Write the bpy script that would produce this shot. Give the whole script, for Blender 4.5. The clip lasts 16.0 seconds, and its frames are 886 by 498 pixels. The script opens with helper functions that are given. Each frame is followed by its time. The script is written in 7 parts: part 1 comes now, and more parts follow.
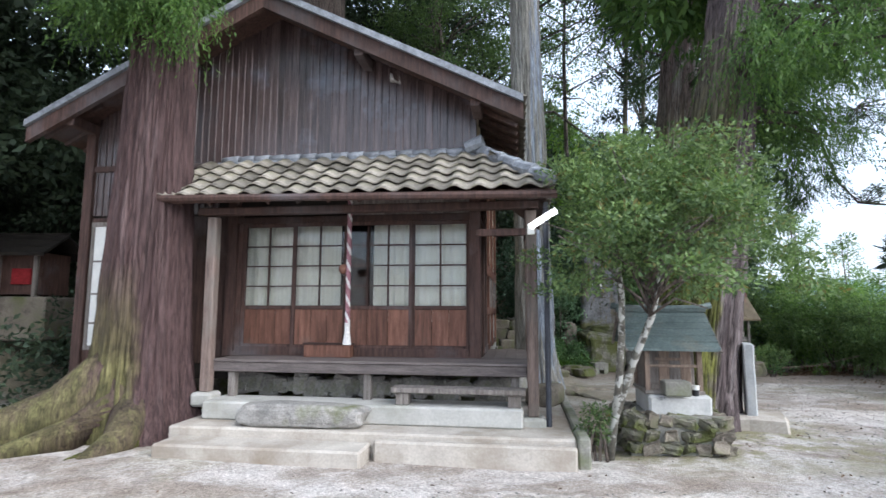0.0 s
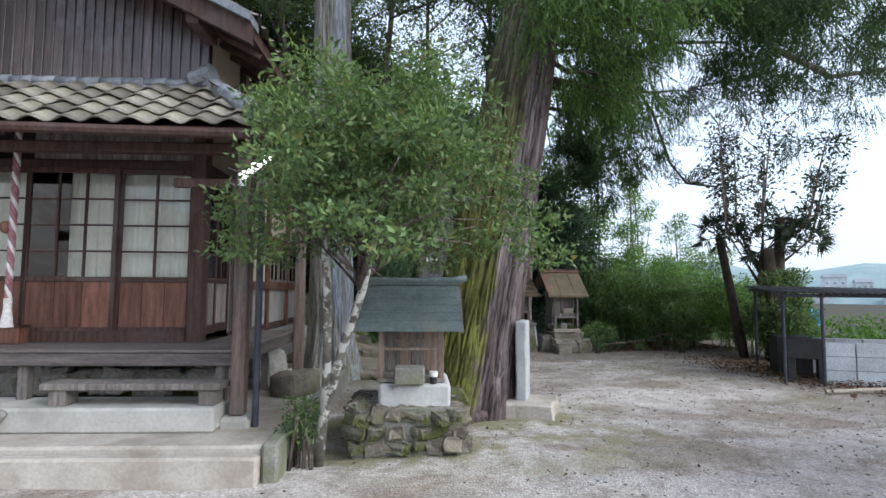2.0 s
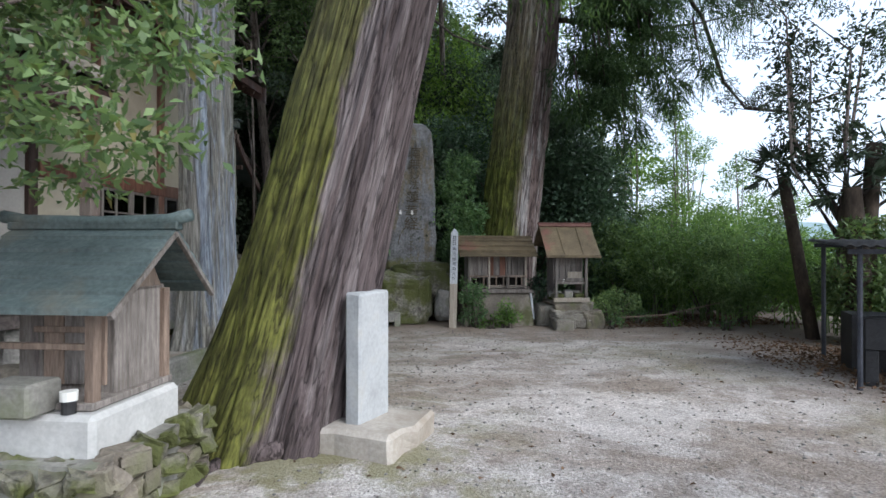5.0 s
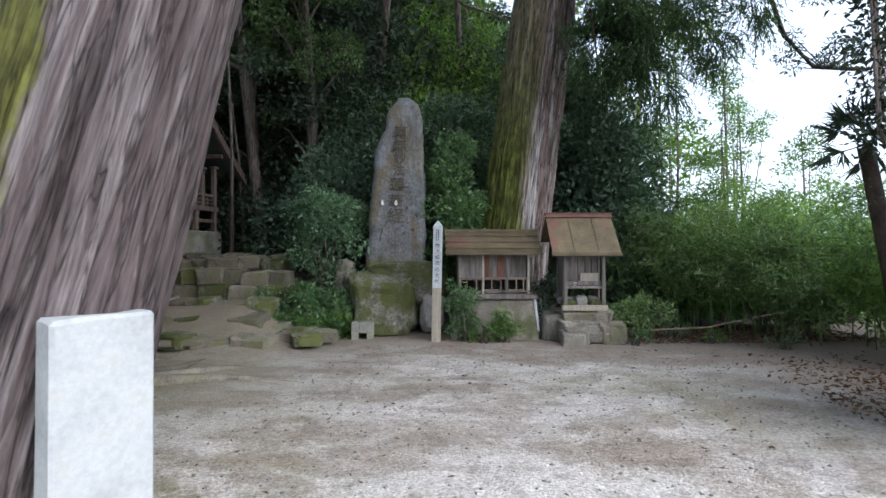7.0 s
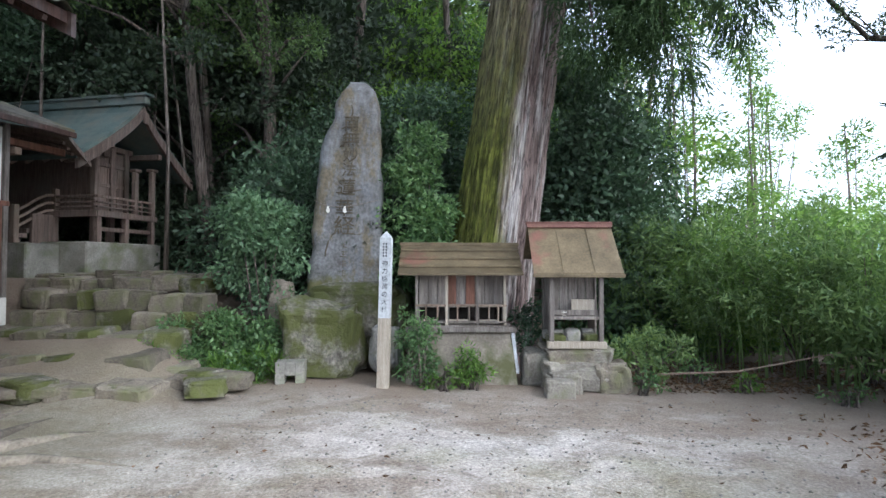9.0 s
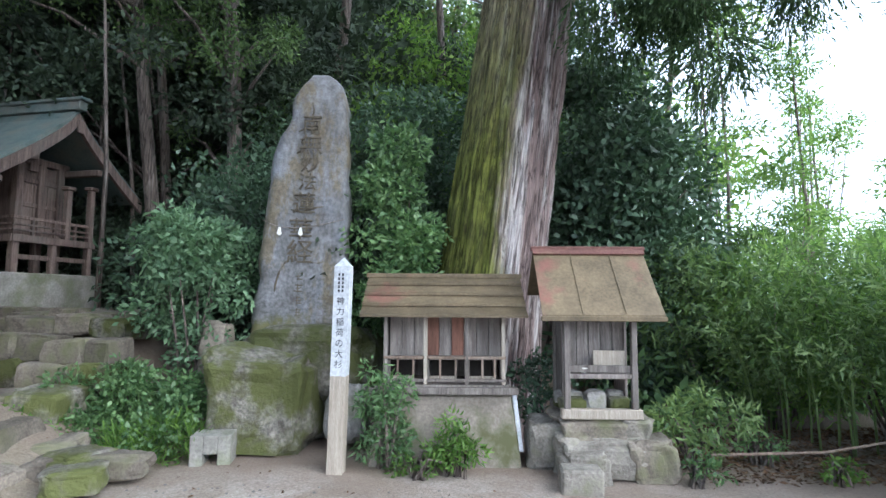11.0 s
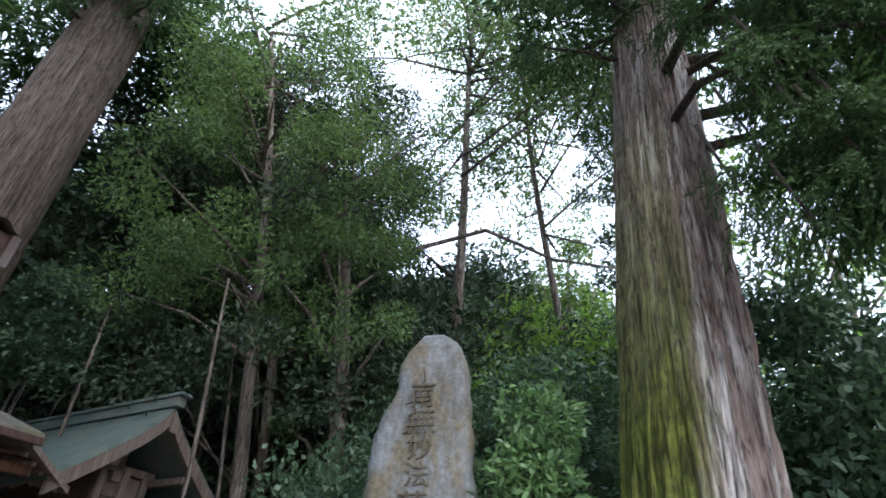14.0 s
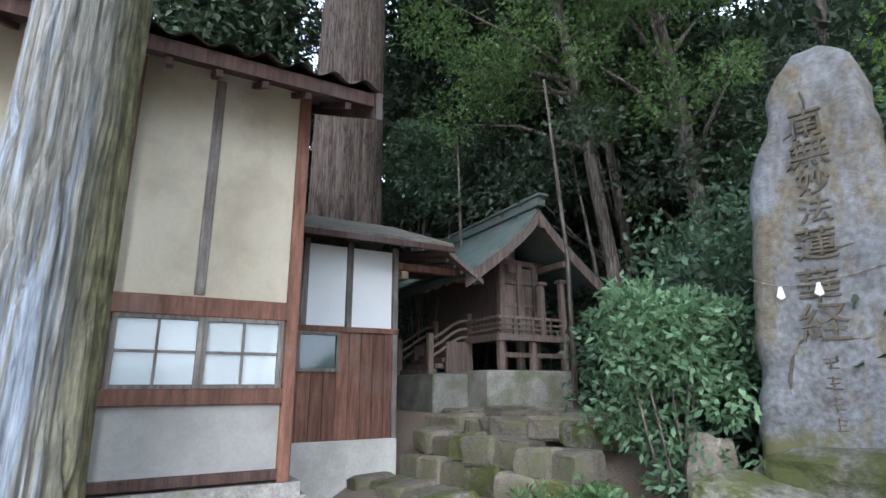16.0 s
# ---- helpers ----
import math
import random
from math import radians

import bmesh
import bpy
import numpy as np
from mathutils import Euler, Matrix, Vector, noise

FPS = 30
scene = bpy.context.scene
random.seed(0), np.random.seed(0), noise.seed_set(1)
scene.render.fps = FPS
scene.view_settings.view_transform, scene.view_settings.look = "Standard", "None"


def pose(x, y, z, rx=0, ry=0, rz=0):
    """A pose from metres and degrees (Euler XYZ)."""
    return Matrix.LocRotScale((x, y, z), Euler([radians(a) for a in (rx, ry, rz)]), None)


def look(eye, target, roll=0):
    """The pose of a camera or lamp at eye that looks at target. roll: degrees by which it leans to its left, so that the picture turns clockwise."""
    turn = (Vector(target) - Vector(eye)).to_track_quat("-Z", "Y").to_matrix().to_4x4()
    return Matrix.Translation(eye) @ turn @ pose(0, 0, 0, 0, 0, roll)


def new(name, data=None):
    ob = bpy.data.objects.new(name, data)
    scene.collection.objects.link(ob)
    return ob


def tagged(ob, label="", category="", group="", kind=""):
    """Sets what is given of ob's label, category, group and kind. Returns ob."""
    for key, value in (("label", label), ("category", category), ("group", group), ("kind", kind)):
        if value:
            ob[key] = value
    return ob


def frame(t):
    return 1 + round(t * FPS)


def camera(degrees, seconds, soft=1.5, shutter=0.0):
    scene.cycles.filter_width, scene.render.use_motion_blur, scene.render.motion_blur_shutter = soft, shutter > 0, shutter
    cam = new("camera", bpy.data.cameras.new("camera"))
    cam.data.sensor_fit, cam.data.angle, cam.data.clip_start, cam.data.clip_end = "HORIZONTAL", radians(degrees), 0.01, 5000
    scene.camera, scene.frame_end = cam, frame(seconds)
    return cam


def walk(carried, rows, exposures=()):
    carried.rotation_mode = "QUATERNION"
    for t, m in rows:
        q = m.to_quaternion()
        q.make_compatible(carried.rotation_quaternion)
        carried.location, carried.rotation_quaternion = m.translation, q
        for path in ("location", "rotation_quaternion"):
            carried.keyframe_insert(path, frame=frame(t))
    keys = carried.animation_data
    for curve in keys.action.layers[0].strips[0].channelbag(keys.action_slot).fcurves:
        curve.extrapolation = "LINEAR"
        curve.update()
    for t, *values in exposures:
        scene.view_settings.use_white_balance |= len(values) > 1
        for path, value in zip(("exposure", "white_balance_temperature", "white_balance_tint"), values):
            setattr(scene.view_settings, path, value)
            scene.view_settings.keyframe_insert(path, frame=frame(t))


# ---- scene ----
cam = camera(78.7, 16.0, shutter=0.13)
METRES, EYE, TILT, LEAN, TURN = 13.0, 1.45, 6.5, -0.2, 0.0
ROWS = [
    (0.0, 0.0, 0.0, 0.0, 0.0, 0.0, -0.0),
    (0.5, 0.0375, 0.0149, -0.0012, -6.68, -0.03, -0.81),
    (1.0, 0.0719, 0.0334, -0.0042, -9.47, -0.73, -1.26),
    (1.5, 0.1069, 0.0515, -0.0067, -10.6, -1.13, -1.4),
    (2.0, 0.1401, 0.0752, -0.0123, -10.51, -2.18, -1.35),
    (2.5, 0.1751, 0.098, -0.0156, -9.59, -3.42, -1.17),
    (3.0, 0.2075, 0.1257, -0.02, -7.42, -3.68, -0.85),
    (3.5, 0.2399, 0.153, -0.025, -6.05, -4.33, -0.68),
    (4.0, 0.2664, 0.1814, -0.0305, -4.47, -5.68, -0.5),
    (4.5, 0.2968, 0.2123, -0.0347, -3.63, -6.06, -0.41),
    (7.0, 0.4106, 0.3749, -0.0558, 2.71, -6.24, 0.53),
    (7.5, 0.4272, 0.4126, -0.0596, 3.17, -6.18, 0.54),
    (8.0, 0.4402, 0.4462, -0.0633, 3.35, -6.07, 0.61),
    (8.5, 0.4516, 0.4815, -0.065, 3.81, -5.41, 0.58),
    (11.0, 0.4666, 0.6392, -0.0771, 4.13, -1.29, 0.32),
    (11.5, 0.4646, 0.6662, -0.0781, 4.02, 0.89, 0.36),
    (12.0, 0.4579, 0.6874, -0.0725, 3.83, 5.19, 0.21),
    (12.5, 0.4521, 0.7041, -0.065, 3.67, 16.04, 0.07),
    (13.0, 0.453, 0.7255, -0.0646, 3.67, 26.43, 0.33),
    (13.5, 0.4425, 0.7428, -0.0688, 6.78, 29.61, 0.48),
    (14.0, 0.4313, 0.7561, -0.0737, 16.14, 29.71, 1.47),
    (14.5, 0.4247, 0.7622, -0.0774, 28.68, 25.24, 2.99),
    (15.0, 0.4218, 0.763, -0.0811, 39.57, 19.07, 4.19),
    (15.5, 0.4189, 0.7632, -0.0836, 46.78, 13.73, 4.94),
    (16.0, 0.4167, 0.7569, -0.084, 52.59, 10.61, 5.58),
]
walk(cam, [(t, pose(0, 0, EYE, TILT, LEAN, TURN) @ pose(METRES * x, METRES * y, METRES * z, 90 + pitch, roll, yaw)) for t, x, y, z, yaw, pitch, roll in ROWS],
     [(0.0, 0.35, 5900, 10), (1.0, 0.0, 5950, 10), (4.5, 0.05, 5950, 10), (7.5, 0.58, 5880, 10), (8.5, 0.9, 5840, 10), (11.0, 1.35, 5600, 10), (12.0, 1.4, 5700, 10), (13.0, 1.2, 5850, 10), (14.5, 1.25, 5900, 10), (15.0, 1.56, 5800, 10), (16.0, 1.5, 5700, 10)])

# ---- world and light ----
world = bpy.data.worlds.new("world")
scene.world = world
world.use_nodes = True
wn = world.node_tree
sky = wn.nodes.new("ShaderNodeTexSky")
sky.sky_type = "NISHITA"
sky.sun_disc = False
sky.sun_elevation = radians(38)
sky.sun_rotation = radians(134)
sky.air_density, sky.dust_density, sky.ozone_density = 1.3, 4.0, 1.0
soften = wn.nodes.new("ShaderNodeMixRGB")
soften.inputs[0].default_value = 0.6
soften.inputs[2].default_value = (10.0, 11.0, 12.6, 1)
wn.links.new(sky.outputs[0], soften.inputs[1])
wn.links.new(soften.outputs[0], wn.nodes["Background"].inputs[0])
wn.nodes["Background"].inputs[1].default_value = 0.15
sun = new("sun", bpy.data.lights.new("sun", "SUN"))
sun.data.energy, sun.data.angle, sun.data.color = 3.0, radians(55), (1.0, 0.975, 0.94)
sun.matrix_world = look((17.8, -1.5, 13.5), (4, 8, 0))

# ---- materials ----


def ramp(nt, fac, stops):
    n = nt.nodes.new("ShaderNodeValToRGB")
    e = n.color_ramp.elements
    while len(e) < len(stops):
        e.new(0.5)
    for k, (p, c) in enumerate(stops):
        e[k].position, e[k].color = p, (*c, 1)
    nt.links.new(fac, n.inputs[0])
    return n.outputs[0]


def noise_tex(nt, scale, detail=4, vec=None, stretch=None, rough=0.6, coord="Object"):
    n = nt.nodes.new("ShaderNodeTexNoise")
    n.inputs["Scale"].default_value, n.inputs["Detail"].default_value, n.inputs["Roughness"].default_value = scale, detail, rough
    if vec is None:
        tc = nt.nodes.new("ShaderNodeTexCoord")
        vec = tc.outputs[coord]
    if stretch:
        mp = nt.nodes.new("ShaderNodeMapping")
        mp.inputs["Scale"].default_value = stretch
        nt.links.new(vec, mp.inputs[0])
        vec = mp.outputs[0]
    nt.links.new(vec, n.inputs["Vector"])
    return n.outputs[0]


def mixc(nt, fac, a, b, mode="MIX"):
    n = nt.nodes.new("ShaderNodeMixRGB")
    n.blend_type = mode
    for k, v in enumerate((fac, a, b)):
        if isinstance(v, (int, float)):
            n.inputs[k].default_value = v
        elif isinstance(v, tuple):
            n.inputs[k].default_value = (*v, 1)
        else:
            nt.links.new(v, n.inputs[k])
    return n.outputs[0]


def start_mat(name, rough=0.8, metal=0.0):
    m = bpy.data.materials.new(name)
    m.use_nodes = True
    nt = m.node_tree
    b = nt.nodes["Principled BSDF"]
    b.inputs["Roughness"].default_value, b.inputs["Metallic"].default_value = rough, metal
    b.inputs["Specular IOR Level"].default_value = 0.35
    return m, nt, b


def bumped(nt, b, height, strength=0.4, dist=0.01):
    n = nt.nodes.new("ShaderNodeBump")
    n.inputs["Strength"].default_value, n.inputs["Distance"].default_value = strength, dist
    nt.links.new(height, n.inputs["Height"])
    nt.links.new(n.outputs[0], b.inputs["Normal"])


def surface(name, dark, light, scale=6.0, stretch=None, rough=0.8, metal=0.0, bump=0.4, dist=0.006, stain_or_sheen=None, patch_scale=1.2, patch_at=(0.5, 0.65), spread=0.12, fine=40.0, grain=0.35, spec=0.0):
    """Two-scale mottled surface, with optional stains or a painted sheen in patches and a shift from piece to piece."""
    m, nt, b = start_mat(name, rough, metal)
    if spec:
        b.inputs["Specular IOR Level"].default_value = spec
    n1 = noise_tex(nt, scale, 6, stretch=stretch)
    col = ramp(nt, n1, [(0.3, dark), (0.7, light)])
    n2 = noise_tex(nt, fine, 3, stretch=stretch)
    col = mixc(nt, grain, col, mixc(nt, 1.0, col, ramp(nt, n2, [(0.35, (0.35, 0.35, 0.35)), (0.65, (1.25, 1.25, 1.25))]), "MULTIPLY"))
    if stain_or_sheen:
        n3 = noise_tex(nt, patch_scale, 5)
        f = ramp(nt, n3, [(patch_at[0], (0, 0, 0)), (patch_at[1], (1, 1, 1))])
        col = mixc(nt, f, col, stain_or_sheen)
    if spread:
        oi = nt.nodes.new("ShaderNodeObjectInfo")
        k = ramp(nt, oi.outputs["Random"], [(0, (1 - spread,) * 3), (1, (1 + spread,) * 3)])
        col = mixc(nt, 1.0, col, k, "MULTIPLY")
    nt.links.new(col, b.inputs["Base Color"])
    bumped(nt, b, n2, bump, dist)
    return m


def leaf_mat(name, dark, light, rough=0.45, glow=0.3, odd=None):
    m, nt, b = start_mat(name, rough)
    g = nt.nodes.new("ShaderNodeNewGeometry")
    stops = [(0.0, dark), (0.75, light)] + ([(0.93, light), (0.97, odd)] if odd else [])
    col = ramp(nt, g.outputs["Random Per Island"], stops)
    n = noise_tex(nt, 0.9, 3)
    col = mixc(nt, 1.0, col, ramp(nt, n, [(0.3, (0.6, 0.62, 0.6)), (0.7, (1.25, 1.22, 1.1))]), "MULTIPLY")
    nt.links.new(col, b.inputs["Base Color"])
    tr = nt.nodes.new("ShaderNodeBsdfTranslucent")
    nt.links.new(mixc(nt, 1.0, col, (1.05, 1.15, 0.72), "MULTIPLY"), tr.inputs[0])
    mx = nt.nodes.new("ShaderNodeMixShader")
    mx.inputs[0].default_value = glow
    nt.links.new(b.outputs[0], mx.inputs[1])
    nt.links.new(tr.outputs[0], mx.inputs[2])
    nt.links.new(mx.outputs[0], nt.nodes["Material Output"].inputs[0])
    return m


def side_of(nt, way):
    """How far round the trunk towards a compass direction a point lies, -1 to 1."""
    tc = nt.nodes.new("ShaderNodeTexCoord")
    fl = nt.nodes.new("ShaderNodeVectorMath")
    fl.operation = "MULTIPLY"
    fl.inputs[1].default_value = (1, 1, 0)
    nt.links.new(tc.outputs["Object"], fl.inputs[0])
    no = nt.nodes.new("ShaderNodeVectorMath")
    no.operation = "NORMALIZE"
    nt.links.new(fl.outputs[0], no.inputs[0])
    d = nt.nodes.new("ShaderNodeVectorMath")
    d.operation = "DOT_PRODUCT"
    d.inputs[1].default_value = Vector(way).normalized()
    nt.links.new(no.outputs[0], d.inputs[0])
    return d.outputs["Value"], tc.outputs["Object"]


def maths(nt, op, a, b_, c=0.0):
    n = nt.nodes.new("ShaderNodeMath")
    n.operation = op
    for k, v in enumerate((a, b_, c)):
        if isinstance(v, (int, float)):
            n.inputs[k].default_value = v
        else:
            nt.links.new(v, n.inputs[k])
    return n.outputs[0]


def bark_mat(name, dark, light, moss=None, moss_dir=(-1, -0.3, 0), moss_at=(0.1, 0.5), pale=0.0, moss_top=3.5, pale_dir=None, pale_col=(0.42, 0.39, 0.37), crack_depth=0.85):
    """Fibrous bark: strips at three widths, bare pale streaks that pale_dir keeps to one side, moss on the damp side.
    """
    m, nt, b = start_mat(name, 0.9)
    n1 = noise_tex(nt, 7, 5, stretch=(1, 1, 0.09))
    n2 = noise_tex(nt, 26, 6, stretch=(1, 1, 0.09), rough=0.7)
    n3 = noise_tex(nt, 9, 4, stretch=(1, 1, 0.035))
    n4 = noise_tex(nt, 75, 4, stretch=(1, 1, 0.06))
    col = ramp(nt, n1, [(0.25, dark), (0.45, light), (0.75, tuple(min(1, c * 1.25) for c in light))])
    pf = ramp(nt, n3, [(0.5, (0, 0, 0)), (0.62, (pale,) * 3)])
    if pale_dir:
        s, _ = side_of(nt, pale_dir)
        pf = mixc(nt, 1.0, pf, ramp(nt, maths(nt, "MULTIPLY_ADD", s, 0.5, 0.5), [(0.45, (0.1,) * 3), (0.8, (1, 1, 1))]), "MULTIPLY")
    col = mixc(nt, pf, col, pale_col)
    if moss:
        s, oc = side_of(nt, moss_dir)
        sp = nt.nodes.new("ShaderNodeSeparateXYZ")
        nt.links.new(oc, sp.inputs[0])
        mr = nt.nodes.new("ShaderNodeMapRange")
        for k, x in enumerate((moss_top * 0.35, moss_top, 1.0, 0.0)):
            mr.inputs[k + 1].default_value = x
        nt.links.new(sp.outputs[2], mr.inputs[0])
        patch = noise_tex(nt, 2.6, 8, stretch=(1, 1, 0.4), rough=0.72)
        edge_ = maths(nt, "MULTIPLY_ADD", patch, 1.1, maths(nt, "ADD", s, -0.55))
        edge_ = maths(nt, "MULTIPLY_ADD", n2, 0.16, maths(nt, "ADD", edge_, -0.08))
        f = maths(nt, "MULTIPLY", ramp(nt, edge_, [(moss_at[0], (0, 0, 0)), (moss_at[1], (1, 1, 1))]), mr.outputs[0])
        tint = noise_tex(nt, 5, 5)
        mcol = mixc(nt, ramp(nt, tint, [(0.35, (0, 0, 0)), (0.65, (1, 1, 1))]), tuple(c * 0.6 for c in moss), tuple(c * 1.35 for c in moss))
        col = mixc(nt, f, col, mcol)
    crack = maths(nt, "ABSOLUTE", maths(nt, "SUBTRACT", noise_tex(nt, 13, 3, stretch=(1, 1, 0.075), rough=0.6), 0.5), 0.0)
    col = mixc(nt, crack_depth, col, ramp(nt, crack, [(0.004, (0.22, 0.2, 0.2)), (0.035, (0.9, 0.9, 0.9)), (0.09, (1.15, 1.15, 1.15))]), "MULTIPLY")
    col = mixc(nt, 0.4, col, ramp(nt, n2, [(0.38, (0.4, 0.38, 0.38)), (0.56, (1.25, 1.25, 1.25))]), "MULTIPLY")
    col = mixc(nt, 0.5, col, ramp(nt, n4, [(0.38, (0.4, 0.38, 0.38)), (0.6, (1.25, 1.25, 1.25))]), "MULTIPLY")
    nt.links.new(col, b.inputs["Base Color"])
    bumped(nt, b, n2, 1.0, 0.03)
    return m


WOOD_DARK = surface("stained_wood", (0.035, 0.02, 0.016), (0.11, 0.062, 0.05), 5, (6, 6, 0.5), 0.7, stain_or_sheen=(0.13, 0.12, 0.125), patch_scale=0.9, patch_at=(0.52, 0.75), spread=0.3)
# bluish grey patches put the sky's sheen into the boards' colour
SIDING = surface("siding_wood", (0.042, 0.03, 0.029), (0.12, 0.084, 0.08), 5, (6, 6, 0.4), 0.22, stain_or_sheen=(0.2, 0.22, 0.28), patch_scale=0.8, patch_at=(0.54, 0.8), spread=0.35, spec=0.75)
WOOD_RED = surface("reddish_wood", (0.09, 0.04, 0.026), (0.26, 0.125, 0.085), 4, (5, 5, 0.6), 0.65, stain_or_sheen=(0.2, 0.15, 0.12), patch_at=(0.55, 0.8), spread=0.25)
WOOD_GREY = surface("weathered_wood", (0.11, 0.095, 0.085), (0.3, 0.27, 0.245), 5, (7, 7, 0.6), 0.85, stain_or_sheen=(0.09, 0.075, 0.06), patch_scale=2, patch_at=(0.5, 0.8), spread=0.2)
WOOD_FLOOR = surface("veranda_wood", (0.08, 0.066, 0.062), (0.2, 0.17, 0.16), 5, (0.6, 6, 6), 0.6, spread=0.25)
PLASTER = surface("cream_plaster", (0.5, 0.44, 0.33), (0.62, 0.57, 0.45), 1.5, (1, 1, 0.5), 0.9, stain_or_sheen=(0.36, 0.31, 0.24), patch_scale=1.5, patch_at=(0.5, 0.75), spread=0, bump=0.12, grain=0.06)
WHITE_WALL = surface("white_plaster", (0.76, 0.78, 0.8), (0.85, 0.86, 0.86), 1.2, None, 0.8, spread=0.02, bump=0.05, grain=0.03)
TILE = surface("mossy_tile", (0.13, 0.115, 0.095), (0.33, 0.3, 0.25), 9, None, 0.75, stain_or_sheen=(0.2, 0.19, 0.115), patch_scale=3, patch_at=(0.45, 0.7), spread=0.45)
RIDGE = surface("grey_tile", (0.13, 0.14, 0.155), (0.3, 0.32, 0.35), 8, None, 0.45, spread=0.2)
CONCRETE = surface("concrete", (0.38, 0.37, 0.34), (0.56, 0.55, 0.51), 2.5, None, 0.9, stain_or_sheen=(0.25, 0.25, 0.2), patch_scale=1.6, patch_at=(0.52, 0.8), spread=0.08, grain=0.12, bump=0.2)
CONCRETE_EARTH = surface("earthy_concrete", (0.38, 0.34, 0.295), (0.58, 0.54, 0.48), 2.2, None, 0.92, stain_or_sheen=(0.22, 0.175, 0.125), patch_scale=1.4, patch_at=(0.45, 0.75), spread=0.1, grain=0.2, bump=0.3)
WOOD_BROWN = surface("aged_wood", (0.095, 0.07, 0.06), (0.26, 0.195, 0.165), 5, (6, 6, 0.5), 0.8, stain_or_sheen=(0.17, 0.16, 0.14), patch_scale=1.5, patch_at=(0.5, 0.8), spread=0.25)
CONCRETE_OLD = surface("old_concrete", (0.16, 0.155, 0.135), (0.36, 0.35, 0.315), 3, None, 0.92, stain_or_sheen=(0.13, 0.15, 0.07), patch_scale=2, patch_at=(0.48, 0.7), spread=0.15)
STONE = surface("mossy_stone", (0.1, 0.092, 0.075), (0.31, 0.29, 0.25), 9, None, 0.9, stain_or_sheen=(0.085, 0.095, 0.03), patch_scale=3.2, patch_at=(0.38, 0.56), spread=0.25, bump=1.0, dist=0.02, fine=24, grain=0.75)
STONE_DRY = surface("grey_stone", (0.17, 0.165, 0.155), (0.4, 0.38, 0.35), 4, None, 0.9, stain_or_sheen=(0.13, 0.145, 0.06), patch_scale=3, patch_at=(0.55, 0.75), spread=0.25, bump=0.7, dist=0.015)
SLAB, nt, b = start_mat("stele_stone", 0.9)
n1, n2, n3 = noise_tex(nt, 3.2, 7, rough=0.7), noise_tex(nt, 26, 4), noise_tex(nt, 2.1, 8, stretch=(1.2, 1, 0.6), rough=0.7)
col = ramp(nt, n1, [(0.32, (0.115, 0.112, 0.11)), (0.5, (0.185, 0.187, 0.19)), (0.66, (0.26, 0.27, 0.285))])
col = mixc(nt, ramp(nt, n3, [(0.5, (0, 0, 0)), (0.58, (0.8,) * 3)]), col, (0.17, 0.14, 0.085))
col = mixc(nt, ramp(nt, noise_tex(nt, 1.7, 8, stretch=(1, 1, 0.45), rough=0.75), [(0.5, (0, 0, 0)), (0.64, (0.6,) * 3)]), col, (0.24, 0.265, 0.31))
col = mixc(nt, 0.55, col, ramp(nt, n2, [(0.36, (0.5, 0.49, 0.47)), (0.62, (1.2, 1.2, 1.2))]), "MULTIPLY")
tc = nt.nodes.new("ShaderNodeTexCoord")
sp = nt.nodes.new("ShaderNodeSeparateXYZ")
nt.links.new(tc.outputs["Object"], sp.inputs[0])
foot = maths(nt, "MULTIPLY_ADD", n1, -0.9, maths(nt, "MULTIPLY_ADD", sp.outputs[2], -1.0, 0.95))
col = mixc(nt, ramp(nt, foot, [(0.28, (0, 0, 0)), (0.45, (0.85,) * 3)]), col, (0.15, 0.145, 0.055))
nt.links.new(col, b.inputs["Base Color"])
bumped(nt, b, n2, 0.6, 0.012)
STAINED = surface("stained_whitish_concrete", (0.42, 0.42, 0.41), (0.6, 0.6, 0.58), 3, None, 0.9, stain_or_sheen=(0.08, 0.08, 0.075), patch_scale=3.4, patch_at=(0.62, 0.7), spread=0, grain=0.15, bump=0.2)
BARK_ROOF = surface("weathered_roofing", (0.08, 0.075, 0.066), (0.19, 0.175, 0.155), 5, None, 0.85, stain_or_sheen=(0.13, 0.125, 0.07), patch_scale=2.2, patch_at=(0.5, 0.7), spread=0.1)
DIM_CURTAIN = surface("dim_blue_curtain", (0.07, 0.09, 0.11), (0.22, 0.25, 0.28), 3, (1, 1, 0.3), 0.9, spread=0)
EARTHEN = surface("mud_stained_concrete", (0.15, 0.13, 0.105), (0.33, 0.295, 0.25), 3, None, 0.92, stain_or_sheen=(0.1, 0.105, 0.05), patch_scale=2.6, patch_at=(0.46, 0.64), spread=0.1, bump=0.5)
ROCK_PALE = surface("pale_brown_rock", (0.15, 0.135, 0.11), (0.36, 0.335, 0.29), 5, None, 0.92, stain_or_sheen=(0.11, 0.115, 0.05), patch_scale=2.5, patch_at=(0.55, 0.72), spread=0.2, bump=0.7, dist=0.014)
COPPER = surface("green_copper", (0.085, 0.125, 0.118), (0.16, 0.21, 0.2), 4, (1, 1, 1), 0.5, stain_or_sheen=(0.16, 0.15, 0.12), patch_scale=2, patch_at=(0.5, 0.75), spread=0.12, bump=0.15)
SLATE_METAL = surface("grey_green_metal", (0.07, 0.098, 0.098), (0.14, 0.18, 0.178), 5, None, 0.5, stain_or_sheen=(0.15, 0.14, 0.11), patch_scale=3, patch_at=(0.55, 0.8), spread=0.12, bump=0.15)
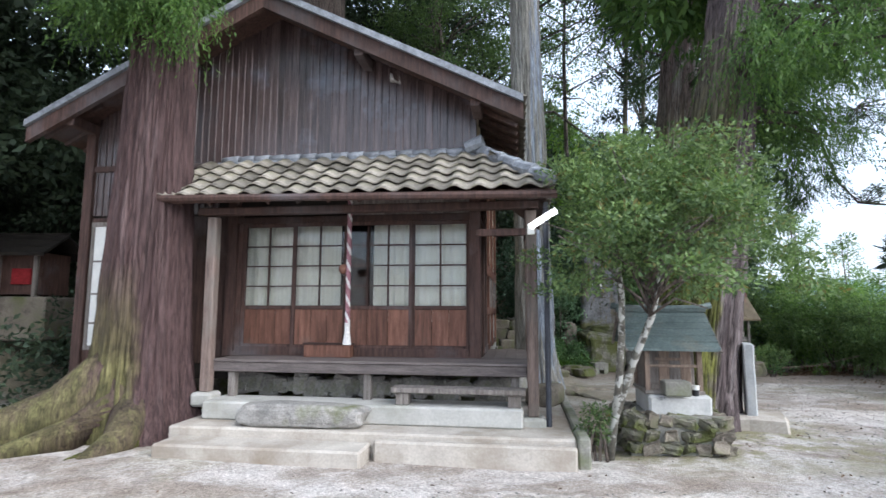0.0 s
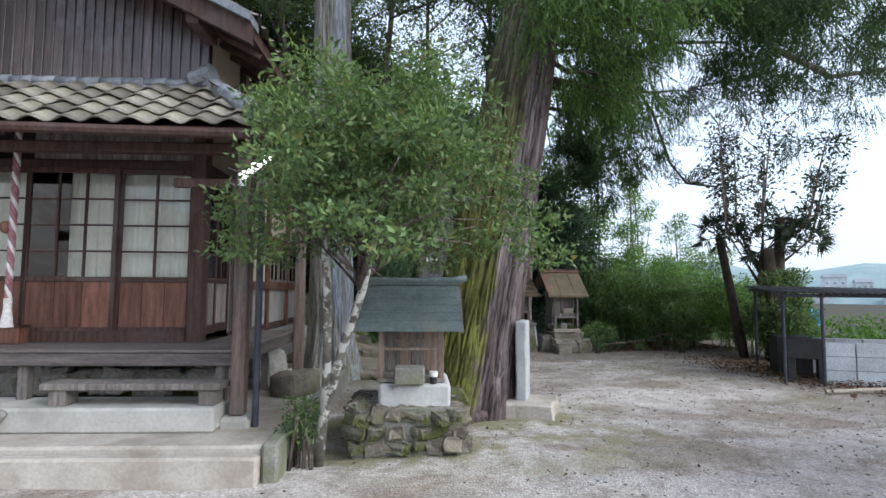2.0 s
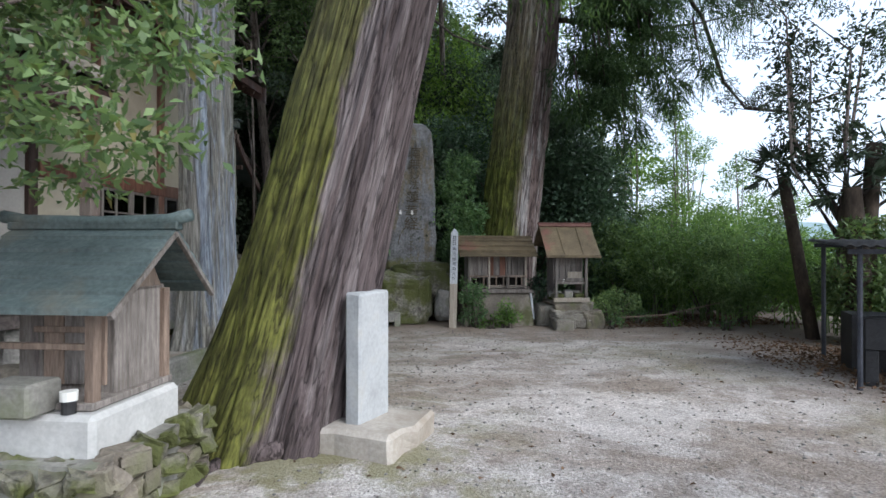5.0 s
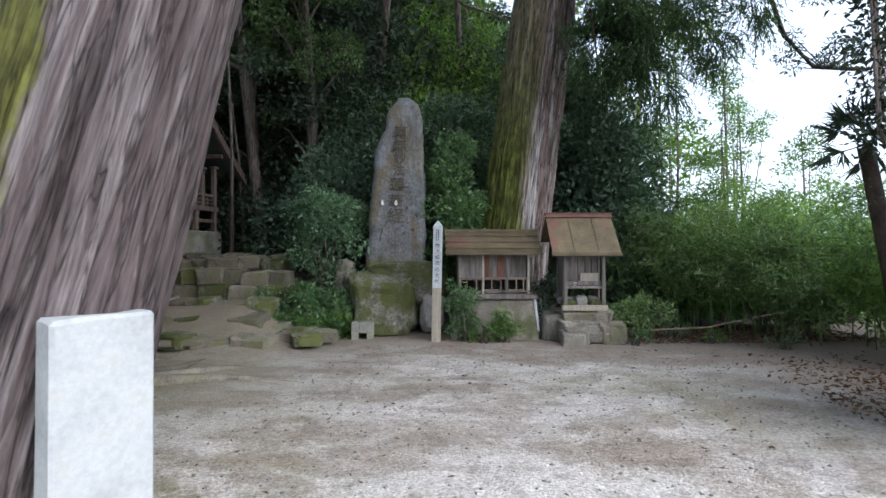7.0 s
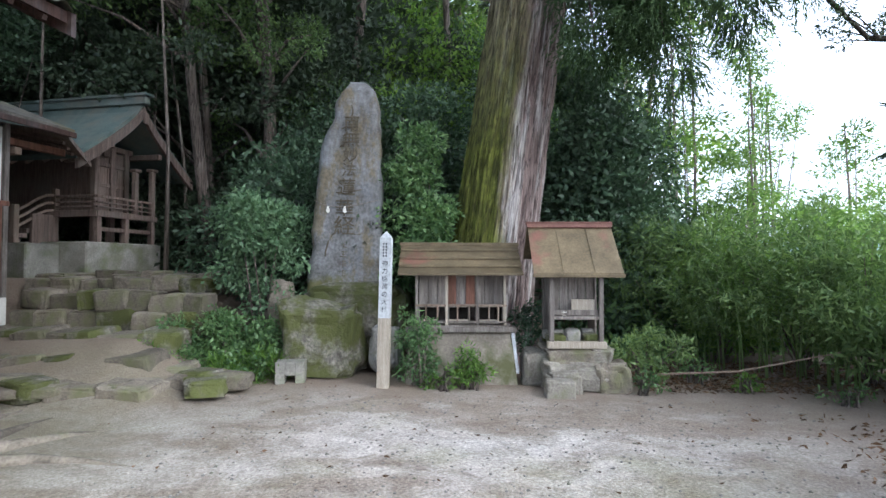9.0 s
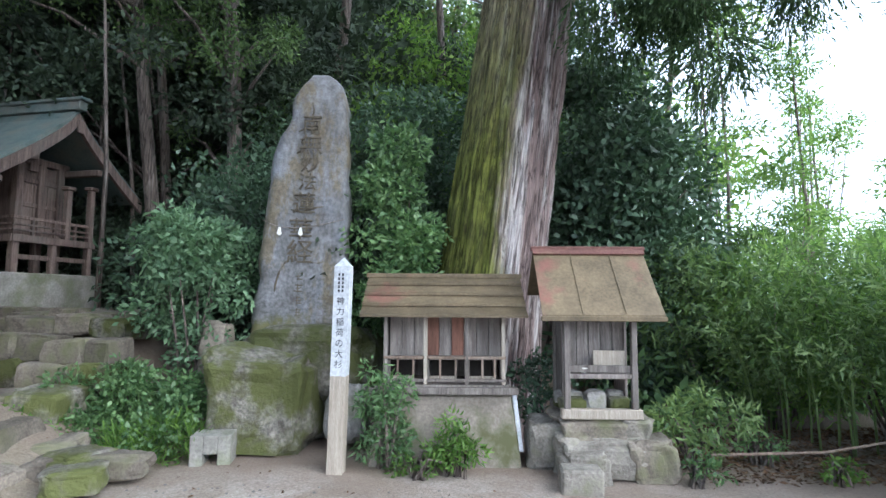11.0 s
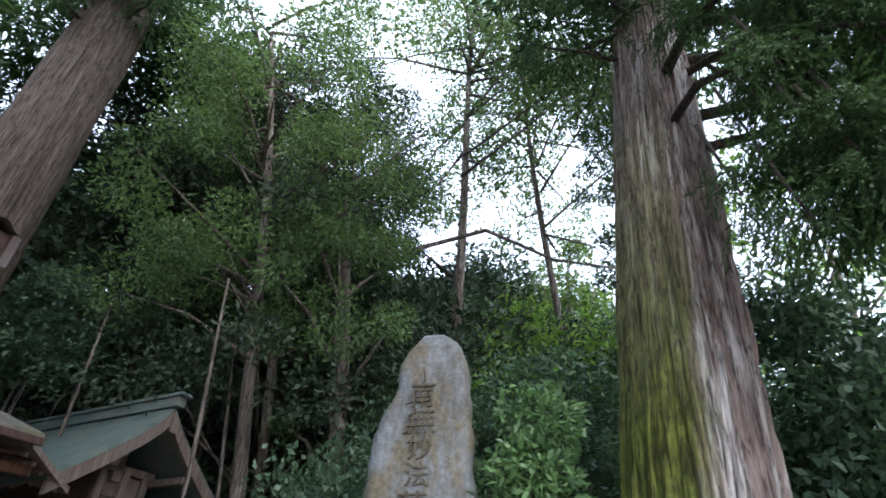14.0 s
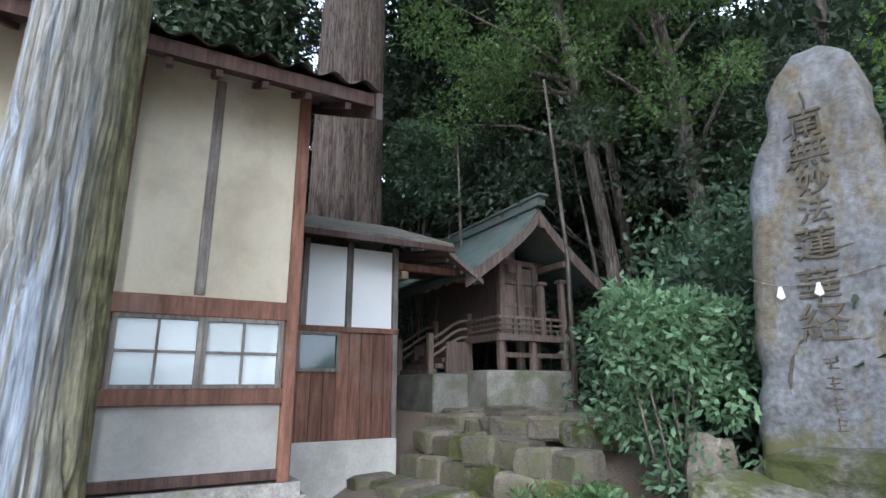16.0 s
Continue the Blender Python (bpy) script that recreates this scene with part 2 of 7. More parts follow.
RUST_ROOF = surface("rusty_roof", (0.1, 0.078, 0.045), (0.2, 0.152, 0.088), 4, None, 0.6, stain_or_sheen=(0.22, 0.075, 0.065), patch_scale=1.6, patch_at=(0.55, 0.72), spread=0.22, bump=0.2)
RUST_RED = surface("red_rust", (0.12, 0.055, 0.045), (0.2, 0.095, 0.075), 6, None, 0.7, stain_or_sheen=(0.2, 0.14, 0.09), patch_scale=3, patch_at=(0.5, 0.7), spread=0)
WOOD_TAN = surface("dry_brown_wood", (0.12, 0.085, 0.065), (0.3, 0.225, 0.175), 5, (6, 6, 0.5), 0.8, stain_or_sheen=(0.2, 0.18, 0.15), patch_scale=2, patch_at=(0.5, 0.8), spread=0.25)
STONE_BROWN = surface("earthy_stone", (0.11, 0.095, 0.075), (0.28, 0.245, 0.2), 5, None, 0.92, stain_or_sheen=(0.1, 0.11, 0.045), patch_scale=2.5, patch_at=(0.5, 0.7), spread=0.3, bump=0.6, dist=0.012)
GREY_WALL = surface("grey_plaster", (0.32, 0.31, 0.29), (0.44, 0.43, 0.4), 2, None, 0.9, spread=0, bump=0.1, grain=0.1)
WHITE_PAINT = surface("white_paint", (0.66, 0.66, 0.62), (0.82, 0.82, 0.78), 3, None, 0.7, stain_or_sheen=(0.5, 0.48, 0.4), patch_scale=4, patch_at=(0.6, 0.85), spread=0, grain=0.1, bump=0.2)
PALE_WOOD = surface("pale_wood", (0.29, 0.25, 0.2), (0.46, 0.41, 0.34), 5, (8, 8, 0.6), 0.8, spread=0)
CLOTH = surface("curtain_cloth", (0.74, 0.7, 0.58), (0.86, 0.83, 0.74), 3, (4, 4, 0.4), 0.95, spread=0.04, bump=0.1)
BLACK = surface("sooty_metal", (0.012, 0.012, 0.013), (0.04, 0.04, 0.042), 5, None, 0.6, spread=0.1)
IRON = surface("painted_pipe", (0.03, 0.034, 0.045), (0.06, 0.065, 0.08), 5, None, 0.5, spread=0.1)
BLOCK = surface("concrete_block", (0.42, 0.45, 0.48), (0.58, 0.61, 0.63), 6, None, 0.9, spread=0.1)
RED_CLOTH = surface("red_cloth", (0.22, 0.012, 0.015), (0.34, 0.025, 0.03), 5, None, 0.8, spread=0)
ROPE_WHITE = surface("white_cord", (0.6, 0.58, 0.56), (0.8, 0.78, 0.76), 30, None, 0.95, spread=0)
ROPE_RED = surface("faded_red_cord", (0.24, 0.1, 0.12), (0.4, 0.22, 0.25), 30, None, 0.95, spread=0)
INK = surface("black_ink", (0.015, 0.015, 0.018), (0.03, 0.03, 0.035), 20, None, 0.8, spread=0)
# dark colour gives the proud letters the shade of cut grooves
CARVED = surface("carved_groove_shade", (0.075, 0.064, 0.047), (0.16, 0.138, 0.1), 10, None, 0.95, spread=0)
# near-black colour stands in for the shade of unlit rooms and recesses
DARKROOM = surface("shade_black_boards", (0.012, 0.01, 0.009), (0.03, 0.025, 0.02), 4, None, 0.9, spread=0)
TARP = surface("blue_tarp", (0.03, 0.2, 0.45), (0.06, 0.3, 0.6), 3, None, 0.5, spread=0)

BARK_RED = bark_mat("cedar_bark_red", (0.034, 0.02, 0.019), (0.088, 0.054, 0.052), moss=(0.14, 0.13, 0.055), moss_dir=(-1, -0.4, 0), moss_at=(-0.3, 0.3), pale=0.35, moss_top=2.0, crack_depth=0.5, pale_dir=(-0.6, -1, 0), pale_col=(0.2, 0.15, 0.145))
# pale streaks: bare bark plus the lit side's brightness, held in the colour
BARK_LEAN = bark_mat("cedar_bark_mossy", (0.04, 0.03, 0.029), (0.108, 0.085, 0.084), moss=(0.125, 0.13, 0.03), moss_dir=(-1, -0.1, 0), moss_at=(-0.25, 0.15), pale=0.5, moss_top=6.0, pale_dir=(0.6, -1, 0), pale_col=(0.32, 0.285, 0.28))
# streaks of bare bark here also carry painted light on the bright side
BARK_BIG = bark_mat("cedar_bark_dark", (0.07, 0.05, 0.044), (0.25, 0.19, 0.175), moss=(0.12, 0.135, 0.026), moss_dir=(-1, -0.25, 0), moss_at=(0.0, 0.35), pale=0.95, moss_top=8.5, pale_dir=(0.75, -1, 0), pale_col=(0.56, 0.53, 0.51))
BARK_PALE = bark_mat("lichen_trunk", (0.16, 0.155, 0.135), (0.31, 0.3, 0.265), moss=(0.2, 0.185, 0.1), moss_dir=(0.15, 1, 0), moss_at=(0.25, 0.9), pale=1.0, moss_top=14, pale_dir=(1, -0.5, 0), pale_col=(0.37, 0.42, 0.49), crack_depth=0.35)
BARK_BACK = bark_mat("grey_brown_cedar_bark", (0.042, 0.031, 0.026), (0.125, 0.096, 0.08), pale=0.3, pale_col=(0.25, 0.21, 0.18))
BARK_LIMB = bark_mat("dark_limb_bark", (0.025, 0.02, 0.018), (0.075, 0.06, 0.052))
BARK_GREY = bark_mat("grey_bark", (0.05, 0.04, 0.034), (0.17, 0.14, 0.12), pale=0.35)

LEAF_SHRUB = leaf_mat("sakaki_leaf", (0.075, 0.13, 0.06), (0.195, 0.285, 0.115), glow=0.35, odd=(0.2, 0.18, 0.07))
LEAF_DARK = leaf_mat("dark_leaf", (0.033, 0.054, 0.036), (0.064, 0.096, 0.058), rough=0.6, glow=0.12)
LEAF_BLUE = leaf_mat("glossy_leaf", (0.052, 0.097, 0.063), (0.115, 0.19, 0.122), rough=0.4, glow=0.22)
LEAF_SAGE = leaf_mat("sage_leaf", (0.09, 0.17, 0.1), (0.2, 0.32, 0.2), rough=0.5, glow=0.3)
LEAF_BRIGHT = leaf_mat("bright_leaf", (0.075, 0.17, 0.04), (0.2, 0.34, 0.08), rough=0.4, glow=0.45)
LEAF_MID = leaf_mat("mid_green_leaf", (0.08, 0.14, 0.062), (0.17, 0.255, 0.105), rough=0.65, glow=0.4)
LEAF_VINE = leaf_mat("vine_leaf", (0.08, 0.165, 0.075), (0.19, 0.31, 0.145), rough=0.4, glow=0.35)
MARKER = surface("chalky_marker_paint", (0.34, 0.35, 0.355), (0.47, 0.485, 0.49), 4, None, 0.85, stain_or_sheen=(0.36, 0.34, 0.3), patch_scale=4, patch_at=(0.55, 0.8), spread=0, grain=0.15, bump=0.3)
LOWER_WALL = surface("damp_grey_plaster", (0.28, 0.275, 0.26), (0.4, 0.39, 0.37), 1.6, None, 0.9, stain_or_sheen=(0.3, 0.27, 0.23), patch_scale=2.2, patch_at=(0.52, 0.75), spread=0, bump=0.15, grain=0.1)
# sunlight on the leaves is put into this lighter yellow-green
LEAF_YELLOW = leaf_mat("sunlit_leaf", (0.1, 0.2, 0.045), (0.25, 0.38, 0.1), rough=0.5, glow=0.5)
LEAF_AIRY = leaf_mat("sapling_leaf", (0.1, 0.19, 0.065), (0.24, 0.37, 0.12), rough=0.55, glow=0.5)
LEAF_BAMBOO = leaf_mat("bamboo_leaf", (0.1, 0.18, 0.08), (0.28, 0.39, 0.17), rough=0.5, glow=0.4)
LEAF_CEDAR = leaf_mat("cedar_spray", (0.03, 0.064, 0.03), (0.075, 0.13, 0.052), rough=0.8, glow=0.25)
# brighter copy of cedar_spray, with the light on it put into the colour
LEAF_CEDAR_LIT = leaf_mat("cedar_spray_sunlit", (0.045, 0.1, 0.03), (0.12, 0.21, 0.055), rough=0.6, glow=0.4)
LEAF_DRY = leaf_mat("dry_leaf", (0.06, 0.035, 0.02), (0.17, 0.1, 0.06), rough=0.8, glow=0.05)

glass, gnt, gb = start_mat("window_glass", 0.04)
gt = gnt.nodes.new("ShaderNodeBsdfTransparent")
gt.inputs[0].default_value = (0.94, 0.96, 0.96, 1)
gg = gnt.nodes.new("ShaderNodeBsdfGlossy")
gg.inputs["Roughness"].default_value = 0.02
fr = gnt.nodes.new("ShaderNodeFresnel")
fr.inputs[0].default_value = 1.5
gm = gnt.nodes.new("ShaderNodeMixShader")
gnt.links.new(fr.outputs[0], gm.inputs[0])
gnt.links.new(gt.outputs[0], gm.inputs[1])
gnt.links.new(gg.outputs[0], gm.inputs[2])
gnt.links.new(gm.outputs[0], gnt.nodes["Material Output"].inputs[0])
GLASS = glass
lampm, lnt, lb = start_mat("lit_tube", 0.4)
lb.inputs["Base Color"].default_value = (0.9, 0.9, 0.9, 1)
lb.inputs["Emission Color"].default_value = (1, 0.98, 0.93, 1)
lb.inputs["Emission Strength"].default_value = 3.0
TUBE = lampm

# ground: pale gravel, mossy and earthy patches, and a much darker colour up the bank
GROUND, nt, b = start_mat("gravel_ground", 0.95)
n_big = noise_tex(nt, 0.45, 5)
n_fine = noise_tex(nt, 55, 3)
wn2 = nt.nodes.new("ShaderNodeTexNoise")
wn2.inputs["Scale"].default_value, wn2.inputs["Detail"].default_value = 1.3, 4
gtc = nt.nodes.new("ShaderNodeTexCoord")
nt.links.new(gtc.outputs["Object"], wn2.inputs["Vector"])
warp = nt.nodes.new("ShaderNodeVectorMath")
warp.operation = "MULTIPLY_ADD"
warp.inputs[1].default_value = (0.9, 0.9, 0.0)
nt.links.new(wn2.outputs["Color"], warp.inputs[0])
nt.links.new(gtc.outputs["Object"], warp.inputs[2])
n_patch = noise_tex(nt, 0.75, 9, vec=warp.outputs[0], stretch=(0.8, 1.25, 1), rough=0.66)
n_sand = noise_tex(nt, 3.6, 8, vec=warp.outputs[0], rough=0.7)
col = ramp(nt, n_patch, [(0.4, (0.33, 0.28, 0.235)), (0.47, (0.4, 0.355, 0.315)), (0.52, (0.53, 0.49, 0.455)), (0.64, (0.6, 0.57, 0.54))])
col = mixc(nt, 0.5, col, ramp(nt, n_sand, [(0.4, (0.62, 0.58, 0.55)), (0.48, (1, 1, 1)), (0.6, (1.3, 1.3, 1.32))]), "MULTIPLY")
col = mixc(nt, ramp(nt, n_big, [(0.55, (0, 0, 0)), (0.66, (0.5,) * 3)]), col, (0.29, 0.275, 0.16))
vor = nt.nodes.new("ShaderNodeTexVoronoi")
vor.inputs["Scale"].default_value = 48
nt.links.new(gtc.outputs["Object"], vor.inputs["Vector"])
vcol = nt.nodes.new("ShaderNodeSeparateXYZ")
nt.links.new(vor.outputs["Color"], vcol.inputs[0])
col = mixc(nt, 0.55, col, ramp(nt, vcol.outputs[0], [(0.0, (0.55, 0.53, 0.52)), (0.3, (0.95, 0.95, 0.95)), (0.75, (1.05, 1.05, 1.05)), (1.0, (1.45, 1.45, 1.47))]), "MULTIPLY")
col = mixc(nt, 0.5, col, ramp(nt, n_fine, [(0.36, (0.45, 0.43, 0.4)), (0.62, (1.3, 1.3, 1.3))]), "MULTIPLY")
tc = nt.nodes.new("ShaderNodeTexCoord")
sp = nt.nodes.new("ShaderNodeSeparateXYZ")
nt.links.new(tc.outputs["Object"], sp.inputs[0])


def edge(axis, a, c):
    mr = nt.nodes.new("ShaderNodeMapRange")
    ad = nt.nodes.new("ShaderNodeMath")
    ad.operation = "MULTIPLY_ADD"
    ad.inputs[1].default_value = 1.6
    nt.links.new(noise_tex(nt, 1.1, 5), ad.inputs[0])
    nt.links.new(sp.outputs[axis], ad.inputs[2])
    mr.inputs[1].default_value, mr.inputs[2].default_value = a + 0.8, c + 0.8
    nt.links.new(ad.outputs[0], mr.inputs[0])
    return mr.outputs[0]


# greyer gravel out towards the open side of the yard
grey_zone = maths(nt, "MULTIPLY", edge(0, 2.2, 5.2), maths(nt, "SUBTRACT", 1.0, edge(1, 5.0, 7.8)))
col = mixc(nt, grey_zone, col, mixc(nt, 1.0, col, (0.44, 0.44, 0.455), "MULTIPLY"))
n_moss = noise_tex(nt, 1.9, 6, rough=0.7)
moss_zone = maths(nt, "MULTIPLY", maths(nt, "MULTIPLY", edge(0, 1.0, 1.8), maths(nt, "SUBTRACT", 1.0, edge(0, 4.2, 5.2))), maths(nt, "MULTIPLY", edge(1, 4.9, 5.6), maths(nt, "SUBTRACT", 1.0, edge(1, 7.6, 8.6))))
col = mixc(nt, maths(nt, "MULTIPLY", moss_zone, ramp(nt, n_moss, [(0.46, (0, 0, 0)), (0.56, (0.8,) * 3)])), col, mixc(nt, n_fine, (0.13, 0.125, 0.06), (0.29, 0.27, 0.14)))
root_zone = maths(nt, "MULTIPLY", maths(nt, "SUBTRACT", 1.0, edge(0, 2.4, 4.8)), edge(1, 7.6, 9.8))
col = mixc(nt, maths(nt, "MULTIPLY", root_zone, 0.75), col, mixc(nt, n_big, mixc(nt, n_fine, (0.15, 0.12, 0.09), (0.36, 0.31, 0.25)), (0.17, 0.165, 0.08)))
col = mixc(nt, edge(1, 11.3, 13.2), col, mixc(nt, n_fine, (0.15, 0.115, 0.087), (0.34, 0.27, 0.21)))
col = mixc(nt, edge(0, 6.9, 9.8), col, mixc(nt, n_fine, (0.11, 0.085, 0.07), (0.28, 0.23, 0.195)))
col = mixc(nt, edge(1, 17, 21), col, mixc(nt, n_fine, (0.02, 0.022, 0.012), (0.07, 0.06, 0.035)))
nt.links.new(col, b.inputs["Base Color"])
bumped(nt, b, n_fine, 0.8, 0.03)

# ---- builders ----


def link_mesh(name, me, mat, parent=None, label="", smooth=False):
    if mat is not None and not me.materials:
        me.materials.append(mat)
    if smooth:
        me.polygons.foreach_set("use_smooth", [True] * len(me.polygons))
    ob = new(name, me)
    if parent is not None:
        ob.parent = parent
    if label:
        ob["label"] = label
    return ob


def part(name, bm, mat, parent=None, label="", smooth=False):
    me = bpy.data.meshes.new(name)
    bmesh.ops.recalc_face_normals(bm, faces=bm.faces)
    bm.to_mesh(me)
    bm.free()
    return link_mesh(name, me, mat, parent, label, smooth)


def thing(name, m, label, category, group="", kind=""):
    ob = new(name)
    ob.empty_display_size = 0.1
    ob.matrix_world = m
    return tagged(ob, label, category, group, kind)


def box(bm, x0, x1, y0, y1, z0, z1, bev=0.0, m=None):
    r = bmesh.ops.create_cube(bm, size=1.0)
    vs = r["verts"]
    for v in vs:
        v.co = Vector(((x0 + x1) / 2 + v.co.x * (x1 - x0), (y0 + y1) / 2 + v.co.y * (y1 - y0), (z0 + z1) / 2 + v.co.z * (z1 - z0)))
    if bev:
        es = list({e for v in vs for e in v.link_edges})
        rb = bmesh.ops.bevel(bm, geom=es, offset=bev, segments=1, affect="EDGES")
        vs = list({v for f in rb["faces"] for v in f.verts} | {v for v in vs if v.is_valid})
    if m is not None:
        bmesh.ops.transform(bm, matrix=m, verts=vs)
    return vs


def boxes(*specs, bev=0.0):
    bm = bmesh.new()
    for s in specs:
        box(bm, *s, bev=bev)
    return bm


def tube(bm, pts, radii, seg=8, caps=True):
    """A tapered tube along points."""
    rings = []
    n = len(pts)
    for k in range(n):
        p = Vector(pts[k])
        d = (Vector(pts[min(n - 1, k + 1)]) - Vector(pts[max(0, k - 1)])).normalized()
        a = d.orthogonal().normalized() if abs(d.z) < 0.9 else Vector((1, 0, 0)).cross(d).normalized()
        c = d.cross(a)
        r = radii[k] if hasattr(radii, "__len__") else radii
        rings.append([bm.verts.new(p + (a * math.cos(t) + c * math.sin(t)) * r) for t in [2 * math.pi * j / seg for j in range(seg)]])
    for k in range(n - 1):
        for j in range(seg):
            bm.faces.new((rings[k][j], rings[k][(j + 1) % seg], rings[k + 1][(j + 1) % seg], rings[k + 1][j]))
    if caps:
        bm.faces.new(rings[0])
        bm.faces.new(rings[-1])
    return bm


def rock_bm(sx, sy, sz, seed, sub=3, rough=0.18, flat=0.6):
    bm = bmesh.new()
    bmesh.ops.create_icosphere(bm, subdivisions=sub, radius=1.0)
    off = Vector((seed * 7.3, seed * 3.1, seed * 1.7))
    for v in bm.verts:
        p = v.co.copy()
        q = Vector([math.copysign(abs(c) ** flat, c) for c in p])
        k = 1 + rough * noise.noise(p * 1.3 + off) + rough * 0.5 * noise.noise(p * 3.1 + off)
        v.co = Vector((q.x * sx * k, q.y * sy * k, q.z * sz * k))
    return bm


def raw_mesh(name, verts, faces4):
    me = bpy.data.meshes.new(name)
    nv, nf = len(verts), len(faces4)
    k = faces4.shape[1]
    me.vertices.add(nv)
    me.vertices.foreach_set("co", np.asarray(verts, np.float32).ravel())
    me.loops.add(nf * k)
    me.loops.foreach_set("vertex_index", np.asarray(faces4, np.int32).ravel())
    me.polygons.add(nf)
    me.polygons.foreach_set("loop_start", np.arange(0, nf * k, k, dtype=np.int32))
    me.update(calc_edges=True)
    return me


rng = np.random.default_rng(4)


def leaf_mesh(name, pts, dirs, length, width, var=0.35, fold=0.25):
    """One folded four-cornered leaf at each point, along its direction."""
    n = len(pts)
    d = dirs / np.maximum(1e-6, np.linalg.norm(dirs, axis=1, keepdims=True))
    r = rng.normal(size=(n, 3))
    s = np.cross(d, r)
    s /= np.maximum(1e-6, np.linalg.norm(s, axis=1, keepdims=True))
    u = np.cross(s, d)
    L = (length * (1 + var * rng.uniform(-1, 1, n)))[:, None]
    w = (width * (1 + var * rng.uniform(-1, 1, n)))[:, None]
    v = np.empty((n, 4, 3))
    v[:, 0] = pts
    v[:, 1] = pts + d * L * 0.45 + s * w * 0.5 + u * w * fold
    v[:, 2] = pts + d * L - u * L * 0.12
    v[:, 3] = pts + d * L * 0.45 - s * w * 0.5 + u * w * fold
    return raw_mesh(name, v.reshape(-1, 3), np.arange(n * 4).reshape(n, 4))


def blob_points(blobs, per_area, inner=0.55, droop=0.15, cap=None):
    """Points and outward directions in shells of lumpy ellipsoids (cx, cy, cz, rx, ry, rz)."""
    P_, D_ = [], []
    for cx, cy, cz, rx, ry, rz in blobs:
        area = 4 * math.pi * ((rx * ry) ** 1.6 / 3 + (rx * rz) ** 1.6 / 3 + (ry * rz) ** 1.6 / 3) ** (1 / 1.6)
        n = int(per_area * area)
        q = rng.normal(size=(n, 3))
        q /= np.linalg.norm(q, axis=1, keepdims=True)
        ph = rng.uniform(0, 6, 3)
        lump = 1 + 0.16 * np.sin(q[:, 0] * 5 + ph[0]) + 0.13 * np.sin(q[:, 1] * 6 + ph[1]) + 0.13 * np.sin(q[:, 2] * 7 + ph[2])
        rad = (inner + (1 - inner) * np.sqrt(rng.uniform(0, 1, n))) * lump
        p = q * rad[:, None] * np.array([rx, ry, rz]) + np.array([cx, cy, cz])
        d = q * 0.7 + rng.normal(size=(n, 3)) * 0.6
        d[:, 2] -= droop
        P_.append(p)
        D_.append(d)
    return np.concatenate(P_), np.concatenate(D_)


def foliage(name, blobs, per_area, length, width, mat, parent=None, label="", inner=0.55, droop=0.15, fold=0.25):
    p, d = blob_points(blobs, per_area, inner, droop)
    p[:, 2] = np.maximum(p[:, 2], ground_z(p[:, 0], p[:, 1]) + 0.01) if parent is None or parent.matrix_world.is_identity else p[:, 2]
    return link_mesh(name, leaf_mesh(name, p, d, length, width, fold=fold), mat, parent, label)


def scatter_blobs(n, cx, cy, cz, rx, ry, rz, r0, r1, seed, flat=0.8):
    """Smaller blobs spread through a large ellipsoid."""
    rg = np.random.default_rng(seed)
    out = []
    while len(out) < n:
        q = rg.uniform(-1, 1, 3)
        if np.linalg.norm(q) > 1:
            continue
        r = rg.uniform(r0, r1)
        out.append((cx + q[0] * rx, cy + q[1] * ry, cz + q[2] * rz, r, r, r * flat))
    return out


def smooth_step(a, b_, x):
    t = np.clip((x - a) / (b_ - a), 0, 1)
    return t * t * (3 - 2 * t)


def ground_z(x, y):
    """Height of the ground: a level yard, a terrace by the altar, a wooded bank behind, falling land to the east."""
    x, y = np.asarray(x, float), np.asarray(y, float)
    bank = np.maximum(0, y - 14.9 - 0.25 * np.maximum(0, x - 6) ** 1.3 - 0.9 * np.maximum(0, x - 7.6) ** 1.4 - 3.0 * (1 - smooth_step(0.9, 2.6, x)) + 1.2 * (1 - smooth_step(-9, -5.5, x)))
    west = np.maximum(0, -x - 9 + 0.2 * (y - 6))
    hill = (0.75 + 0.45 * (1 - smooth_step(1, 5, x))) * np.maximum(bank, west * 0.8)
    hill = 24 * (1 - np.exp(-hill / 24))
    terrace = 0.55 * smooth_step(11.7, 12.9, y + 0.25 * (x - 1)) * (1 - smooth_step(1.9, 3.1, x)) * smooth_step(-14, -10, x)
    terrace += 0.65 * smooth_step(13.6, 14.6, y) * (1 - smooth_step(1.2, 3.4, x))
    east = -9.0 * smooth_step(13, 60, x) - 0.05 * smooth_step(0, 6, y - 8)
    swell = 0.025 * np.sin(x * 0.9 + 1) * np.sin(y * 0.8) + 0.012 * np.sin(x * 2.7) * np.sin(y * 3.1 + 2)
    return np.maximum(hill * (1 - smooth_step(14, 40, x)), 0) + terrace + east + swell


def gz(x, y):
    return float(ground_z(x, y))


# ---- ground ----
ax = np.concatenate([[-2500, -900, -300, -120, -60], np.arange(-30, -8, 1.0), np.arange(-8, 14, 0.2), np.arange(14, 40, 1.0), [60, 120, 300, 900, 2500]])
ay = np.concatenate([[-2500, -900, -300, -120, -40, -15, -6], np.arange(-2, 18, 0.2), np.arange(18, 46, 1.0), [60, 120, 300, 900, 2500]])
gx, gy = np.meshgrid(ax, ay)
gv = np.stack([gx.ravel(), gy.ravel(), ground_z(gx.ravel(), gy.ravel())], 1)
w_, h_ = len(ax), len(ay)
ii = (np.arange(h_ - 1)[:, None] * w_ + np.arange(w_ - 1)[None]).ravel()
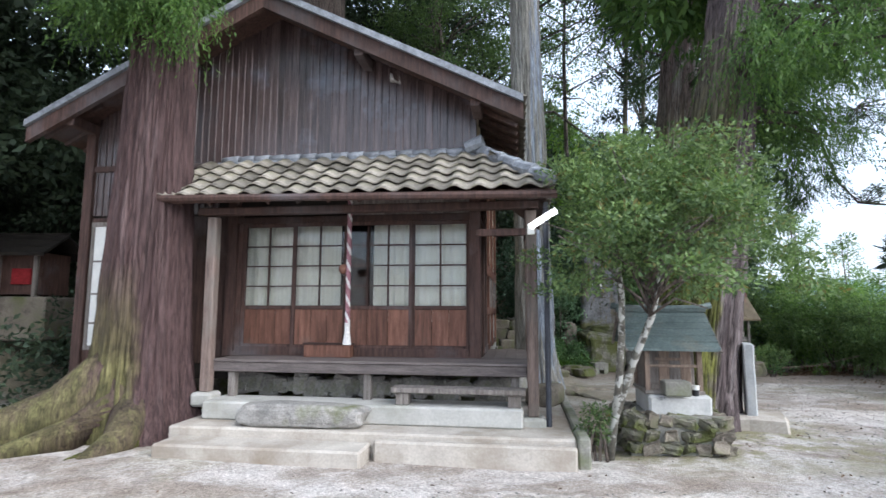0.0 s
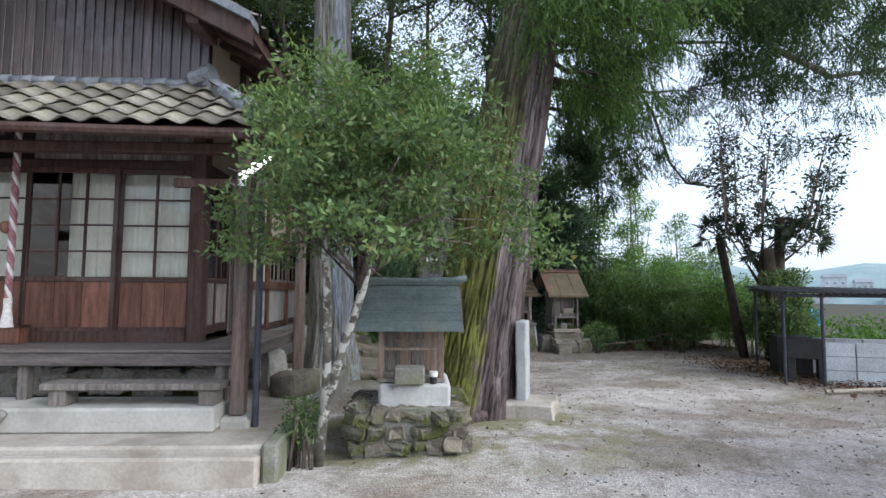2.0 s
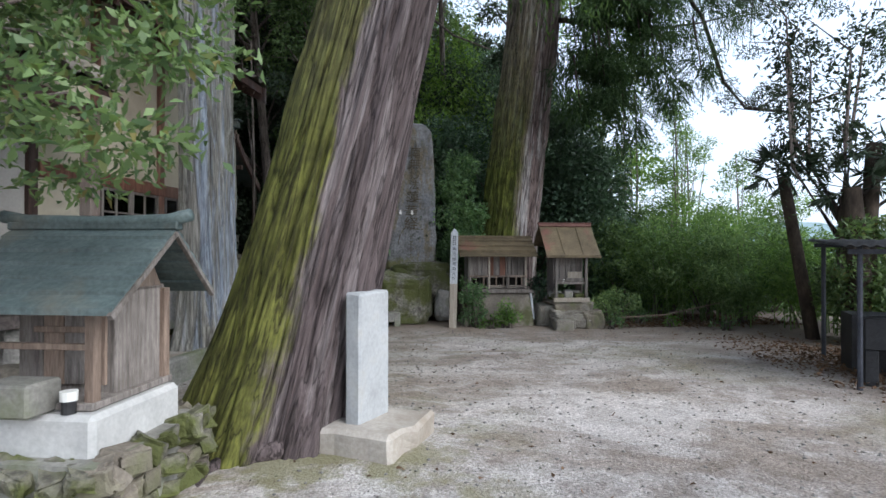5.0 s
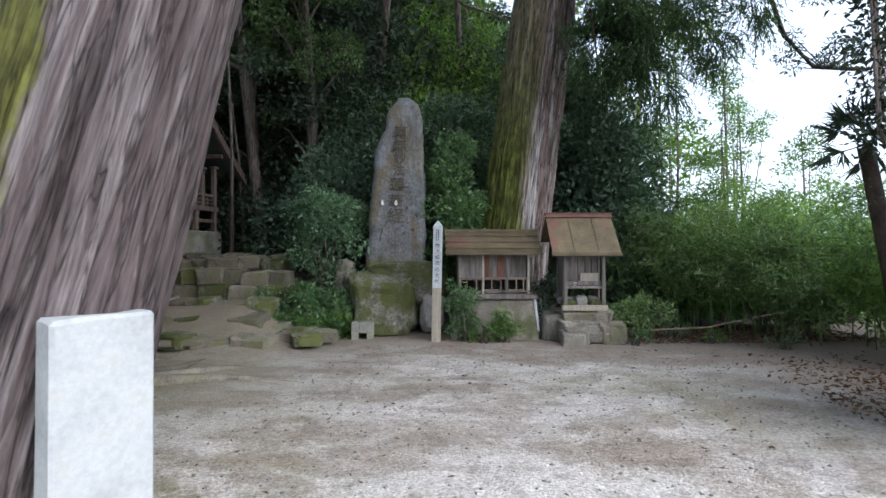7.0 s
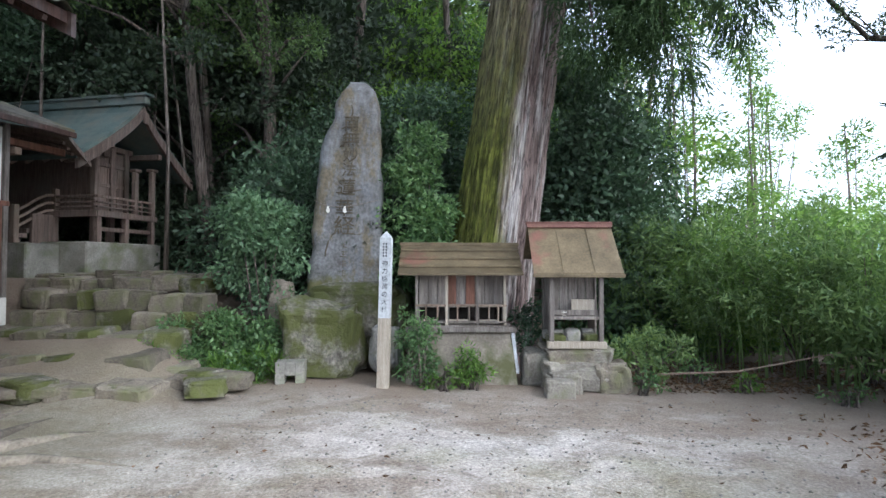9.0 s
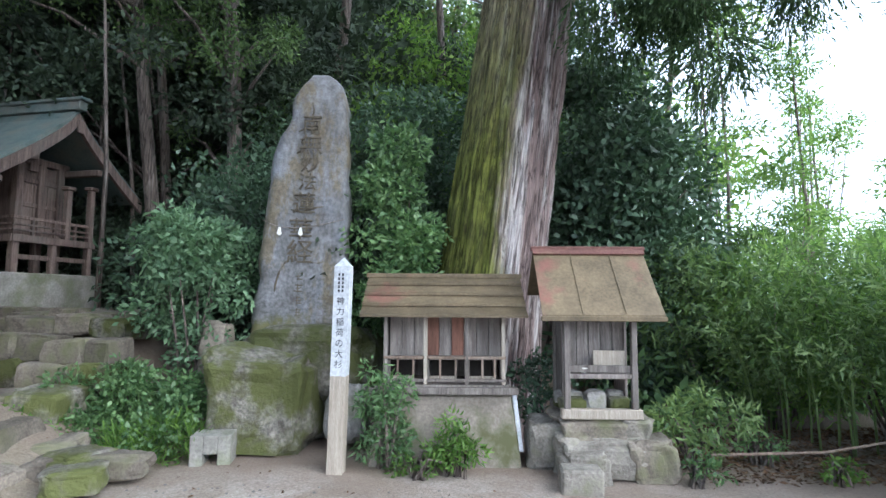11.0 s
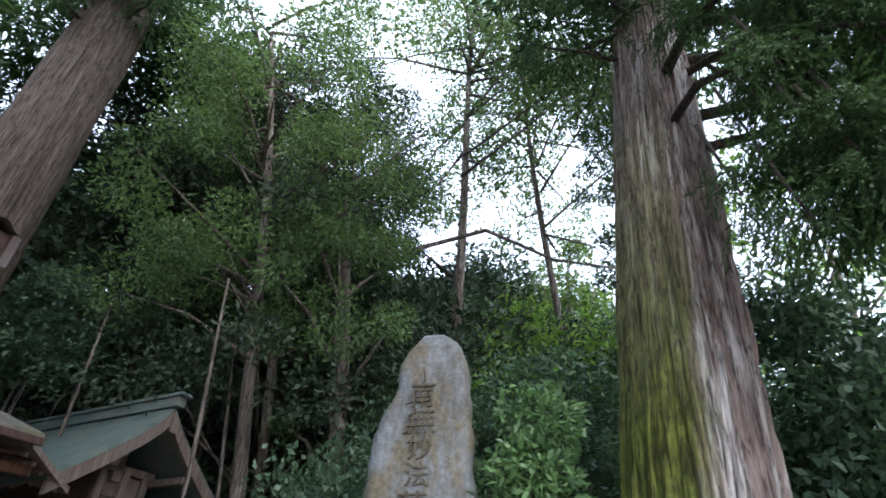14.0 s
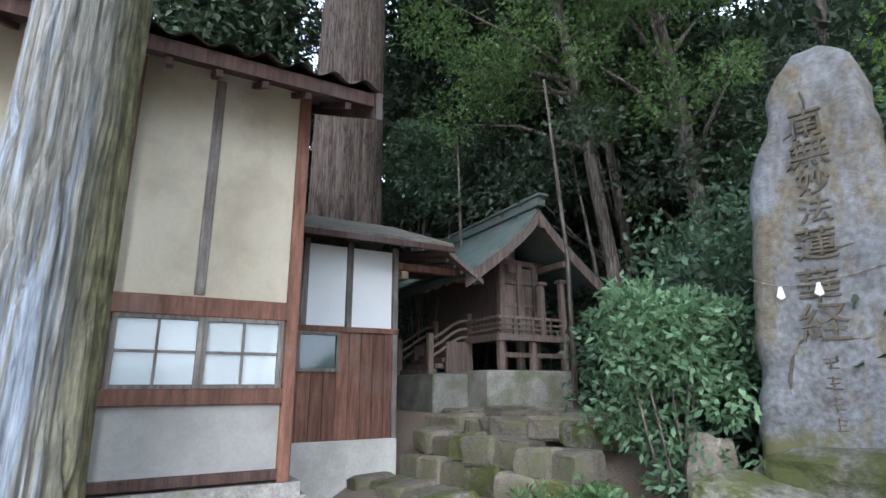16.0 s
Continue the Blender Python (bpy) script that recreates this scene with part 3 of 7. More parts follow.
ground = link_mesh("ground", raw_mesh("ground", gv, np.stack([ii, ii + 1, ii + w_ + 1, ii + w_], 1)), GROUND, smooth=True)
tagged(ground, "pale gravel yard with mossy earth and wooded banks", "ground", kind="structure")

# far wooded hill and valley seen past the hedge
bm = bmesh.new()
ring = []
for k in range(41):
    a = radians(20 + k * 2.2)
    hgt = 40 + 26 * noise.noise((k * 0.23, 1.7, 0)) + 7 * noise.noise((k * 0.9, 0.2, 0)) - 0.5 * k
    d0 = 560
    ring.append([bm.verts.new((math.sin(a) * (d0 + q), math.cos(a) * (d0 + q), z)) for q, z in ((0, -12), (70, hgt * 0.62), (170, hgt), (320, -12))])
for k in range(40):
    for j in range(3):
        bm.faces.new((ring[k][j], ring[k + 1][j], ring[k + 1][j + 1], ring[k][j + 1]))
# haze is put into the hill's pale blue-green colour
FAR = surface("hazed_far_woods", (0.2, 0.29, 0.3), (0.28, 0.36, 0.36), 0.05, None, 0.95, spread=0, bump=0.0)
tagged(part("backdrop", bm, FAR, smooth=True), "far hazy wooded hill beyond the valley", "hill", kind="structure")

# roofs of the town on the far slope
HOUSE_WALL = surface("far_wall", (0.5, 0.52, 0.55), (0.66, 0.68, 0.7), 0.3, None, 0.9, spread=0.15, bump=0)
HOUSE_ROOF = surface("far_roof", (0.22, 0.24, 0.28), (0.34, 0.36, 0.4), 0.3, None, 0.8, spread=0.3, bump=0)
hr = random.Random(6)
for k in range(16):
    a = radians(hr.uniform(40, 58))
    dd = hr.uniform(566, 600)
    w, dp, hh = hr.uniform(9, 18), hr.uniform(8, 12), hr.uniform(5, 9)
    z = -12 + (dd - 560) / 70 * 34
    o = thing("house", Matrix.Translation((math.sin(a) * dd, math.cos(a) * dd, z)) @ pose(0, 0, 0, 0, 0, -math.degrees(a) + hr.uniform(-20, 20)), "far pale town house with a grey pitched roof", "house", "town houses")
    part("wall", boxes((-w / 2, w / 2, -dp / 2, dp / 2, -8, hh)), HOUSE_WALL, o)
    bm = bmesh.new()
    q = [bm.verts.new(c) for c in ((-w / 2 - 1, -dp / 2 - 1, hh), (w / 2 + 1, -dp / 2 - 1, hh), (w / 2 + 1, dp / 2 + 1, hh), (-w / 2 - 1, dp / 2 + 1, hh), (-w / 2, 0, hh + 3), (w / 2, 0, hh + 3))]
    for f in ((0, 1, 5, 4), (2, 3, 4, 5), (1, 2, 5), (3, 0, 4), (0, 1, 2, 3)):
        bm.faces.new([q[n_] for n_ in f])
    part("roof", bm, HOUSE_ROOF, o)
    for n_ in range(3):
        x_ = -w / 2 + w * (n_ + 0.5) / 3
        part("window", boxes((x_ - 0.9, x_ + 0.9, -dp / 2 - 0.1, -dp / 2 - 0.02, 1.5, 3.2)), HOUSE_ROOF, o)

# ---- worship hall ----
HALL = Matrix.Translation((0.42, 6.75, 0)) @ pose(0, 0, 0, 0, 0, -8)
hall = thing("worship_hall", HALL, "old wooden shrine worship hall with tiled porch roof and plaster side", "shrine hall")
DEPTH = 4.95

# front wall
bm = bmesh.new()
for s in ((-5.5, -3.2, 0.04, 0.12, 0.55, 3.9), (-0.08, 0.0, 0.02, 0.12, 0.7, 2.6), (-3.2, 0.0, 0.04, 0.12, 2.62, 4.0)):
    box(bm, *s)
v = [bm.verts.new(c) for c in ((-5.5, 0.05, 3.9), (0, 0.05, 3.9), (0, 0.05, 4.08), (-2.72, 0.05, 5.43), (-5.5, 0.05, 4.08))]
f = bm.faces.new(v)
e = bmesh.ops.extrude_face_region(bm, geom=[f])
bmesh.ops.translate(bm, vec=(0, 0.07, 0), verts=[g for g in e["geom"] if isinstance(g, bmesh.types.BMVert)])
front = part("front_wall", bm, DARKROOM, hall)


def gable_top(u):
    return 3.9 + min(0.55 - u, u + 6.0) * 0.5


board_rng = random.Random(3)
u = -5.48
while u < -0.02:
    w = 0.098
    zt = min(gable_top(u), gable_top(u + w)) - 0.02
    z0 = 3.42 if u > -3.6 else 2.75
    bm = boxes((u + 0.004, u + w - 0.006, 0.018 - board_rng.uniform(0, 0.006), 0.046, z0, zt), bev=0.003)
    part("board", bm, SIDING, front)
    part("batten", boxes((u - 0.011, u + 0.011, -0.004, 0.017, z0, zt - 0.01), bev=0.003), SIDING, front)
    u += w
u = -5.48
while u < -3.25:
    part("board", boxes((u + 0.003, u + 0.177, 0.012, 0.038, 0.75 if u > -4.9 else 0.6, 2.72), bev=0.004), WOOD_DARK, front)
    u += 0.18
for s in ((-5.56, -5.42, -0.04, 0.1, 0.45, 4.0), (-3.34, -3.2, -0.05, 0.1, 0.85, 2.95), (-0.09, 0.05, -0.05, 0.1, 0.85, 3.5)):
    part("post", boxes(s, bev=0.008), WOOD_DARK, front)
part("beam", boxes((-3.3, 0.0, -0.03, 0.05, 2.6, 2.68), bev=0.006), WOOD_DARK, front)
part("beam", boxes((-5.5, 0.02, -0.02, 0.04, 3.38, 3.46), bev=0.006), WOOD_DARK, front)
k = -1.66
while k < -0.1:
    part("board", boxes((k, k + 0.15, -0.012, 0.02, 2.68, 2.96), bev=0.004), WOOD_GREY, front)
    k += 0.153

# window of the far corner, beside the great trunk


def framed_window(parent, back_mat, back, bars, bar_mat, pane=None):
    """A window: backing sheet, bars as parts, and a glass pane."""
    w = part("window", boxes(back), back_mat, parent)
    for q in bars:
        part("frame_bar", boxes(q, bev=0.002), bar_mat, w)
    if pane:
        part("pane", boxes(pane), GLASS, w).visible_shadow = False
    return w


framed_window(hall, WHITE_PAINT, (-5.36, -4.3, 0.004, 0.008, 0.95, 2.6), [(-5.4, -4.3, -0.01, 0.012, 2.6, 2.66), (-5.4, -4.3, -0.01, 0.012, 0.9, 0.96), (-5.4, -5.35, -0.008, 0.01, 0.96, 2.6), (-4.85, -4.8, -0.008, 0.01, 0.96, 2.6), *[(-5.35, -4.3, -0.006, 0.006, z, z + 0.025) for z in (1.25, 1.65, 2.1)]], WOOD_GREY)


def sliding_door(parent, u0, u1, y, zb, zm, zt, cols, rows, axis="u", lower=WOOD_RED):
    """A glazed sliding door: frame, muntins, lower boards. axis u: along the front; v: along the side."""
    def mk(specs, bev=0.004):
        if axis == "v":
            specs = [(-b1, -b0, a0, a1, c0, c1) for a0, a1, b0, b1, c0, c1 in specs]
        return boxes(*specs, bev=bev)
    w = 0.045
    door = part("sliding_door", mk([(u0, u0 + w, y, y + 0.035, zb, zt), (u1 - w, u1, y, y + 0.035, zb, zt), (u0 + w, u1 - w, y, y + 0.035, zb, zb + 0.09), (u0 + w, u1 - w, y, y + 0.035, zt - 0.05, zt), (u0 + w, u1 - w, y, y + 0.035, zm - 0.04, zm + 0.01)]), WOOD_DARK, parent)
    n = 3
    for k in range(n):
        a = u0 + w + (u1 - u0 - 2 * w) * k / n
        c = u0 + w + (u1 - u0 - 2 * w) * (k + 1) / n
        part("panel", mk([(a + 0.002, c - 0.002, y + 0.014, y + 0.028, zb + 0.09, zm - 0.04)], 0.003), lower, door)
    specs = []
    for k in range(1, cols):
        a = u0 + w + (u1 - u0 - 2 * w) * k / cols
        specs.append((a - 0.011, a + 0.011, y + 0.004, y + 0.03, zm, zt - 0.04))
    part("muntin", mk(specs, 0.002), WOOD_DARK, door)
    for k in range(1, rows):
        z = zm + (zt - 0.05 - zm) * k / rows
        part("muntin", mk([(u0 + w, u1 - w, y + 0.006, y + 0.028, z - 0.009, z + 0.009)], 0.002), WOOD_DARK, door)
    p = part("pane", mk([(u0 + w, u1 - w, y + 0.016, y + 0.019, zm, zt - 0.04)], 0), GLASS, door)
    p.visible_shadow = False
    return door


def curtain(parent, u0, u1, y, z0, z1, axis="u", label="white curtain", seed=0):
    n = int((u1 - u0) / 0.012)
    us = np.linspace(u0, u1, n)
    ph = seed * 1.3
    yy = y + 0.018 * np.sin(us * 42 + 2 * np.sin(us * 9 + ph)) + 0.006 * np.sin(us * 110 + ph)
    vs, fs = [], []
    for z, k in ((z1, 0.6), (z0, 1.0)):
        for a, c in zip(us, yy):
            q = y + (c - y) * k
            vs.append((a, q, z) if axis == "u" else (-q, a, z))
    fs = [(j, j + 1, n + j + 1, n + j) for j in range(n - 1)]
    me = raw_mesh("curtain", np.array(vs), np.array(fs))
    return link_mesh("curtain", me, CLOTH, parent, label, True)


for k, (a, c, y) in enumerate(((-3.14, -2.4, 0.03), (-2.42, -1.68, -0.008), (-1.72, -0.82, -0.008), (-0.84, -0.09, 0.03))):
    sliding_door(hall, a, c, y, 0.92, 1.5, 2.6, 2 if k != 2 else 3, 4)
curtain(hall, -3.12, -1.8, 0.13, 1.3, 2.62, seed=1)
curtain(hall, -1.36, -0.1, 0.13, 1.3, 2.62, seed=2)
part("sill", boxes((-3.2, -0.05, -0.05, 0.1, 0.85, 0.92), bev=0.006), WOOD_DARK, hall)
part("baseboard", boxes((-3.15, -0.1, -0.062, -0.05, 0.86, 0.98), bev=0.003), WOOD_DARK, hall)

# room behind the doors, its darkness put into near-black boards, and the other walls
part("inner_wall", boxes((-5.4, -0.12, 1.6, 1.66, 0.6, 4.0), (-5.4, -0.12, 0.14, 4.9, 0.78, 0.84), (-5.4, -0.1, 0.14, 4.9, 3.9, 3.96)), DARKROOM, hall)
part("west_wall", boxes((-5.5, -5.42, 0.1, DEPTH, 0.4, 4.2)), PLASTER, hall)
bm = boxes((-5.5, 0, DEPTH - 0.08, DEPTH, 0.4, 4.2))
v = [bm.verts.new(c) for c in ((-5.5, 4.95, 4.2), (0, 4.95, 4.2), (-2.72, 4.95, 5.4))]
bm.faces.new(v)
part("north_wall", bm, PLASTER, hall)

# east wall: glazed doors by the veranda, plaster beyond
east = part("east_wall", boxes((-0.1, -0.02, 1.62, DEPTH, 0.87, 4.15), (-0.1, -0.02, 0.1, 1.62, 2.6, 4.15)), PLASTER, hall)
sliding_door(hall, 0.06, 0.56, 0.03, 0.92, 1.5, 2.6, 2, 4, "v", WOOD_GREY)
sliding_door(hall, 0.54, 1.04, 0.06, 0.92, 1.5, 2.6, 2, 4, "v", WOOD_GREY)
curtain(hall, 0.08, 1.04, 0.13, 1.3, 2.62, "v", seed=3)
part("side_panel", boxes((-0.07, -0.02, 1.04, 1.62, 0.87, 2.6)), GREY_WALL, hall)
for a in (1.04, 1.58, 2.38, 3.52, 4.86):
    part("post", boxes((-0.06, 0.03, a, a + 0.1, 0.8, 4.1), bev=0.008), WOOD_DARK if a < 2 else WOOD_RED, east)
part("post", boxes((-0.03, 0.004, 4.15, 4.23, 2.2, 4.05), bev=0.008), WOOD_GREY, east)
for z0, z1, a0 in ((2.03, 2.18, 1.7), (1.38, 1.5, 1.7), (0.82, 0.9, 1.0), (2.6, 2.68, 0.0)):
    part("beam", boxes((-0.05, 0.035 if z0 > 1.2 else 0.02, a0, 4.87 if a0 else 1.6, z0, z1), bev=0.008), WOOD_RED if a0 > 1.5 else WOOD_DARK, east)
# white backing: pale curtains, with the panes' sky reflection put into its brightness
for a0, a1 in ((3.64, 4.24), (4.24, 4.84), (2.5, 3.0), (3.0, 3.5)):
    framed_window(hall, WHITE_WALL, (-0.016, -0.012, a0 + 0.02, a1 - 0.02, 1.51, 2.02), [(-0.01, 0.026, a0, a0 + 0.035, 1.5, 2.03), (-0.01, 0.026, a1 - 0.035, a1, 1.5, 2.03), (-0.01, 0.026, a0 + 0.035, a1 - 0.035, 1.5, 1.53), (-0.01, 0.026, a0 + 0.035, a1 - 0.035, 2.0, 2.03), (0.0, 0.02, (a0 + a1) / 2 - 0.01, (a0 + a1) / 2 + 0.01, 1.53, 2.0), (0.001, 0.019, a0 + 0.035, a1 - 0.035, 1.755, 1.775)], WOOD_GREY, (0.006, 0.009, a0 + 0.03, a1 - 0.03, 1.52, 2.01))
part("lower_panel", boxes((-0.024, -0.012, 1.7, 4.85, 0.875, 1.39)), LOWER_WALL, east, "damp grey plaster panel")
part("foundation", boxes((-5.5, 0.02, 2.0, 5.05, 0.3, 0.8), (-5.5, 0.05, 4.6, 5.1, 0.5, 0.7)), STONE_DRY, hall)
part("footing", boxes((-5.4, -0.1, 0.3, 2.0, 0.1, 0.6), bev=0.03), STONE, hall)

# main roof: wavy tile sheets on two slopes, boards and rafters below


def tile_sheet(name, length, width, wave=0.27, amp=0.035, course=0.24, step=0.022):
    """A tiled slope in the plane x along the eave, y up the slope, with S-waves and stepped courses."""
    xs = np.linspace(0, length, int(length / wave * 10) + 1)
    ys = []
    y = 0.0
    while y < width - 1e-6:
        ys += [(y, step), (min(width, y + course) - 0.002, 0.0)]
        y += course
    vs = np.array([(x, y, amp * (0.6 * math.sin(2 * math.pi * x / wave) + 0.4 * abs(math.sin(math.pi * x / wave))) + s) for y, s in ys for x in xs])
    n, mrows = len(xs), len(ys)
    jj = (np.arange(mrows - 1)[:, None] * n + np.arange(n - 1)[None]).ravel()
    return raw_mesh(name, vs, np.stack([jj, jj + 1, jj + n + 1, jj + n], 1))


slope = math.degrees(math.atan(0.5))
sw = 3.3 / math.cos(radians(slope))
roof = part("roof", boxes((-6.0, -2.72, -0.5, 5.4, 0, 0.001)), WOOD_DARK, hall)
roof.data.clear_geometry()
bm = bmesh.new()
for sgn in (1, -1):
    prof = [(0.55, 3.98), (-2.72, 5.615), (-2.72, 5.735), (0.55, 4.1)]
    if sgn < 0:
        prof = [(-5.44 - a, z) for a, z in prof]
    va = [bm.verts.new((a, -0.46, z)) for a, z in prof]
    vb = [bm.verts.new((a, 5.36, z)) for a, z in prof]
    bm.faces.new(va)
    bm.faces.new(vb)
    for k in range(4):
        bm.faces.new((va[k], va[(k + 1) % 4], vb[(k + 1) % 4], vb[k]))
bmesh.ops.recalc_face_normals(bm, faces=bm.faces)
bm.to_mesh(roof.data)
bm.free()
roof.matrix_basis = Matrix.Translation((0, 0, -0.13))
me = tile_sheet("tiles", 5.9, sw + 0.1, amp=0.05)
link_mesh("tiles", me, TILE, roof, "weathered grey roof tiles", False).matrix_basis = Matrix.Translation((0.62, -0.5, 4.09)) @ pose(0, 0, 0, 0, 0, 90) @ pose(0, 0, 0, slope, 0, 0)
link_mesh("tiles", me, TILE, roof, "weathered grey roof tiles", False).matrix_basis = Matrix.Translation((-6.06, 5.4, 4.09)) @ pose(0, 0, 0, 0, 0, -90) @ pose(0, 0, 0, slope, 0, 0)
for sgn in (1, -1):
    for (y0, y1, dz0, dz1, mt) in ((-0.53, -0.46, -0.15, 0.05, WOOD_DARK), (-0.58, -0.3, 0.052, 0.14, RIDGE), (5.36, 5.42, -0.13, 0.12, WOOD_DARK)):
        prof = [(0.6, 3.97 + dz0), (-2.72, 5.63 + dz0), (-2.72, 5.63 + dz1), (0.6, 3.97 + dz1)]
        if sgn < 0:
            prof = [(-5.44 - a, z) for a, z in prof]
        bm = bmesh.new()
        va = [bm.verts.new((a, y0, z)) for a, z in prof]
        vb = [bm.verts.new((a, y1, z)) for a, z in prof]
        bm.faces.new(va)
        bm.faces.new(vb)
        for k in range(4):
            bm.faces.new((va[k], va[(k + 1) % 4], vb[(k + 1) % 4], vb[k]))
        part("bargeboard" if mt is WOOD_DARK else "verge_tiles", bm, mt, roof)
for k in range(17):
    y = -0.3 + k * 0.34
    for sgn in (1, -1):
        u0, u1 = (0.52, -0.3) if sgn > 0 else (-5.96, -5.14)
        z0, z1 = gable_top(u0) + 0.03, gable_top(u1) + 0.03
        bm = bmesh.new()
        tube(bm, [(u0, y, z0), (u1, y, z1)], 0.035, 4)
        part("rafter", bm, WOOD_DARK, roof)
for u in (-1.45, -4.0, 0.02, -5.46):
    part("purlin", boxes((u - 0.06, u + 0.06, -0.46, 0.04, gable_top(u) - 0.12, gable_top(u) + 0.02), bev=0.01), WOOD_DARK, roof)
bm = bmesh.new()
tube(bm, [(-2.72, -0.52, 5.86), (-2.72, 5.4, 5.86)], 0.12, 10)
part("ridge", bm, RIDGE, roof)
bm = bmesh.new()
tube(bm, [(-1.05, -0.35, 4.55), (-1.0, -0.5, 4.4), (-0.9, -0.5, 4.36), (-0.92, -0.44, 4.48)], [0.02, 0.03, 0.02, 0.008], 6)
part("hook", bm, WOOD_GREY, roof)

# porch roof of single tiles
porch = part("porch_roof", boxes((-3.66, 0.9, -1.06, -1.0, 2.68, 2.74), bev=0.01), WOOD_DARK, hall)
bm = bmesh.new()
vs = [bm.verts.new(c) for c in ((-3.6, -1.0, 2.74), (0.84, -1.0, 2.74), (0.84, 1.72, 2.74), (0.0, 1.72, 3.4), (0.0, 0.0, 3.4), (-3.5, 0.0, 3.4))]
bm.faces.new((vs[0], vs[1], vs[4], vs[5]))
bm.faces.new((vs[1], vs[2], vs[3], vs[4]))
e = bmesh.ops.extrude_face_region(bm, geom=list(bm.faces))
bmesh.ops.translate(bm, vec=(0, 0, -0.04), verts=[g for g in e["geom"] if isinstance(g, bmesh.types.BMVert)])
part("sheathing", bm, WOOD_DARK, porch)
TW, TL = 0.265, 0.27
xs = np.linspace(0, TW * 1.08, 9)
tv, tf = [], []
for y, dz in ((0, 0.026), (TL * 1.12, -0.006)):
    for low in (0, -0.014):
        tv += [(x, y, dz + low + 0.032 * (0.75 * math.sin(2 * math.pi * x / TW + 0.6) + 0.25)) for x in xs]
n = len(xs)
for j in range(n - 1):
    tf += [(j, j + 1, 2 * n + j + 1, 2 * n + j), (n + j, 3 * n + j, 3 * n + j + 1, n + j + 1), (j, n + j, n + j + 1, j + 1), (2 * n + j, 2 * n + j + 1, 3 * n + j + 1, 3 * n + j)]
tile_me = raw_mesh("tile", np.array(tv), np.array(tf))
tile_me.materials.append(TILE)
pa = math.degrees(math.atan2(0.68, 1.0))
pl = math.hypot(0.68, 1.0)
trg = random.Random(8)
rows = 5
for r in range(rows):
    y = r * pl / rows - 0.06
    cv = (y + 0.06) / pl
    ue = 0.88 - cv * 0.84
    k = 0
    while -3.64 + k * TW < ue - 0.1:
        u = -3.64 + k * TW
        o = link_mesh("tile", tile_me, TILE, porch)
        o.matrix_basis = Matrix.Translation((u, -1.06 + y * math.cos(radians(pa)), 2.77 + y * math.sin(radians(pa)))) @ pose(0, 0, 0, pa + trg.uniform(-1.2, 1.2), trg.uniform(-1, 1), trg.uniform(-1, 1)) @ Matrix.Diagonal((1, pl / rows / TL, 1, 1))
        k += 1
    k = 0
    va = math.degrees(math.atan2(0.68, 0.84))
    while -0.98 + k * TW < 1.6:
        vv = -0.98 + k * TW
        if vv > -1.0 + cv * 1.0 - 0.05:
            o = link_mesh("tile", tile_me, TILE, porch)
            o.matrix_basis = Matrix.Translation((0.9 - cv * 0.84, vv, 2.77 + cv * 0.68)) @ pose(0, 0, 0, 0, 0, 90) @ pose(0, 0, 0, va + trg.uniform(-1, 1), 0, trg.uniform(-1, 1)) @ Matrix.Diagonal((1, pl / rows / TL, 1, 1))
        k += 1
for k in range(16):
    bm = bmesh.new()
    a = -3.45 + k * 0.218
    tube(bm, [(a, -0.035, 3.46), (a + 0.235, -0.035, 3.47)], [0.052, 0.06], 10)
    part("ridge_tile", bm, RIDGE, porch, smooth=True)
part("ridge_base", boxes((-3.5, 0.0, -0.1, 0.0, 3.36, 3.43), bev=0.006), RIDGE, porch)
for k in range(5):
    t0, t1 = k / 5, (k + 1) / 5
    bm = bmesh.new()
    tube(bm, [(t0 * 0.86, -t0 * 1.02, 3.5 - 0.66 * t0), (t1 * 0.88, -t1 * 1.04, 3.51 - 0.66 * t1)], [0.075, 0.085], 8)
    part("hip_tile", bm, RIDGE, porch)
bm = bmesh.new()
tube(bm, [(-0.12, -0.06, 3.5), (0.1, -0.1, 3.56)], [0.09, 0.11], 10)
part("ridge_end", bm, RIDGE, porch)
part("porch_beam", boxes((-3.3, 0.75, -0.79, -0.67, 2.58, 2.67), (0.6, 0.72, -0.67, 1.65, 2.52, 2.64), bev=0.01), WOOD_DARK, porch)
for k in range(12):
    a = -3.4 + k * 0.36
    bm = bmesh.new()
    tube(bm, [(a, -0.99, 2.67), (a, 0.0, 3.33)], 0.025, 4)
    part("rafter", bm, WOOD_DARK, porch)
bm = bmesh.new()
tube(bm, [(-3.69, -1.1, 2.73), (0.93, -1.1, 2.66)], 0.045, 8)
part("gutter", bm, WOOD_DARK, hall, "brown eaves gutter")

# veranda
ver = part("veranda", boxes((-3.1, 0.6, -0.69, -0.6, 0.73, 0.845), (0.5, 0.58, -0.6, 1.6, 0.72, 0.84), bev=0.008), WOOD_FLOOR, hall)
for k in range(5):
    part("plank", boxes((-3.12, 0.62, -0.7 + k * 0.138, -0.7 + k * 0.138 + 0.134, 0.846, 0.872), bev=0.003), WOOD_FLOOR, ver)
for k in range(4):
    part("plank", boxes((0.06 + k * 0.14, 0.06 + k * 0.14 + 0.136, 0.0, 1.62, 0.846, 0.872), bev=0.003), WOOD_FLOOR, ver)
for u in (-2.9, -1.25, 0.42):
    part("strut", boxes((u, u + 0.09, -0.64, -0.55, 0.42, 0.73), bev=0.006), WOOD_GREY, ver)
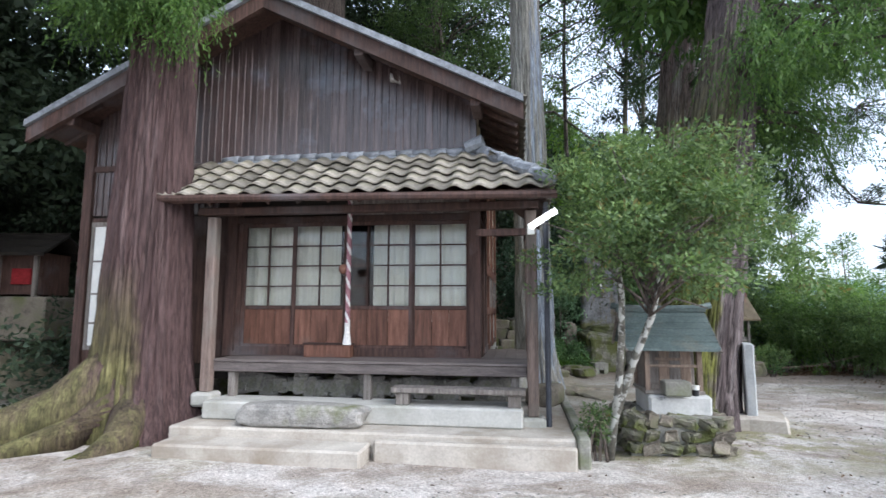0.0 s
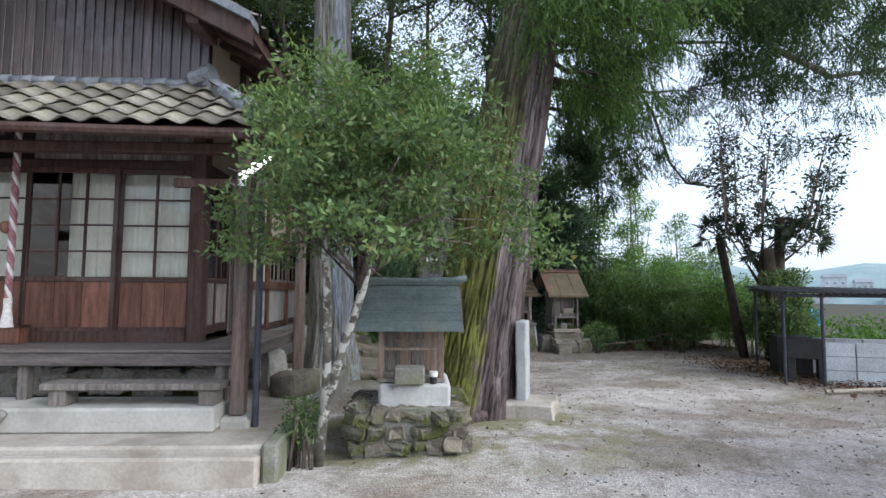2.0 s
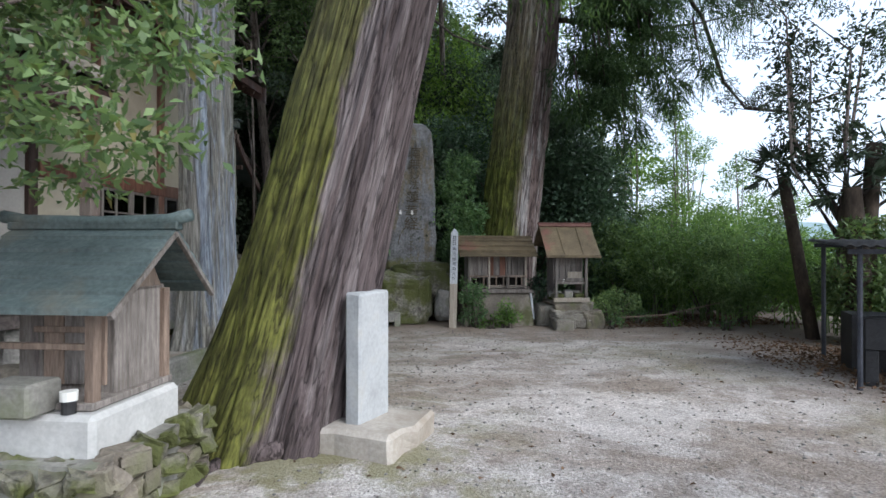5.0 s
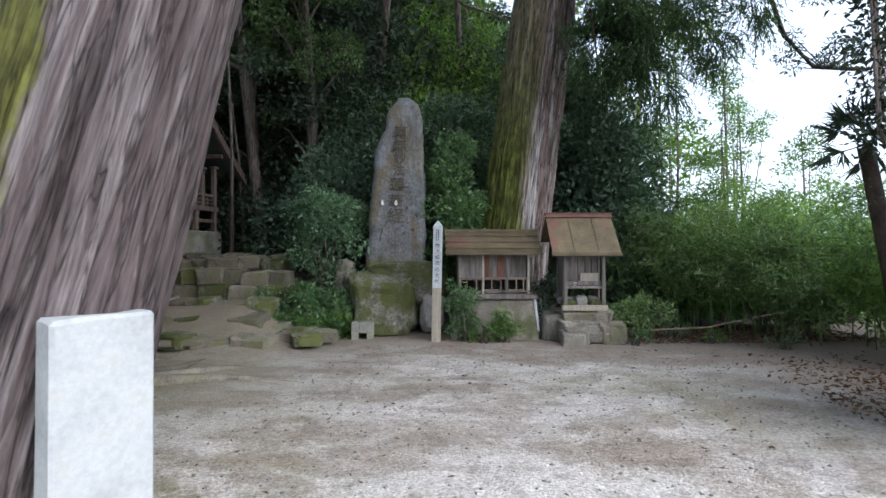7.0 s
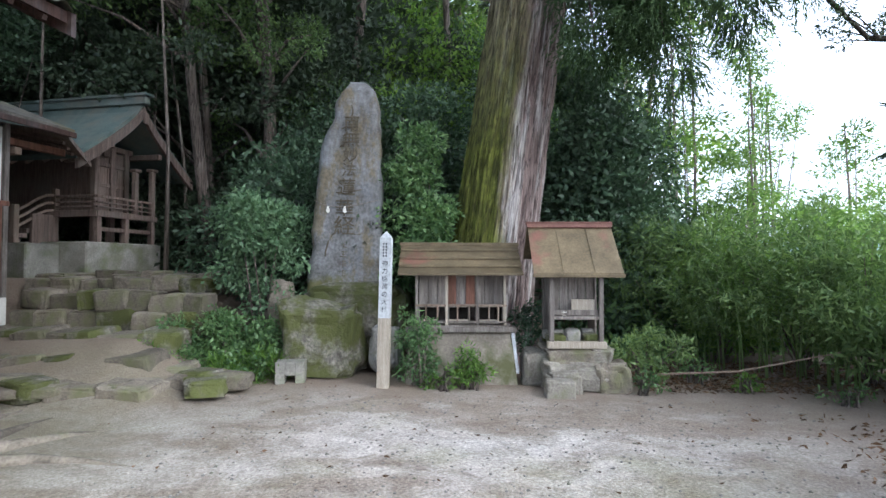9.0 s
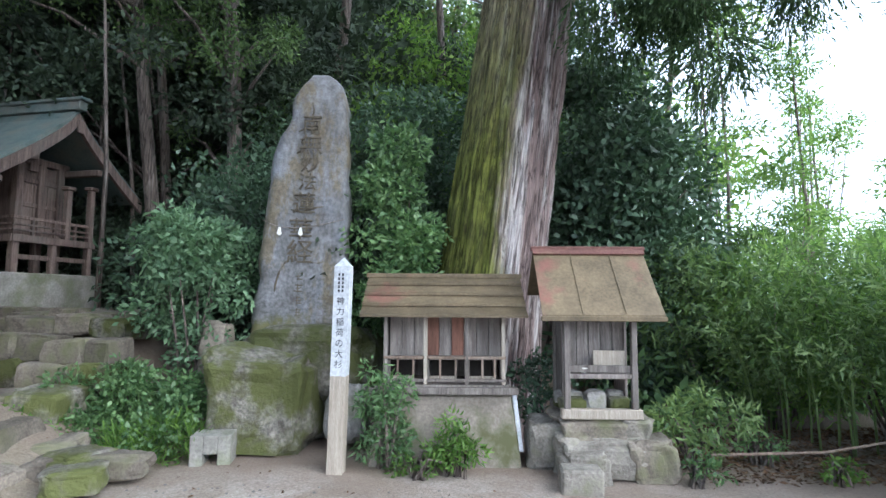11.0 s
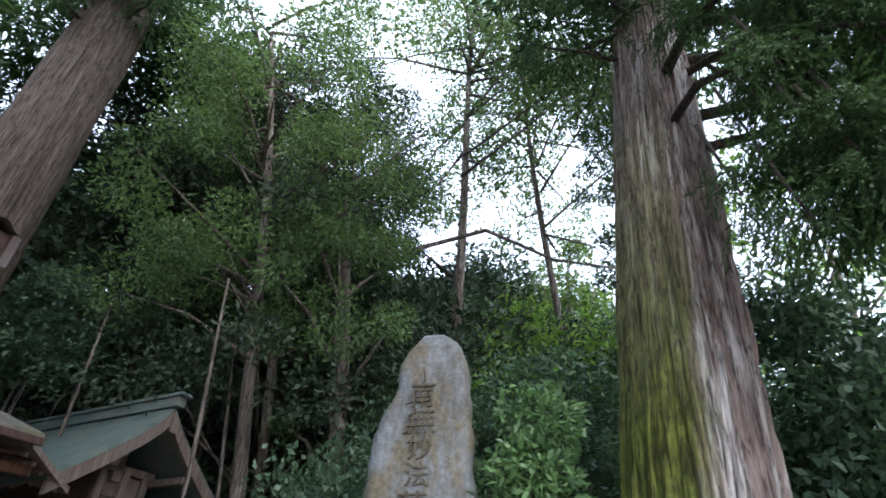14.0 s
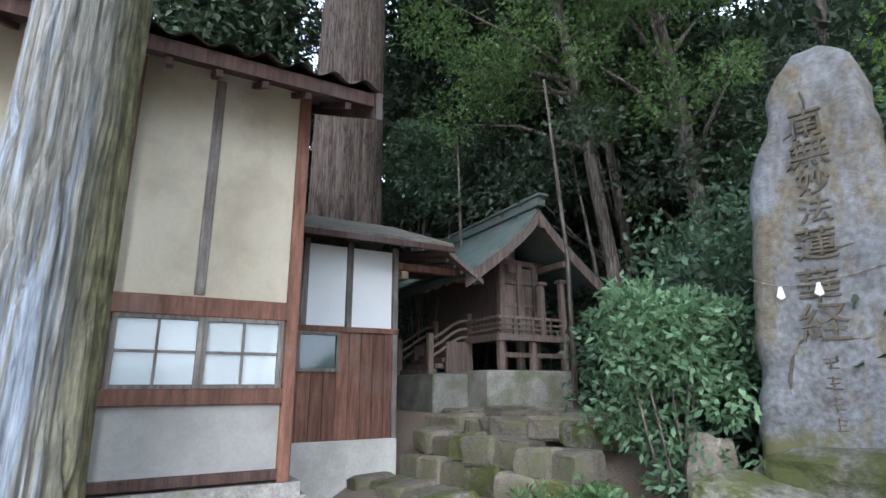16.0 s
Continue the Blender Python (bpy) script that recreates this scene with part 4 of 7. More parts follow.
for u, vv, zb in ((0.66, -0.73, 0.33), (-3.12, -0.72, 0.5), (0.67, 1.52, 0.35)):
    post = part("porch_post", boxes((u - 0.06, u + 0.06, vv - 0.06, vv + 0.06, zb, 2.56), bev=0.012), WOOD_BROWN, hall)
    bm = boxes((u - 0.13, u + 0.13, vv - 0.13, vv + 0.13, zb - 0.16, zb), bev=0.03)
    part("pad_stone", bm, CONCRETE, post)
bm = bmesh.new()
tube(bm, [(0.82, -0.78, 0.22), (0.82, -0.78, 2.55), (0.82, -0.9, 2.6)], 0.03, 8)
part("downpipe", bm, IRON, hall, "dark painted drain pipe")
part("tie_beam", boxes((0.05, 0.7, -0.76, -0.7, 2.28, 2.36), bev=0.006), WOOD_DARK, hall)
# rubble footing under the veranda
rg = random.Random(5)
for k in range(26):
    u = -3.0 + k * 0.135
    bm = rock_bm(0.08 + rg.random() * 0.05, 0.09, 0.08 + rg.random() * 0.06, k, 3, 0.4, 0.42)
    part("rubble_stone", bm, STONE_DRY, hall).matrix_basis = Matrix.Translation((u, -0.1, 0.52 + rg.uniform(-0.03, 0.03)))
for k in range(14):
    bm = rock_bm(0.1, 0.08 + rg.random() * 0.05, 0.09 + rg.random() * 0.07, k + 40, 3, 0.4, 0.42)
    part("rubble_stone", bm, STONE_DRY, hall).matrix_basis = Matrix.Translation((0.12, 0.0 + k * 0.13, 0.5 + rg.uniform(-0.05, 0.05)))

# plinth, steps and kerb
plinth = thing("stone_plinth", HALL, "pale concrete plinth and step under the veranda", "plinth", kind="structure")
part("slab", boxes((-3.15, 1.05, -1.35, 2.6, -0.1, 0.24), bev=0.02), CONCRETE_EARTH, plinth)
part("step", boxes((-3.0, 0.55, -1.0, -0.5, 0.24, 0.44), bev=0.02), CONCRETE, plinth)
part("apron", boxes((-3.05, -0.95, -1.75, -1.34, -0.08, 0.15), bev=0.02), CONCRETE_EARTH, plinth)
part("edging", boxes((1.05, 1.17, -1.4, 2.7, -0.1, 0.27), bev=0.02), CONCRETE_OLD, plinth)
part("kerb", boxes((-0.9, 1.04, -1.47, -1.352, -0.08, 0.19), bev=0.02), CONCRETE_EARTH, plinth)

# ---- things at the hall ----
bm = rock_bm(0.7, 0.2, 0.13, 3, 4, 0.14, 0.55)
st = part("stepping_stone", bm, STONE_DRY)
st.matrix_basis = HALL @ Matrix.Translation((-1.76, -1.12, 0.35))
tagged(st, "long brown natural stepping stone on the concrete plinth", "stone")

bm = boxes((-0.24, 0.24, -0.17, 0.17, 0.0, 0.26), bev=0.03)
bmesh.ops.subdivide_edges(bm, edges=bm.edges, cuts=3, use_grid_fill=True)
for v in bm.verts:
    v.co += Vector((1, 1, 0.8)) * 0.05 * noise.noise(v.co * 4)
sb_ = part("stone_block", bm, STONE_BROWN, smooth=True)
sb_.matrix_basis = HALL @ Matrix.Translation((0.84, 0.62, 0.235)) @ pose(0, 0, 0, 0, 0, 62)
tagged(sb_, "rough brown stone block beside the veranda", "stone block")
bm = rock_bm(0.2, 0.08, 0.26, 33, 3, 0.3, 0.5)
ls = part("leaning_stone", bm, STONE_DRY)
ls.matrix_basis = HALL @ Matrix.Translation((0.5, 1.05, 0.45)) @ pose(0, 0, 0, -12, 0, 70)
tagged(ls, "flat grey field stone leaning under the veranda", "stone")

bench = thing("bench", HALL @ Matrix.Translation((-0.14, -0.82, 0.44)), "low grey wooden plank bench on the concrete step", "bench")
part("seat", boxes((-0.72, 0.72, -0.12, 0.12, 0.13, 0.185), bev=0.006), WOOD_GREY, bench)
for u in (-0.6, 0.6):
    part("leg", boxes((u - 0.07, u + 0.07, -0.09, 0.09, 0.0, 0.13), bev=0.006), WOOD_GREY, bench)

obox = thing("offering_box", HALL @ Matrix.Translation((-1.84, -0.16, 0.872)), "small brown wooden offering box on the veranda", "offering box")
part("body", boxes((-0.3, 0.3, -0.08, 0.06, 0, 0.15), bev=0.006), WOOD_RED, obox)
part("lid", boxes((-0.31, 0.31, -0.09, 0.07, 0.15, 0.17), bev=0.004), WOOD_DARK, obox)

rope = thing("bell_rope", HALL @ Matrix.Translation((-1.525, -0.42, 0)), "red and white twisted bell rope with white tassel", "bell rope")
for k in range(3):
    bm = bmesh.new()
    pts = []
    for j in range(100):
        t = j / 99
        a = t * 52 + k * 2.094
        pts.append((0.015 * math.cos(a), 0.015 * math.sin(a), 2.98 - t * 1.72))
    tube(bm, pts, 0.017, 6)
    part("strand", bm, ROPE_WHITE if k == 0 else ROPE_RED, rope, "" if k == 0 else "faded red strand", True)
bm = bmesh.new()
tube(bm, [(0, 0, 1.3), (0, 0, 1.2), (0, 0, 1.04)], [0.034, 0.032, 0.055], 12)
part("tassel", bm, ROPE_WHITE, rope)
bm = bmesh.new()
bmesh.ops.create_uvsphere(bm, u_segments=14, v_segments=10, radius=0.06)
bl = part("bell", bm, WOOD_RED, rope, "round bronze bell")
bl.matrix_basis = Matrix.Translation((-0.075, 0.03, 1.95))

lamp = thing("wall_lamp", HALL @ Matrix.Translation((0.66, -0.82, 2.42)), "lit white tube lamp bracketed to the porch post", "lamp")
bm = bmesh.new()
tube(bm, [(0.0, 0.0, -0.05), (0.26, -0.16, 0.09)], 0.035, 10)
part("tube", bm, TUBE, lamp)
part("bracket", boxes((-0.04, 0.04, -0.0, 0.04, -0.14, -0.02), bev=0.004), WHITE_PAINT, lamp)

# ---- small shrine on rubble base ----
MINI = HALL @ Matrix.Translation((2.13, -0.38, 0))


def stone_base(parent, x0, x1, y0, y1, h, seed, mat=STONE, size=0.13, core=True):
    rr = random.Random(seed)
    if core:
        part("core", boxes((x0 + 0.03, x1 - 0.03, y0 + 0.03, y1 - 0.03, -0.1, h - 0.01)), CONCRETE_OLD, parent)
    for rown in range(max(1, int(h / size))):
        z = h * (rown + 0.5) / max(1, int(h / size))
        for side in range(4):
            L = (x1 - x0) if side % 2 == 0 else (y1 - y0)
            n = max(2, int(L / (size * 1.25)))
            for k in range(n):
                s = (k + 0.5 + rr.uniform(-0.15, 0.15)) / n
                p = {0: (x0 + L * s, y0 + 0.05), 1: (x1 - 0.05, y0 + L * s), 2: (x0 + L * s, y1 - 0.05), 3: (x0 + 0.05, y0 + L * s)}[side]
                bm = rock_bm(size * rr.uniform(0.5, 1.05), size * rr.uniform(0.45, 0.7), size * rr.uniform(0.35, 0.62), rr.random() * 50, 3, 0.45, 0.36)
                part("stone", bm, rr.choice((mat, STONE_BROWN)), parent).matrix_basis = Matrix.Translation((*p, z)) @ pose(0, 0, 0, rr.uniform(-15, 15), rr.uniform(-25, 25), rr.uniform(0, 180))


base = thing("rubble_pedestal", MINI, "mossy rubble pedestal under a small shrine", "pedestal")
stone_base(base, -0.52, 0.46, -0.46, 0.48, 0.4, 2, size=0.12)
part("cap", boxes((-0.28, 0.35, -0.34, 0.34, 0.36, 0.58), bev=0.025), STAINED, base, "whitish concrete cap with dark stains")


def gable_roof(name, parent, x0, x1, yf, zf, yr, zr, yb, zb, mat, thick=0.03, courses=5, ridge_mat=None, lift=0.012):
    """Roof with front and back slopes laid in stepped courses, ridge along x."""
    rf = part(name, boxes((x0, x1, yr - 0.03, yr + 0.03, zr - 0.01, zr + 0.035), bev=0.006), ridge_mat or mat, parent)
    for (ya, za, yb_, zb_) in ((yf, zf, yr, zr), (yb, zb, yr, zr)):
        for k in range(courses):
            t0, t1 = k / courses, (k + 1) / courses + 0.04
            pa_, pb_ = (ya + (yb_ - ya) * t0, za + (zb_ - za) * t0), (ya + (yb_ - ya) * min(1, t1), za + (zb_ - za) * min(1, t1))
            bm = bmesh.new()
            prof = [(pa_[0], pa_[1] + lift), (pb_[0], pb_[1]), (pb_[0], pb_[1] - thick), (pa_[0], pa_[1] - thick + lift * 0.75)]
            va = [bm.verts.new((x0 + 0.02, y, z)) for y, z in prof]
            vb = [bm.verts.new((x1 - 0.02, y, z)) for y, z in prof]
            bm.faces.new(va)
            bm.faces.new(vb)
            for j in range(4):
                bm.faces.new((va[j], va[(j + 1) % 4], vb[(j + 1) % 4], vb[j]))
            part("sheet", bm, mat, rf)
    return rf


mini = thing("small_shrine", MINI @ Matrix.Translation((0.0, 0, 0)), "small wooden shrine with grey-green sheet metal roof", "shrine")
mroof = gable_roof("roof", mini, -0.51, 0.47, -0.36, 1.05, 0.13, 1.45, 0.5, 1.1, SLATE_METAL, 0.03, 6, lift=0.022)
bm = bmesh.new()
tube(bm, [(-0.56, 0.13, 1.515), (-0.42, 0.13, 1.49), (0.0, 0.13, 1.48), (0.4, 0.13, 1.49), (0.53, 0.13, 1.52)], 0.035, 8)
part("ridge_cap", bm, SLATE_METAL, mroof, smooth=True)
for x in (-0.5, 0.44):
    bm = bmesh.new()
    tube(bm, [(x + 0.01, -0.37, 1.03), (x + 0.01, 0.12, 1.42), (x + 0.01, 0.5, 1.07)], 0.018, 4)
    part("verge_board", bm, WOOD_GREY, mroof)
part("body", boxes((-0.26, 0.26, -0.08, 0.32, 0.6, 1.14), bev=0.004), WOOD_GREY, mini)
for k in range(4):
    part("door_board", boxes((-0.22 + k * 0.112, -0.113 + k * 0.112, -0.098, -0.081, 0.66, 1.06), bev=0.003), WOOD_TAN if k % 2 else WOOD_GREY, mini)
for x in (-0.29, 0.24):
    for y in (-0.26, 0.28):
        part("post", boxes((x, x + 0.05, y, y + 0.05, 0.58, 1.12), bev=0.004), WOOD_TAN, mini)
part("rail", boxes((-0.27, 0.27, -0.255, -0.225, 0.86, 0.89), bev=0.003), WOOD_TAN, mini)
part("rail", boxes((-0.15, 0.15, -0.115, -0.099, 0.92, 0.95), bev=0.003), WOOD_TAN, mini)
part("floor", boxes((-0.3, 0.3, -0.28, 0.34, 0.585, 0.62), bev=0.004), WOOD_GREY, mini)
bm = bmesh.new()
vs = [bm.verts.new(c) for c in ((0.26, -0.05, 1.12), (0.26, 0.3, 1.12), (0.26, 0.13, 1.4), (-0.26, -0.05, 1.12), (-0.26, 0.3, 1.12), (-0.26, 0.13, 1.4))]
for q in ((0, 1, 2), (3, 4, 5), (0, 1, 4, 3), (1, 2, 5, 4), (0, 2, 5, 3)):
    bm.faces.new([vs[k] for k in q])
part("gable", bm, WOOD_TAN, mini)
blk = part("stone_block", boxes((-0.12, 0.14, -0.1, 0.1, 0, 0.15), bev=0.012), CONCRETE_OLD)
blk.matrix_basis = MINI @ Matrix.Translation((-0.02, -0.34, 0.585))
tagged(blk, "small stone block before the small shrine", "stone block")
cup = thing("offering_cup", MINI @ Matrix.Translation((0.2, -0.3, 0.58)), "small glass cup with banded label on the shrine base", "cup")
bm = bmesh.new()
tube(bm, [(0, 0, 0), (0, 0, 0.1)], [0.03, 0.034], 12)
part("glass", bm, BLACK, cup)
bm = bmesh.new()
tube(bm, [(0, 0, 0.06), (0, 0, 0.104)], [0.036, 0.038], 12)
part("band", bm, WHITE_PAINT, cup)

# ---- white post on its slab ----
wpost = thing("stone_marker", Matrix.Translation((3.88, 6.99, 0)) @ pose(0, 0, 0, 0, 0, 64.7), "white painted square stone marker on a pale slab", "stone marker")
bm = boxes((-0.2, 0.2, -0.06, 0.06, 0.15, 1.05), bev=0.015)
bmesh.ops.subdivide_edges(bm, edges=bm.edges, cuts=3, use_grid_fill=True)
for v in bm.verts:
    v.co += Vector((1, 1, 1)) * 0.012 * noise.noise(v.co * 9)
part("shaft", bm, MARKER, wpost)
bm = boxes((-0.36, 0.34, -0.38, 0.18, -0.08, 0.18), bev=0.03)
bmesh.ops.subdivide_edges(bm, edges=bm.edges, cuts=3, use_grid_fill=True)
for v in bm.verts:
    v.co += Vector((1, 1, 0.6)) * 0.04 * noise.noise(v.co * 4)
part("slab", bm, CONCRETE_EARTH, wpost)

# ---- name post ----
sign = thing("name_post", Matrix.Translation((4.85, 12.94, -0.06)) @ pose(0, 0, 0, 0, 1.0, 0), "square wooden name post with pointed white top and black writing", "sign post")
bm = bmesh.new()
s = 0.065
lower = [bm.verts.new((x, y, 0)) for x, y in ((-s, -s), (s, -s), (s, s), (-s, s))]
upper = [bm.verts.new((x, y, 0.82)) for x, y in ((-s, -s), (s, -s), (s, s), (-s, s))]
bm.faces.new(lower)
bm.faces.new(upper)
for k in range(4):
    bm.faces.new((lower[k], lower[(k + 1) % 4], upper[(k + 1) % 4], upper[k]))
part("foot", bm, PALE_WOOD, sign)
bm = bmesh.new()
lower = [bm.verts.new((x, y, 0.82)) for x, y in ((-s, -s), (s, -s), (s, s), (-s, s))]
upper = [bm.verts.new((x, y, 1.74)) for x, y in ((-s, -s), (s, -s), (s, s), (-s, s))]
tip = bm.verts.new((0, 0, 1.82))
bm.faces.new(lower)
for k in range(4):
    bm.faces.new((lower[k], lower[(k + 1) % 4], upper[(k + 1) % 4], upper[k]))
    bm.faces.new((upper[k], upper[(k + 1) % 4], tip))
part("painted_top", bm, BLOCK, sign, "white painted upper post")
for k, ch in enumerate("神力稲荷の大杉"):
    cu = bpy.data.curves.new("letter", "FONT")
    cu.body, cu.size, cu.extrude, cu.align_x = ch, 0.072, 0.0008, "CENTER"
    o = new("letter", cu)
    cu.materials.append(INK)
    o.parent = sign
    o.matrix_basis = Matrix.Translation((0.0, -s - 0.002, 1.42 - k * 0.088)) @ pose(0, 0, 0, 90, 0, 0)
for j in range(2):
    for k in range(5):
        part("small_mark", boxes((-0.028 + j * 0.032, -0.012 + j * 0.032, -s - 0.003, -s - 0.0005, 1.52 + k * 0.034, 1.543 + k * 0.034)), INK, sign)

# ---- stele on mossy rocks ----
mon = thing("stone_stele", Matrix.Translation((4.04, 14.22, 0.98)) @ pose(0, 0, 0, -2, 0.8, 4), "tall grey standing stone stele with carved writing", "stele")
outline = [(-0.48, 0), (-0.46, 0.3), (-0.425, 0.9), (-0.385, 1.4), (-0.34, 2.0), (-0.29, 2.22), (-0.2, 2.38), (-0.17, 2.46), (-0.16, 2.68), (-0.08, 2.84), (0.02, 2.95), (0.24, 2.99), (0.39, 2.87), (0.455, 2.6), (0.49, 2.0), (0.515, 1.4), (0.535, 0.9), (0.55, 0.3), (0.56, 0)]
bm = bmesh.new()
prev = None
nz = 60
for r in range(nz + 1):
    z = 2.99 * r / nz
    def side(sgn):
        pts = [p for p in outline if (p[0] < 0.05) == (sgn < 0)]
        pts = sorted(pts, key=lambda p: p[1])
        return float(np.interp(z, [p[1] for p in pts], [p[0] for p in pts]))
    xl, xr = side(-1), side(1)
    ring = []
    nx = 22
    th = 0.03 + 0.12 * max(0.0, 1 - (z / 3.0) ** 14) ** 0.5
    for k in range(nx):
        x = xl + (xr - xl) * k / (nx - 1)
        e_ = 1 - abs(2 * k / (nx - 1) - 1) ** 12
        ring.append((x, -th * (0.45 + 0.55 * e_), z))
    for k in range(nx):
        x = xr + (xl - xr) * k / (nx - 1)
        e_ = 1 - abs(2 * k / (nx - 1) - 1) ** 12
        ring.append((x, th * (0.45 + 0.55 * e_), z))
    cur = []
    for p in ring:
        q = Vector(p)
        q += Vector((0.8, 1.0, 0.2)) * (0.012 + 0.03 * (abs(p[0] - 0.06) > 0.3)) * noise.noise(q * 4.2) + Vector((0.6, 0.6, 0.4)) * 0.014 * noise.noise(q * 13)
        cur.append(bm.verts.new(q))
    if prev:
        for k in range(len(cur)):
            bm.faces.new((prev[k], prev[(k + 1) % len(cur)], cur[(k + 1) % len(cur)], cur[k]))
    else:
        bm.faces.new(cur)
    prev = cur
bm.faces.new(prev)
part("slab", bm, SLAB, mon, smooth=True)
# letters stand proud; the cut's shade is painted by their dark colour
def incised(ch, x, z, size, tall=1.0):
    cu = bpy.data.curves.new("carved_letter", "FONT")
    cu.body, cu.size, cu.extrude, cu.offset, cu.align_x = ch, size, 0.026, 0.0, "CENTER"
    cu.materials.append(CARVED)
    o = new("carved_letter", cu)
    o.parent = mon
    o.matrix_basis = Matrix.Translation((x, -0.143, z - 0.36 * size * tall)) @ pose(0, 0, 0, 90, 0, 0) @ Matrix.Diagonal((1, tall, 1, 1))


def stroke(pts, r):
    """A long sweeping chisel stroke, raised, with the groove's shade in its colour."""
    n_ = len(pts)
    bm = bmesh.new()
    tube(bm, [(x, -0.146, z) for x, z in pts], [r * (0.35 + 0.65 * math.sin(math.pi * (k + 0.5) / n_)) for k in range(n_)], 6)
    part("carved_stroke", bm, CARVED, mon, smooth=True)


for ch, x, z, size, tall in (("南", 0.09, 2.36, 0.2, 1.1), ("無", 0.085, 2.13, 0.23, 0.9), ("妙", 0.085, 1.91, 0.19, 1.0), ("法", 0.07, 1.7, 0.19, 0.95), ("蓮", 0.045, 1.46, 0.23, 0.95), ("華", 0.02, 1.17, 0.24, 0.95), ("経", 0.025, 0.92, 0.26, 0.95)):
    incised(ch, x, z, size * 1.14, tall)
stroke([(0.08, 2.62), (0.1, 2.54), (0.095, 2.46)], 0.012)
stroke([(-0.06, 2.28), (0.02, 2.32), (0.09, 2.31)], 0.011)
stroke([(-0.07, 2.03), (0.04, 2.1), (0.2, 2.12)], 0.012)
stroke([(-0.1, 1.39), (0.02, 1.36), (0.14, 1.41), (0.26, 1.43)], 0.012)
stroke([(-0.06, 0.86), (-0.13, 0.8), (-0.19, 0.7), (-0.225, 0.56), (-0.23, 0.44)], 0.014)
stroke([(0.05, 0.82), (0.14, 0.81), (0.22, 0.8), (0.28, 0.82)], 0.013)
srg = random.Random(12)
for k in range(4):
    for j in range(3):
        L = srg.uniform(0.025, 0.05)
        bm = boxes((-L, L, -0.012, 0.012, -0.006, 0.006), bev=0.004)
        part("carved_bar", bm, CARVED, mon).matrix_basis = Matrix.Translation((0.03 + srg.uniform(-0.01, 0.01), -0.142, 0.69 - k * 0.13 - j * 0.032)) @ pose(0, 0, 0, 0, srg.uniform(-12, 8), 0)
    part("carved_bar", boxes((-0.006, 0.006, -0.012, 0.012, -0.045, 0.045), bev=0.004), CARVED, mon).matrix_basis = Matrix.Translation((0.02, -0.142, 0.66 - k * 0.13))
bm = bmesh.new()
tube(bm, [(-0.4, -0.16, 1.27), (-0.3, -0.185, 1.22), (-0.2, -0.19, 1.185), (0.03, -0.19, 1.18), (0.25, -0.185, 1.22), (0.5, -0.16, 1.29)], 0.005, 5)
cord = part("cord", bm, WOOD_GREY, mon)
for x in (-0.2, 0.03):
    bm = bmesh.new()
    q = [bm.verts.new(c) for c in ((x - 0.008, -0.194, 1.185), (x + 0.012, -0.194, 1.185), (x + 0.03, -0.2, 1.105), (x + 0.004, -0.206, 1.09), (x - 0.026, -0.2, 1.115))]
    f = bm.faces.new(q)
    e = bmesh.ops.extrude_face_region(bm, geom=[f])
    bmesh.ops.translate(bm, vec=(0, -0.004, 0), verts=[g for g in e["geom"] if isinstance(g, bmesh.types.BMVert)])
    part("paper_streamer", bm, WHITE_PAINT, cord)


def boulder(x, y, z, sx, sy, sz, seed, label, mat=STONE, flat=0.55, turn=0.0, rough=0.18):
    o = part("boulder", rock_bm(sx, sy, sz, seed, 4, rough, flat), mat)
    o.matrix_basis = Matrix.Translation((x, y, z)) @ pose(0, 0, 0, 0, 0, turn)
    return tagged(o, label, "boulder", kind="")


boulder(3.97, 13.62, 0.42, 0.5, 0.42, 0.48, 4, "large mossy boulder under the stele", flat=0.34, rough=0.3)
boulder(4.3, 14.1, 0.72, 0.72, 0.5, 0.42, 9, "mossy footing rock carrying the stele", flat=0.5)
boulder(3.25, 14.0, 0.55, 0.18, 0.15, 0.6, 15, "upright grey-brown field stone among shrubs", STONE_BROWN)
boulder(4.75, 13.7, 0.3, 0.2, 0.2, 0.3, 25, "grey rock beside the stele footing", STONE_DRY)
ston = part("notched_stone", boxes((-0.17, -0.06, -0.12, 0.12, 0.0, 0.29), (0.06, 0.17, -0.12, 0.12, 0.0, 0.29), (-0.06, 0.06, -0.118, 0.12, 0.13, 0.288), bev=0.008), CONCRETE_OLD)
ston.matrix_basis = Matrix.Translation((3.72, 13.08, -0.06)) @ pose(0, 0, 0, 0, 0, 12)
tagged(ston, "small square cut stone with a notch on the ground", "cut stone")

# ---- two wayside shrines ----
S1 = Matrix.Translation((5.72, 13.55, 0)) @ pose(0, 0, 0, 0, 0, 4)
pl1 = thing("concrete_pedestal", S1, "stained concrete pedestal under a wide shrine", "pedestal")
bm = boxes((-0.62, 0.6, -0.28, 0.5, -0.15, 0.56), bev=0.02)
for v in bm.verts:
    if v.co.z < 0:
        v.co.x *= 1.12
        v.co.y = v.co.y * 1.25 - 0.03
part("block", bm, EARTHEN, pl1)
part("side_plate", boxes((0.0, 0.04, -0.3, 0.46, 0.0, 0.5), bev=0.006), BLOCK, pl1, "pale bluish side plate").matrix_basis = Matrix.Translation((0.65, 0.0, 0.07)) @ pose(0, 0, 0, 0, -7, 0)
part("capping", boxes((-0.6, 0.58, -0.26, 0.48, 0.563, 0.6), bev=0.01), CONCRETE, pl1)
sh1 = thing("wayside_shrine", S1 @ Matrix.Translation((0, 0, 0.6)), "wide weathered wooden shrine with brown boarded roof", "shrine")
